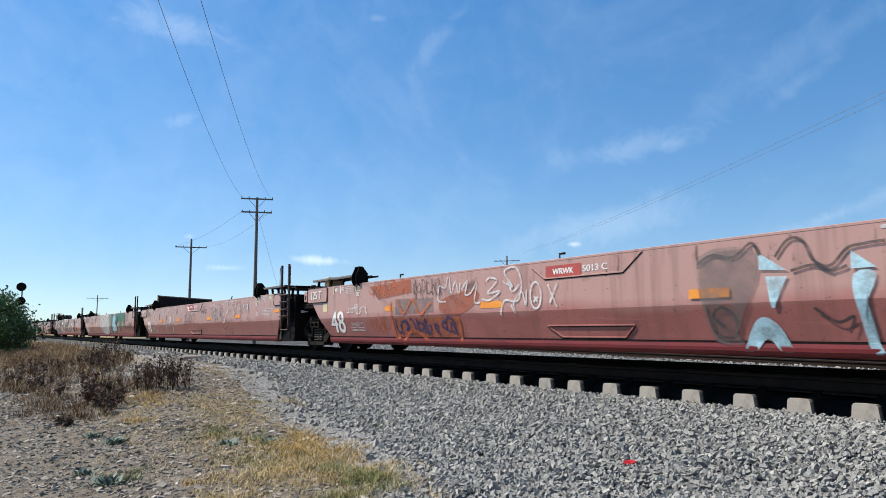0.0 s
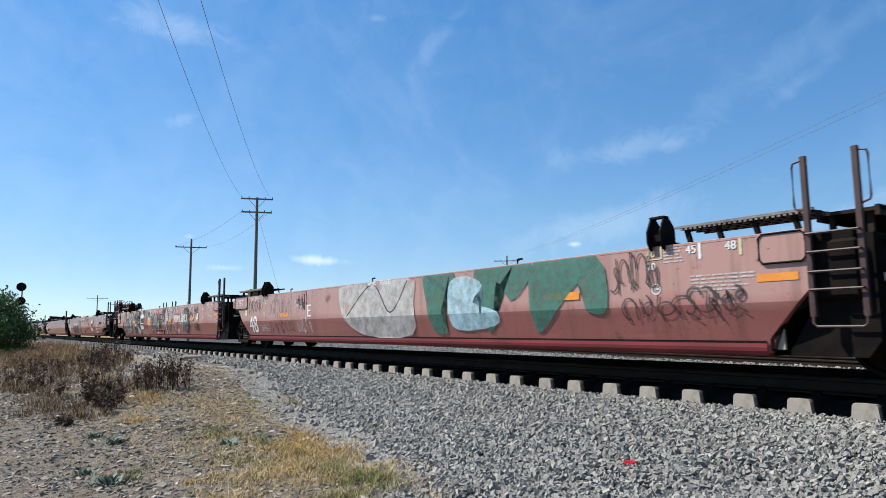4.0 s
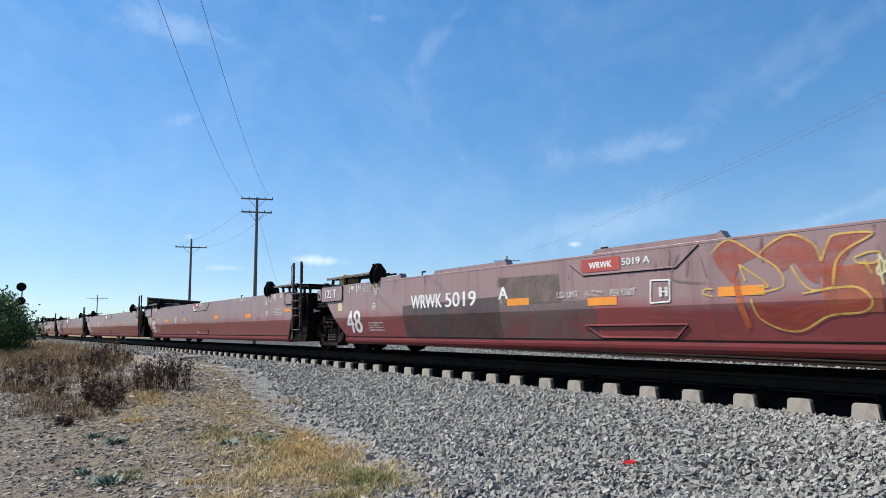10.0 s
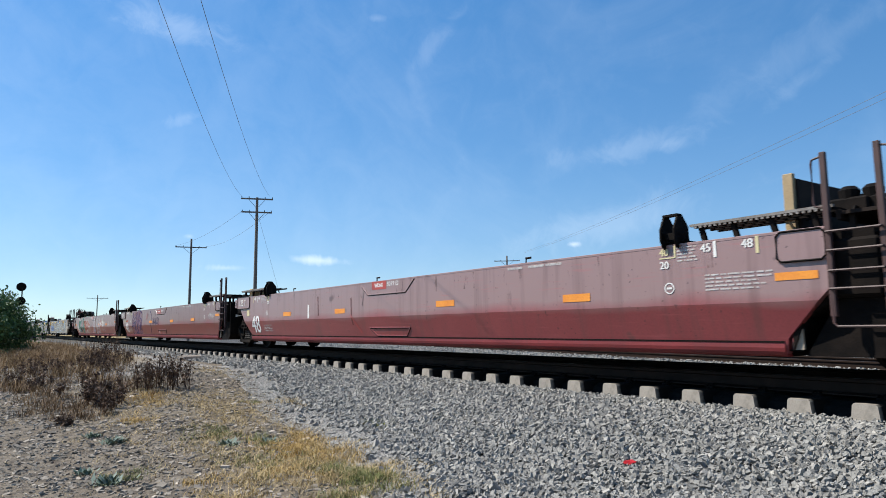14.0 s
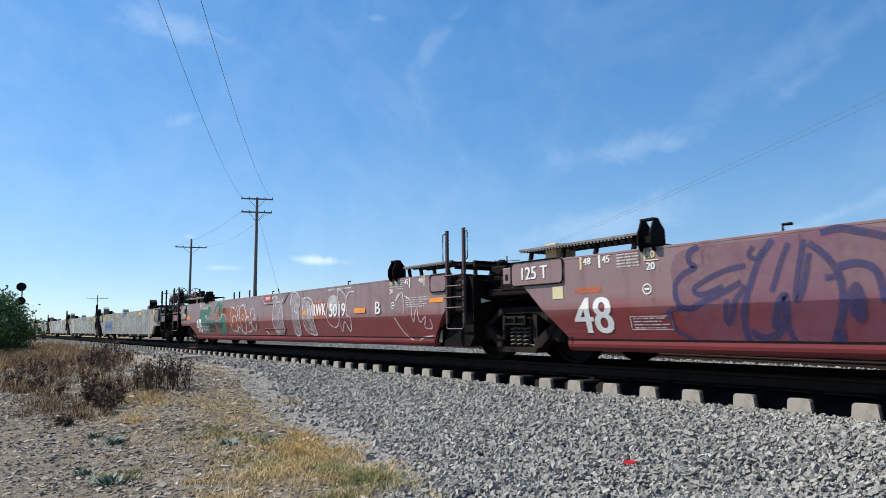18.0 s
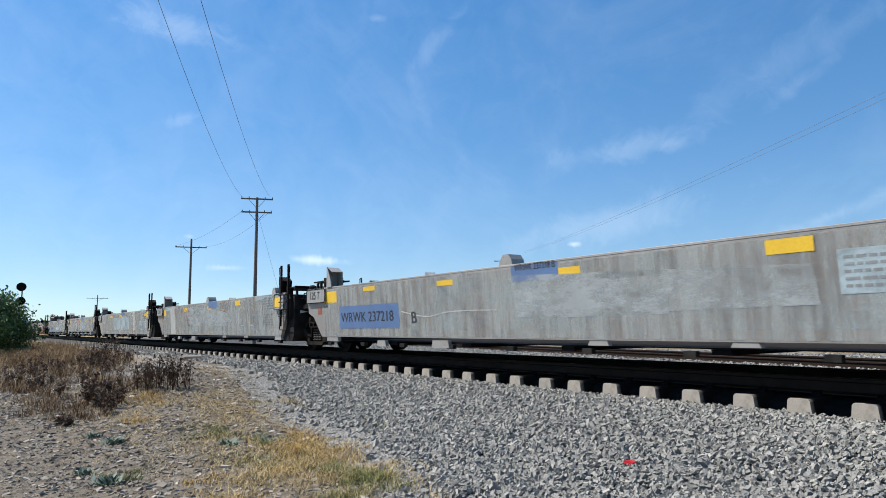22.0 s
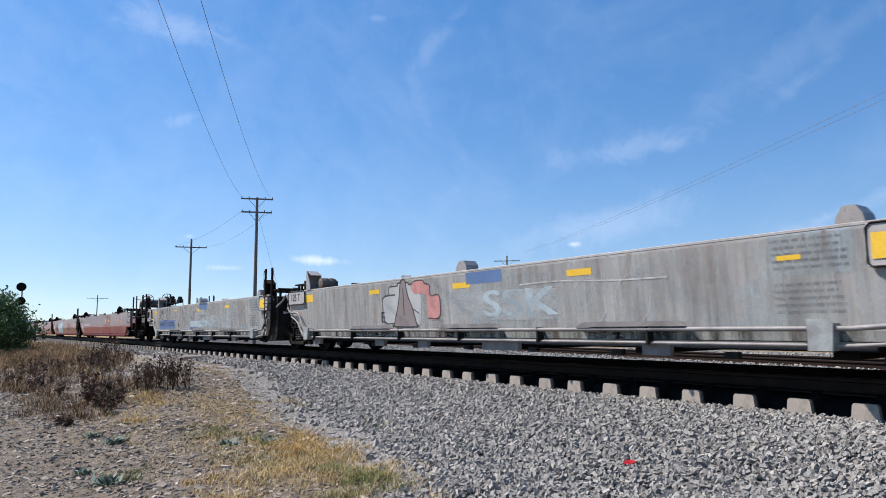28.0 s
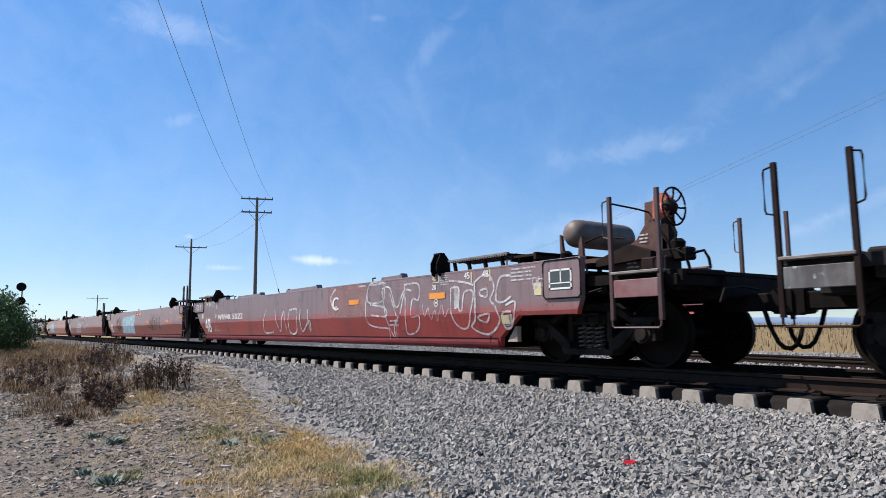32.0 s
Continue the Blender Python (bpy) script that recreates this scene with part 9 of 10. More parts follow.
def marks_14(u, prof, body):
    fill(u, prof, M_FADEPATCH, [(11.06, 1.44), (12.85, 1.46), (12.85, 0.80), (11.08, 0.80)])
    fill(u, prof, M_PATCH, [(15.87, 1.25), (16.00, 1.22), (15.98, 0.88), (15.87, 0.85)])
    fill(u, prof, M_PATCH, [(17.11, 0.73), (17.30, 0.74), (17.27, 0.59), (17.11, 0.56)])
    stroke(u, prof, M_SPRAYWHITE, .034, [(13.57, 1.44), (13.01, 1.44), (12.94, 1.08), (13.53, 1.09), (13.57, 1.39)])
    stroke(u, prof, M_SPRAYWHITE, .034, [(12.89, 1.25), (12.83, 0.91), (12.94, 0.62), (13.68, 0.54)])
    stroke(u, prof, M_SPRAYWHITE, .034, [(13.01, 1.02), (13.57, 0.95), (13.64, 0.78), (13.08, 0.81)])
    stroke(u, prof, M_SPRAYWHITE, .034, [(13.49, 1.28), (13.69, 0.56), (13.82, 0.37), (13.86, 0.56), (14.09, 0.77)])
    stroke(u, prof, M_SPRAYWHITE, .034, [(13.49, 1.32), (13.79, 1.32), (14.03, 0.93), (14.30, 1.24), (14.55, 1.23)])
    stroke(u, prof, M_SPRAYWHITE, .034, [(13.79, 1.21), (14.03, 0.77)])
    stroke(u, prof, M_SPRAYWHITE, .034, [(14.30, 1.19), (14.16, 0.82)])
    stroke(u, prof, M_SPRAYWHITE, .034, [(14.30, 1.35), (14.78, 1.34), (14.79, 1.06), (14.59, 1.07), (14.54, 0.76), (14.80, 0.76), (14.66, 0.51), (14.29, 0.45), (14.35, 0.87), (14.32, 1.35)])
    stroke(u, prof, M_SPRAYWHITE, .034, [(13.75, 0.69), (14.07, 0.69)])
    stroke(u, prof, M_SPRAYWHITE, .034, [(13.71, 0.61), (14.04, 0.60)])
    stroke(u, prof, M_SPRAYWHITE, .034, [(15.78, 1.21), (15.79, 0.74), (15.95, 0.55), (16.20, 0.59), (16.39, 1.09), (16.15, 1.12), (16.08, 0.83), (15.99, 0.88), (16.00, 1.20), (15.78, 1.21)])
    stroke(u, prof, M_SPRAYWHITE, .034, [(16.42, 1.27), (16.42, 0.73), (16.27, 0.55), (16.65, 0.44), (16.98, 0.63), (16.94, 0.85), (16.81, 0.98), (16.91, 1.15), (16.82, 1.34), (16.64, 1.37), (16.42, 1.27)])
    stroke(u, prof, M_SPRAYWHITE, .034, [(16.56, 1.13), (16.73, 1.15), (16.73, 1.03), (16.56, 1.06), (16.56, 1.13)])
    stroke(u, prof, M_SPRAYWHITE, .034, [(16.51, 0.73), (16.77, 0.76), (16.67, 0.63), (16.49, 0.68), (16.51, 0.73)])
    stroke(u, prof, M_SPRAYWHITE, .034, [(17.31, 1.32), (17.05, 1.30), (16.95, 0.98), (17.11, 0.93), (17.30, 1.01)])
    stroke(u, prof, M_SPRAYWHITE, .034, [(17.17, 0.88), (17.39, 0.92), (17.27, 0.59), (17.09, 0.54), (17.09, 0.76), (17.29, 0.78)])
    stroke(u, prof, M_SPRAYWHITE, .034, [(15.73, 1.34), (16.15, 1.29), (16.39, 1.23)])
    stroke(u, prof, M_SPRAYWHITE, .016, [(14.92, 0.96), (14.98, 0.76), (15.10, 0.90), (15.17, 0.70), (15.31, 0.85), (15.36, 0.67), (15.51, 0.94), (15.59, 0.74), (15.72, 0.88)])
    stroke(u, prof, M_SPRAYWHITE, .016, [(13.66, 0.51), (13.65, 0.34)])
    stroke(u, prof, M_SPRAYWHITE, .016, [(13.98, 0.67), (13.88, 0.35)])
    stroke(u, prof, M_SPRAYWHITE, .05, [(11.48, 1.42), (11.24, 1.25), (11.35, 1.01), (11.55, 1.03)])
    stroke(u, prof, M_SPRAYWHITE, .045, [(7.29, 1.09), (6.99, 0.50), (7.68, 0.47)])
    stroke(u, prof, M_SPRAYWHITE, .045, [(7.92, 1.05), (8.15, 0.49), (8.52, 1.00), (8.60, 0.52)])
    stroke(u, prof, M_SPRAYWHITE, .045, [(8.89, 1.02), (9.36, 1.01), (9.20, 0.49), (8.76, 0.49), (8.89, 1.02)])
    stroke(u, prof, M_SPRAYWHITE, .045, [(9.57, 1.03), (9.54, 0.49), (10.07, 0.75), (10.03, 0.49), (9.98, 1.02)])
    tag_scrawl(u, prof, M_SPRAYWHITE, .02, 17.73, 18.24, 1.08, 1.28, 3, 35)
    reflector(u, prof, 15.14, 15.61, 1.10)
    reflector(u, prof, 12.10, 12.54, 1.10)
    patch(u, prof, M_CREAM, 17.04, 17.22, 0.60, 0.73)
    words_between("WRWK", 3.02, 4.33, 0.87, .17, M_WHITE, u, prof)
    words_between("5022", 4.43, 5.41, 0.87, .17, M_WHITE, u, prof)
    words("lettering", "C", 11.30, 0.95, .3, M_WHITE, u, prof, 1.1, lift(u) + 0.001, 0.02)


for marks_of, car in zip((marks_0, marks_1, marks_2, marks_3, marks_4, marks_5, marks_6, marks_7, marks_8, marks_9, marks_10, marks_11, marks_12, marks_13, marks_14), range(15)):
    marks_of(UNITS[car][0], UNITS[car][3], CARS[car][2]["body"])
for car in range(15, len(UNITS)):
    plain_marks(car)


# ---- poles, wires and signal beyond the track ----
def cross_pole(x, y, top, arms, turn, label):
    base = new("utility_pole")
    base.location = (x, y, float(ground_z(x, y)) - 0.2)
    base.rotation_euler = (0, 0, turn)
    tagged(base, label, "utility pole", "utility poles")
    h = top - base.location.z
    bm = bmesh.new()
    tube(bm, [(0, 0, 0), (0, 0, h * 0.5), (0, 0, h)], [0.14, 0.115, 0.085], 12)
    part("pole", bm, M_WOOD, base)
    for drop, half in arms:
        bm = bmesh.new()
        box(bm, -half, half, -0.045, 0.045, h - drop - 0.045, h - drop + 0.045)
        arm = part("crossarm", bm, M_WOOD, base)
        for s in (-0.95, -0.5, 0.5, 0.95):
            bm = bmesh.new()
            lathe(bm, [(0.02, h - drop + 0.04), (0.03, h - drop + 0.08), (0.025, h - drop + 0.15)], 8, (s * half, 0, 0), "Z")
            part("insulator", bm, M_STEEL, arm)
        bm = bmesh.new()
        for s in (-1, 1):
            tube(bm, [(s * half * 0.5, 0.07, h - drop - 0.05), (0, 0.07, h - drop - 0.65)], 0.015, 5)
        part("arm_brace", bm, M_STEEL, base)
    return base


def wire(parent, a, b, sag, r):
    inv = (Matrix.Translation(parent.location) @ parent.rotation_euler.to_matrix().to_4x4()).inverted()
    a, b = Vector(a), Vector(b)
    pts = []
    for k in range(25):
        t = k / 24
        p = a.lerp(b, t)
        p.z -= sag * 4 * t * (1 - t)
        pts.append(inv @ p)
    bm = bmesh.new()
    tube(bm, pts, r, 5)
    return part("wire", bm, M_WIRE, parent)


POLE_A = cross_pole(-43.29, 7.43, 9.47, [(0.10, 1.05), (1.02, 1.0)], radians(70), "weathered wooden utility pole with two crossarms")
POLE_B = cross_pole(-64.82, 8.83, 9.2, [(0.82, 1.42)], radians(75), "weathered wooden utility pole with one crossarm")
POLE_C = cross_pole(-167.34, 15.52, 8.63, [(0.8, 2.2)], radians(80), "distant wooden utility pole with one crossarm")
POLE_D = cross_pole(-62.37, 46.65, 9.41, [(0.65, 1.6)], radians(48), "distant wooden utility pole beyond the train")
wire(POLE_A, (-43.62, 6.49, 9.5), (9, -14.5, 9.0), 1.8, 0.0065)
wire(POLE_A, (-43.0, 8.23, 9.55), (14, -16.5, 9.6), 2.2, 0.0065)
wire(POLE_A, (-43.61, 6.51, 8.5), (-65.17, 7.45, 8.5), 0.4, 0.008)
wire(POLE_A, (-43.0, 8.2, 8.5), (-64.44, 10.2, 8.5), 0.5, 0.008)
wire(POLE_D, (-61.2, 48.6, 9.95), (17.5, -1.0, 7.9), 0.8, 0.0075)
wire(POLE_D, (-61.2, 48.6, 9.8), (17.5, -1.0, 7.65), 0.8, 0.0075)


def signal():
    base = new("railway_signal")
    base.location = (-94.87, -3.06, float(ground_z(-94.87, -3.06)))
    tagged(base, "black round-target railway signal on a mast", "railway signal")
    z0 = base.location.z
    bm = bmesh.new()
    tube(bm, [(0, 0.1, 0), (0, 0.1, 5.9 - z0)], 0.07, 10)
    part("mast", bm, M_STEELGREY, base)
    for z in (5.93, 4.2):
        bm = bmesh.new()
        lathe(bm, [(0.52, 0.0), (0.53, 0.03), (0.3, 0.06)], 24, (0.0, 0, z - z0), "X")
        t = part("target", bm, M_STEEL, base, "black round target")
        bm = bmesh.new()
        lathe(bm, [(0.14, 0.05), (0.16, 0.3), (0.12, 0.3)], 14, (0.0, 0, z - z0), "X")
        part("lamp_hood", bm, M_STEEL, t)


signal()


# ---- plants ----
M_LEAF = island_material("bush_leaves", (0.04, 0.095, 0.025), (0.14, 0.235, 0.06), 0.6, 0)
M_STRAW = island_material("dry_grass_blades", (0.25, 0.175, 0.07), (0.60, 0.45, 0.21), 0.8, 0)
M_TALL = island_material("tan_grass_blades", (0.11, 0.066, 0.028), (0.33, 0.205, 0.088), 0.85, 0)
M_BROWNGRASS = island_material("brown_grass_blades", (0.07, 0.042, 0.02), (0.26, 0.155, 0.065), 0.85, 0)
M_GREENGRASS = island_material("green_grass_blades", (0.085, 0.105, 0.025), (0.27, 0.265, 0.075), 0.8, 0)
M_WEED = island_material("dead_weeds", (0.030, 0.018, 0.012), (0.17, 0.095, 0.052), 0.9, 0)
M_GOLD = island_material("golden_grass_blades", (0.32, 0.195, 0.06), (0.62, 0.42, 0.13), 0.8, 0)
M_SUCC = island_material("grey_green_leaves", (0.10, 0.15, 0.115), (0.21, 0.27, 0.20), 0.7, 0)
M_TWIG = material("bark", (0.11, 0.085, 0.06), None, 0.9, 0, 8, 60, 0.2)


def blades(name, x, y, h, mat, label, width=0.006, spread=0.5, category="grass"):
    """Bent blades of two joined triangles each."""
    n = len(x)
    z = ground_z(x, y) - 0.01
    a = rng.uniform(0, 6.283, n)
    lean = rng.uniform(0.1, spread, n) * h
    dx, dy = np.cos(a), np.sin(a)
    wx, wy = -np.sin(a) * width, np.cos(a) * width
    base = np.stack([x, y, z], -1)
    mid = base + np.stack([dx * lean * 0.35, dy * lean * 0.35, h * 0.6], -1)
    tip = base + np.stack([dx * lean, dy * lean, h * rng.uniform(0.75, 1, n)], -1)
    w = np.stack([wx, wy, np.zeros(n)], -1)
    v = np.stack([base - w, base + w, mid + w * 0.7, mid - w * 0.7, tip], 1)
    k = (np.arange(n) * 5)[:, None, None]
    f = (np.array([[0, 1, 2], [0, 2, 3], [3, 2, 4]])[None] + k).reshape(-1, 3)
    me = stuff_mesh(name, v.reshape(-1, 3), f, mat)
    return tagged(new(name, me), label, category, kind="stuff")


def clumps(cx, cy, n, sx, sy, tight=0.06, per=24):
    """Tufts round a centre."""
    c = max(1, n // per)
    tx, ty = cx + sx * rng.standard_normal(c), cy + sy * rng.standard_normal(c)
    i = rng.integers(0, c, n)
    return tx[i] + tight * rng.standard_normal(n), ty[i] + tight * rng.standard_normal(n)


def many(spots):
    xs, ys = zip(*[clumps(*s) for s in spots])
    return np.concatenate(xs), np.concatenate(ys)


def build_grass():
    x, y = many([(-6.5, -4.9, 2600, 0.6, 0.2, 0.07, 60), (-5.5, -5.25, 3000, 0.5, 0.26, 0.07, 60), (-5.8, -5.85, 2800, 0.65, 0.34, 0.08, 60), (-6.9, -5.5, 1500, 0.6, 0.25, 0.07, 30), (-8.7, -5.55, 900, 0.6, 0.2, 0.07, 26), (-5.2, -6.3, 1200, 0.4, 0.2, 0.08, 40), (-10.9, -3.6, 900, 0.45, 0.10, 0.06, 24), (-11.0, -4.1, 500, 0.5, 0.12, 0.06, 20), (-11.5, -4.7, 1100, 1.2, 0.3), (-10.2, -5.9, 1100, 1.2, 0.4), (-13.2, -5.3, 900, 0.35, 0.2, 0.06, 24), (-12.0, -5.0, 1500, 1.0, 0.3, 0.07, 26), (-10.5, -4.7, 1200, 0.8, 0.25, 0.07, 24), (-9.3, -5.1, 900, 0.6, 0.25, 0.07, 26), (-14.5, -5.8, 900, 0.8, 0.4, 0.07, 26), (-8.5, -6.4, 700, 0.8, 0.3, 0.07, 30), (-16.5, -3.0, 1500, 1.6, 0.2), (-12.5, -4.0, 600, 1.0, 0.2), (-8.4, -4.5, 700, 0.6, 0.12, 0.05, 20)])
    blades("dry_grass", x, y, 0.015 + 0.075 * rng.random(len(x)) ** 1.8, M_STRAW, "low straw-yellow dry grass in tufts", 0.0032, 2.4)
    x, y = many([(-7.2, -5.1, 1500, 0.35, 0.13, 0.06, 50), (-7.84, -4.6, 800, 0.28, 0.1, 0.06, 50), (-6.6, -4.8, 900, 0.35, 0.13, 0.06, 50), (-6.2, -5.6, 700, 0.3, 0.12, 0.06, 50), (-10.86, -5.99, 600, 0.18, 0.12, 0.05, 40), (-5.9, -6.3, 500, 0.4, 0.15, 0.06, 30), (-13.3, -5.3, 400, 0.4, 0.2, 0.06, 30), (-12.3, -5.6, 500, 0.4, 0.2, 0.05, 30), (-12.9, -5.35, 900, 0.3, 0.16, 0.06, 30), (-7.6, -5.0, 1100, 0.35, 0.16, 0.06, 45), (-8.2, -4.5, 700, 0.3, 0.08, 0.05, 35), (-6.9, -5.05, 900, 0.35, 0.15, 0.06, 45)])
    blades("golden_grass", x, y, 0.015 + 0.075 * rng.random(len(x)) ** 1.5, M_GOLD, "golden-orange dry grass tufts", 0.0032, 1.6)
    x, y = many([(-5.4, -5.15, 1500, 0.24, 0.14, 0.06, 50), (-9.0, -5.5, 600, 0.35, 0.12, 0.06, 30), (-7.0, -5.55, 700, 0.5, 0.14, 0.06, 30), (-5.0, -5.5, 500, 0.25, 0.15, 0.06, 40), (-8.06, -3.58, 260, 0.14, 0.04, 0.03), (-8.2, -5.05, 700, 0.35, 0.1, 0.05, 30), (-7.1, -6.85, 300, 0.12, 0.08, 0.04), (-4.7, -5.5, 500, 0.2, 0.1, 0.05), (-5.35, -5.1, 1300, 0.2, 0.12, 0.06, 40), (-9.0, -5.3, 500, 0.3, 0.1, 0.05, 25), (-5.9, -5.2, 700, 0.4, 0.16, 0.06, 40), (-7.72, -3.56, 200, 0.10, 0.04, 0.03), (-11.3, -4.05, 200, 0.12, 0.05, 0.03), (-7.3, -6.7, 300, 0.2, 0.1, 0.05)])
    blades("green_grass", x, y, 0.015 + 0.065 * rng.random(len(x)), M_GREENGRASS, "yellow-green grass among the dry tufts", 0.0032, 1.6)
    n = 76000
    x, y = -3.6 - 18 * rng.random(n) ** 1.3, rng.uniform(-9, -3.4, n)
    patchy = np.sin(x * 1.1 + 1.3 * np.sin(y * 1.7)) * np.sin(y * 1.9 + x * 0.5)
    keep = (y < ballast_edge(x) - 0.45) & (rng.random(n) < 0.12 + 0.8 * (patchy > 0.25))
    x, y = x[keep], y[keep]
    blades("straw_litter", x, y, rng.uniform(0.006, 0.035, len(x)), M_STRAW, "flattened straw and dry stalks on bare soil", 0.003, 4.0)
    x, y = many([(-38, -5.2, 9000, 7, 0.8, 0.2), (-50, -4.4, 7000, 9, 0.9, 0.3), (-27, -6.3, 2400, 4, 0.9, 0.15), (-19, -6.8, 500, 2.5, 0.7, 0.12), (-30, -4.2, 2200, 5, 0.5, 0.2), (-16, -5.4, 300, 1.5, 0.5, 0.1)])
    y = y[x < -14]
    x = x[x < -14]
    blades("tall_dry_grass", x, y, rng.uniform(0.10, 0.45, len(x)), M_TALL, "tall tan dry grass beside the track", 0.007, 1.3)
    x, y = many([(-16.2, -7.3, 1800, 1.3, 0.35, 0.08, 30), (-13.4, -6.9, 1300, 0.8, 0.22, 0.07, 26), (-18.5, -6.3, 1600, 1.6, 0.5, 0.09, 30), (-14.6, -5.6, 900, 0.7, 0.3, 0.07, 26), (-12.0, -6.6, 500, 0.5, 0.2, 0.06, 22), (-22.5, -5.2, 1500, 2.0, 0.6, 0.1, 30)])
    blades("brown_grass", x, y, 0.04 + 0.16 * rng.random(len(x)), M_BROWNGRASS, "low brown dry grass among stones", 0.0045, 1.6)
    x, y = rng.uniform(-70, 4, 14000), rng.uniform(15.8, 30, 14000)
    blades("dry_grass", x, y, rng.uniform(0.12, 0.4, len(x)), M_TALL, "dry grass on the bank beyond the siding", 0.012, 0.7)


build_grass()


def weeds(name, cx, cy, sx, sy, n, hmin, hmax, label):
    """Dead branching weeds: upright stems, side twigs, and small curled leaves and seed heads."""
    v, f = [], []
    for i in range(n):
        x, y = cx + sx * rng.standard_normal(), cy + sy * rng.standard_normal()
        z = float(ground_z(x, y))
        h = rng.uniform(hmin, hmax)
        for b in range(10):
            a, lean = rng.uniform(0, 6.283), rng.uniform(0.03, 0.32) * h
            p0 = np.array([x, y, z + (0 if b < 4 else h * rng.uniform(0.15, 0.6))])
            p1 = p0 + np.array([math.cos(a) * lean, math.sin(a) * lean, h * rng.uniform(0.55, 1.0) * (1 if b < 4 else 0.45)])
            w = 0.005 + 0.004 * h
            k = len(v)
            side = np.array([-math.sin(a) * w, math.cos(a) * w, 0])
            v += [p0 - side, p0 + side, p1]
            f.append((k, k + 1, k + 2))
            for q in range(9):
                c = p0 + (p1 - p0) * rng.uniform(0.25, 1.0) + rng.standard_normal(3) * 0.022
                r = rng.uniform(0.008, 0.026)
                k = len(v)
                v += [c + rng.standard_normal(3) * r for _ in range(3)]
                f.append((k, k + 1, k + 2))
    me = stuff_mesh(name, np.array(v), np.array(f), M_WEED)
    return tagged(new(name, me), label, "weeds", kind="stuff")


weeds("dead_weeds", -14.0, -4.85, 0.26, 0.24, 22, 0.40, 0.86, "dark brown dead weeds standing in a clump")
weeds("dead_weeds", -12.7, -6.15, 0.45, 0.22, 26, 0.16, 0.42, "low dark brown dead weeds on stony ground")
weeds("dead_weeds", -13.9, -6.2, 0.6, 0.3, 12, 0.2, 0.45, "low dark brown dead weeds on stony ground")
weeds("dead_weeds", -11.3, -6.95, 0.2, 0.08, 4, 0.10, 0.2, "small reddish dead weeds on bare soil")
weeds("dead_weeds", -17.0, -7.2, 1.2, 0.4, 22, 0.18, 0.45, "brown dead weeds on stony ground")
weeds("dead_weeds", -21.0, -6.0, 1.8, 0.7, 44, 0.25, 0.7, "brown dead weeds beside the track")
weeds("dead_weeds", -23.5, -4.4, 1.2, 0.35, 18, 0.35, 0.8, "brown dead weeds beside the track")
weeds("dead_weeds", -26.3, -3.9, 0.6, 0.2, 9, 0.6, 1.1, "dead weeds standing near the ballast")


def rosette(px, py, r, n):
    base = new("small_plant")
    base.location = (px, py, float(ground_z(px, py)))
    tagged(base, "low grey-green leafy plant on bare ground", "plant", "small green plants")
    v, f = [], []
    for i in range(n):
        a, up = rng.uniform(0, 6.283), rng.uniform(0.15, 0.9)
        l = r * rng.uniform(0.3, 0.75)
        d = np.array([math.cos(a) * math.cos(up), math.sin(a) * math.cos(up), math.sin(up)])
        s = np.array([-math.sin(a), math.cos(a), 0]) * l * 0.13
        o = rng.standard_normal(3) * r * 0.3 * np.array([1, 1, 0.1])
        k = len(v)
        v += [o, o + d * l * 0.5 + s, o + d * l, o + d * l * 0.5 - s]
        f.append((k, k + 1, k + 2, k + 3))
    me = stuff_mesh("leaves", np.array(v), np.array(f), M_SUCC)
    attach("leaves", me, M_SUCC, base)


for px, py, r in ((-9.9, -6.68, 0.15), (-9.3, -6.55, 0.2), (-8.17, -5.46, 0.18), (-7.97, -5.0, 0.15), (-7.78, -7.06, 0.13), (-7.04, -6.94, 0.2)):
    rosette(px, py, r, 110)


def bush():
    base = new("bush")
    bx, by = -40.0, -7.0
    gz = float(ground_z(bx, by))
    base.location = (bx, by, gz)
    tagged(base, "dense dark green leafy bush beside the track", "bush")
    bm = bmesh.new()
    for k in range(14):
        a = rng.uniform(0, 6.283)
        r, h = rng.uniform(0.3, 1.4), rng.uniform(1.2, 2.8)
        tube(bm, [(0.1 * math.cos(a), 0.1 * math.sin(a), 0), (r * 0.5 * math.cos(a), r * 0.5 * math.sin(a), h * 0.5), (r * math.cos(a), r * math.sin(a), h)], [0.05, 0.03, 0.01], 6)
    part("stems", bm, M_TWIG, base)
    n = 16000
    cl = rng.standard_normal((70, 3)) * np.array([0.8, 0.75, 0.9]) + np.array([0, 0, 1.7])
    cl = cl[(cl[:, 2] > 0.15) & (cl[:, 2] < 3.2 - 0.9 * np.abs(cl[:, 1]))]
    c = cl[rng.integers(0, len(cl), n)] + rng.standard_normal((n, 3)) * 0.24
    d = rng.standard_normal((n, 3))
    d /= np.linalg.norm(d, axis=1)[:, None]
    e = np.cross(d, rng.standard_normal((n, 3)))
    e /= np.linalg.norm(e, axis=1)[:, None]
    l = rng.uniform(0.08, 0.18, n)[:, None]
    v = np.stack([c, c + d * l * 0.5 + e * l * 0.3, c + d * l, c + d * l * 0.5 - e * l * 0.3], 1)
    me = stuff_mesh("crown", v.reshape(-1, 3), np.arange(4 * n).reshape(-1, 4), M_LEAF)
    attach("crown", me, M_LEAF, base, "dark green leaves")


bush()


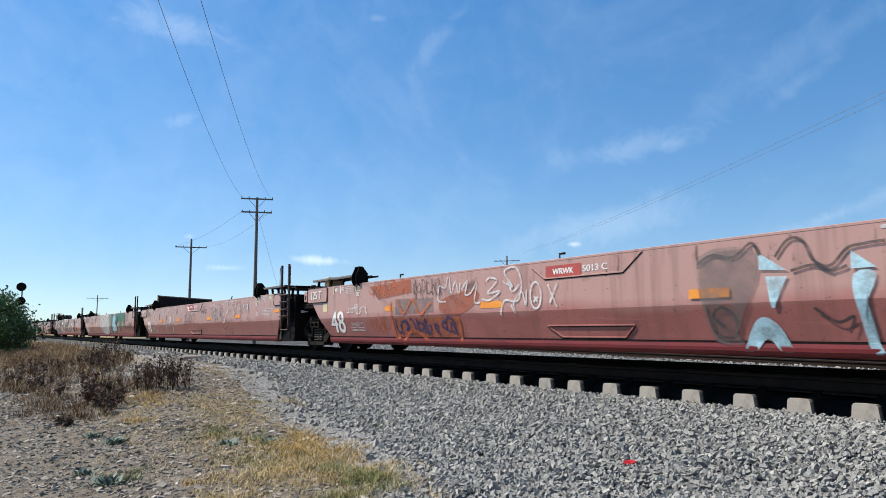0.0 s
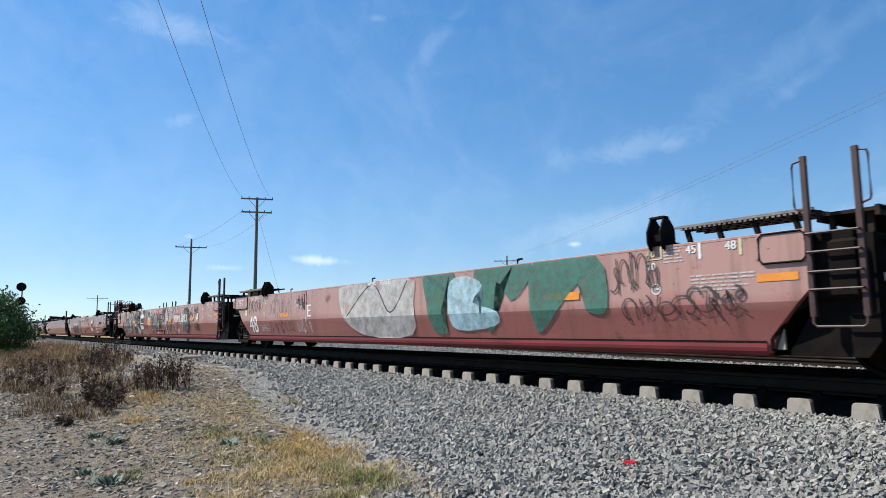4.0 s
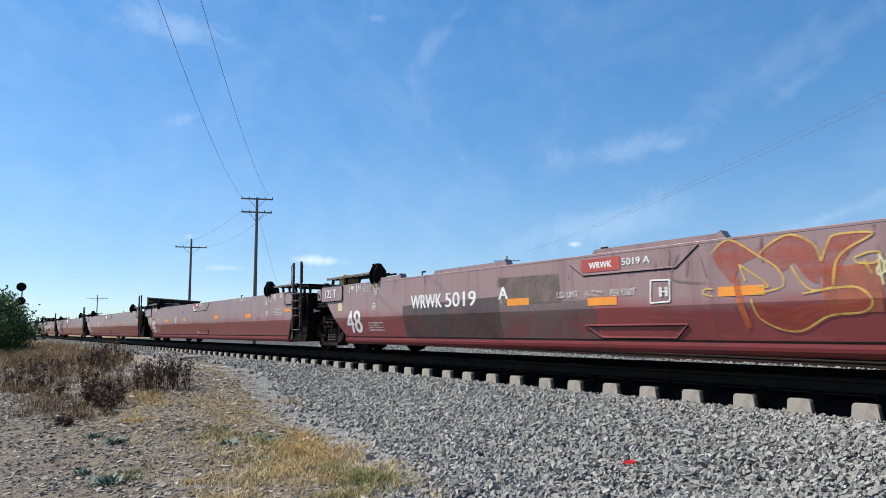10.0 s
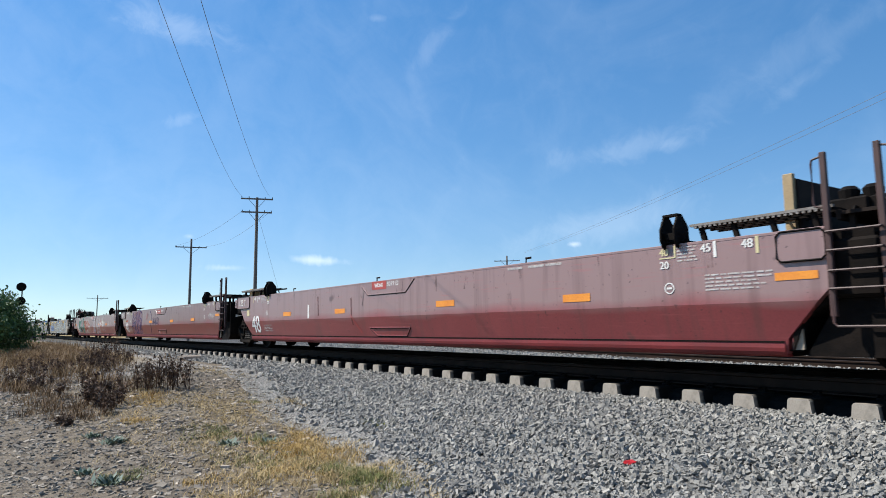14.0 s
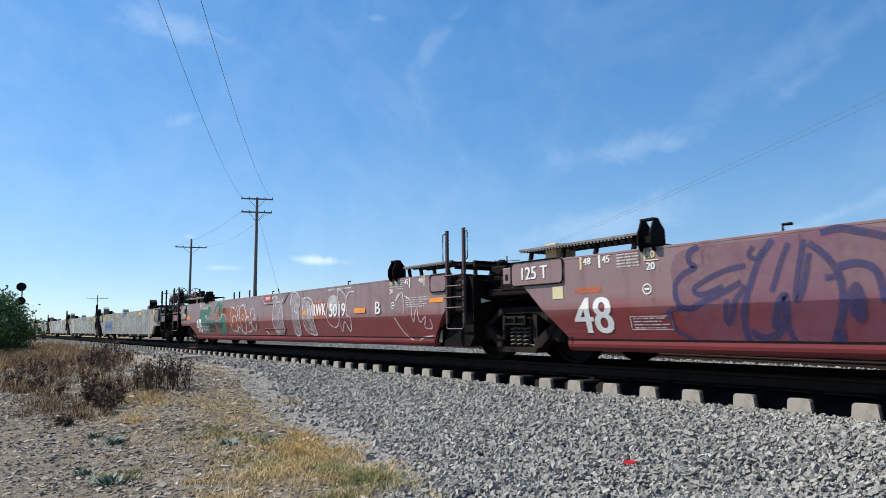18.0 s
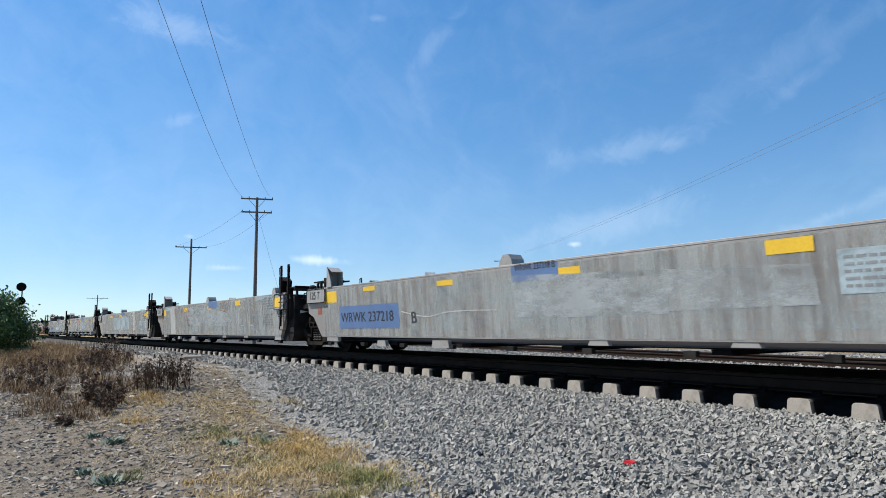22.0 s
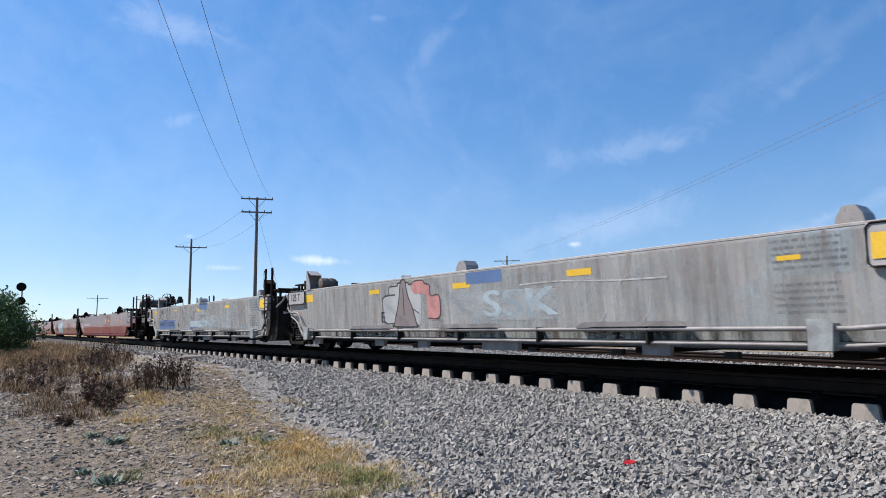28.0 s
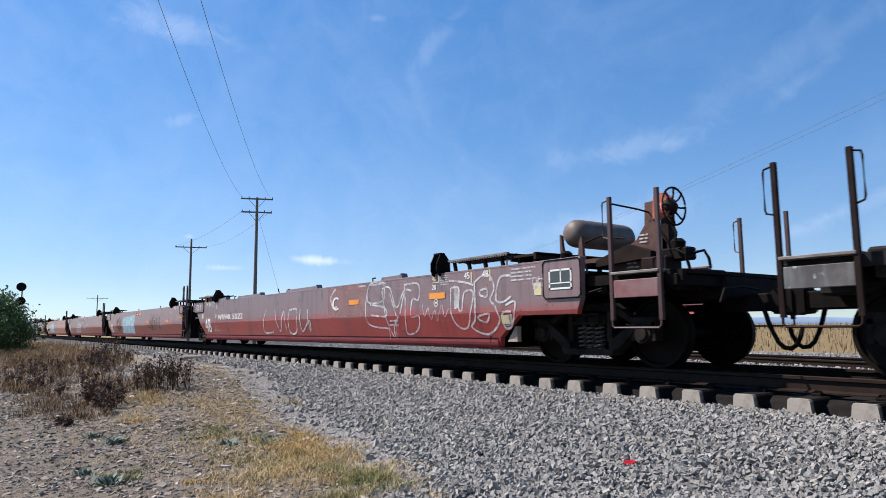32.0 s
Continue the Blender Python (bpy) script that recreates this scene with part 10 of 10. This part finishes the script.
# ---- distance ----
def hills():
    # distance haze is put into the blue base colour
    m = material("haze_tinted_hills", (0.20, 0.29, 0.42), (0.23, 0.32, 0.45), 1.0, 0, 0.004, 0.02, 0)
    xs = np.linspace(-1, 1, 160)
    v, f = [], []
    for i, t in enumerate(xs):
        a = radians(75) + t * radians(85)
        r = 3300
        h = 25 + 55 * smooth(-0.2, 0.5, t) * (0.8 + 0.2 * math.sin(t * 17)) + 6 * math.sin(t * 31)
        v += [(-math.sin(a) * r, math.cos(a) * r, -10), (-math.sin(a) * r, math.cos(a) * r, h), (-math.sin(a) * (r + 500), math.cos(a) * (r + 500), h * 0.9)]
        if i:
            k = 3 * i
            f += [(k - 3, k, k + 1, k - 2), (k - 2, k + 1, k + 2, k - 1)]
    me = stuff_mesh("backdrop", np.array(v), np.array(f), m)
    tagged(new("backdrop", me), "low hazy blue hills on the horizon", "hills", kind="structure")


hills()


def loose_bits():
    bm = bmesh.new()
    prism(bm, [(-0.55, 0.0), (0.5, 0.0), (0.42, 0.10), (0.1, 0.13), (-0.4, 0.09)], -0.3, 0.25)
    ob = part("flat_stone", bm, material("brown_slab", (0.23, 0.195, 0.16), (0.16, 0.13, 0.105), 0.9, 0, 6, 60, 0.3), None)
    ob.location = (-22.5, -2.15, float(ground_z(-22.5, -2.15)))
    tagged(ob, "pale flat concrete slab lying on ballast", "stone")
    bm = bmesh.new()
    prism(bm, [(-0.05, 0.0), (0.03, -0.005), (0.06, 0.02), (0.01, 0.035), (-0.03, 0.025)], -0.03, 0.03)
    ob = part("plastic_scrap", bm, material("red_plastic", (0.55, 0.02, 0.03), None, 0.35, 0, 4, 40, 0), None)
    ob.location = (-3.92, -3.3, float(ground_z(-3.92, -3.3)) + 0.03)
    tagged(ob, "small scrap of red plastic on ballast", "litter")


loose_bits()


def guy_wire():
    """A stay from the pole to the ground, with its insulator."""
    inv = (Matrix.Translation(POLE_A.location) @ POLE_A.rotation_euler.to_matrix().to_4x4()).inverted()
    top, foot = Vector((-43.2, 7.5, 8.2)), Vector((-40.2, 8.9, -0.4))
    bm = bmesh.new()
    tube(bm, [inv @ top, inv @ foot], 0.007, 5)
    part("guy_wire", bm, M_WIRE, POLE_A)
    p = top.lerp(foot, 0.58)
    bm = bmesh.new()
    tube(bm, [inv @ p, inv @ top.lerp(foot, 0.60), inv @ top.lerp(foot, 0.62)], [0.02, 0.045, 0.02], 8)
    part("guy_insulator", bm, M_STEELGREY, POLE_A)


guy_wire()

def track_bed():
    """Ballast that fills the cribs between the sleepers; its near-black paints the train's shade."""
    m = material("shaded_ballast", (0.011, 0.010, 0.009), (0.02, 0.018, 0.016), 0.95, 0, 9, 45, 0.8)
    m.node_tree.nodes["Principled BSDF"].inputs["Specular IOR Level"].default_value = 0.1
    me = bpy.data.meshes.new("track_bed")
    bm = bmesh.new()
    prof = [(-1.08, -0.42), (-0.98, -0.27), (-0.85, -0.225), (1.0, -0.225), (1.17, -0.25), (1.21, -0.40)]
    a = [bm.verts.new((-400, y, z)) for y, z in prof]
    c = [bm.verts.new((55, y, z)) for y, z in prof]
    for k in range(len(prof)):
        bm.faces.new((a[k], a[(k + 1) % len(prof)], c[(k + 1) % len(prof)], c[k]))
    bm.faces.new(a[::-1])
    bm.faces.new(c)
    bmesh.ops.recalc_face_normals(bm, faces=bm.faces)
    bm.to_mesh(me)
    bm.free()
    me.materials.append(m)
    tagged(new("track_bed", me), "ballast between the sleepers, coloured near-black as train shade", "track bed", kind="structure")


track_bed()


def clip_mesh(bm):
    box(bm, -0.05, 0.05, -0.03, 0.03, 0, 0.03, 0.006)
    tube(bm, [(-0.035, -0.02, 0.03), (-0.03, 0.03, 0.05), (0.03, 0.03, 0.05), (0.035, -0.02, 0.03)], 0.009, 5)


# ---- sleepers, last ----
def grimy_concrete():
    """Concrete painted near-black for the train's shade, but for its ends."""
    m = M_TIE.copy()
    m.name = "grimy_concrete"
    n, l = m.node_tree.nodes, m.node_tree.links
    b = n["Principled BSDF"]
    plain = b.inputs["Base Color"].links[0].from_socket
    tc, sep, dist, wave = n.new("ShaderNodeTexCoord"), n.new("ShaderNodeSeparateXYZ"), n.new("ShaderNodeMath"), n.new("ShaderNodeTexNoise")
    l.new(tc.outputs["Object"], sep.inputs[0])
    l.new(tc.outputs["Object"], wave.inputs["Vector"])
    wave.inputs["Scale"].default_value = 9
    dist.operation = "ABSOLUTE"
    l.new(sep.outputs[1], dist.inputs[0])
    add = n.new("ShaderNodeMath")
    add.operation = "MULTIPLY_ADD"
    add.inputs[1].default_value = 0.12
    l.new(wave.outputs["Fac"], add.inputs[0])
    l.new(dist.outputs[0], add.inputs[2])
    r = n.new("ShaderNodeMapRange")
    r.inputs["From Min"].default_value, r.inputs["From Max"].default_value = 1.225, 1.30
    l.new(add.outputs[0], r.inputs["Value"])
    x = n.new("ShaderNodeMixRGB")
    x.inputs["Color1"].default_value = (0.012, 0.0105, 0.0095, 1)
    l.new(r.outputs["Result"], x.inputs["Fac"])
    l.new(plain, x.inputs["Color2"])
    l.new(x.outputs["Color"], b.inputs["Base Color"])
    b.inputs["Specular IOR Level"].default_value = 0.15
    return m


M_TIESHADED = grimy_concrete()
TIE_MESH = kept("sleeper", tie_mesh)
TIE_SHIFT = {0: 0.0, 1: 0.06, 2: 0.04}
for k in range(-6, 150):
    t = attach("sleeper", TIE_MESH, M_TIESHADED, MAIN)
    t.location = (TIE0 - k * TIE_STEP + rng.uniform(-0.012, 0.012), rng.uniform(-0.015, 0.015), 0)
    t.rotation_euler = (0, 0, radians(rng.uniform(-0.6, 0.6)))
    if k < 34:
        for y in (-0.85, -0.65):
            c = attach("rail_clip", kept("rail_clip", clip_mesh), M_STEEL, t)
            c.location = (0, y, -0.195)
for k in range(-30, 60):
    t = attach("sleeper", TIE_MESH, M_TIE, SIDING)
    t.location = (-k * 0.61, 0, 0)


# ---- what moves ----
def run(t):
    """How far the train has gone at t seconds."""
    return 7.9977 * t - 0.00885 * t * t


def motions():
    times = [0, 4, 8, 12, 16, 20, 24, 28, 32]
    for u, c, L, prof in UNITS:
        walk(u, [(t, pose(c + run(t), 0, 0)) for t in times])
    for w, a, s in AXLES:
        # turns while it is near; before and after it is far off
        rows = []
        t0 = max(0.0, (-16 - s) / 7.9)
        t1 = min(32.0, (2 - s) / 7.4)
        ts = [0.0]
        if t1 > 0 and t0 < 32:
            n = max(2, int((t1 - t0) / 0.08))
            ts += [t0 + (t1 - t0) * k / n for k in range(n + 1)]
        ts += [32.0]
        last = -1
        for t in ts:
            if frame(t) <= last:
                continue
            last = frame(t)
            q = min(max(t, t0), max(t1, t0))
            rows.append((t, pose(a, 0, 0.455, 0, math.degrees((run(q) - run(t0)) / 0.455), 0)))
        walk(w, rows)


motions()
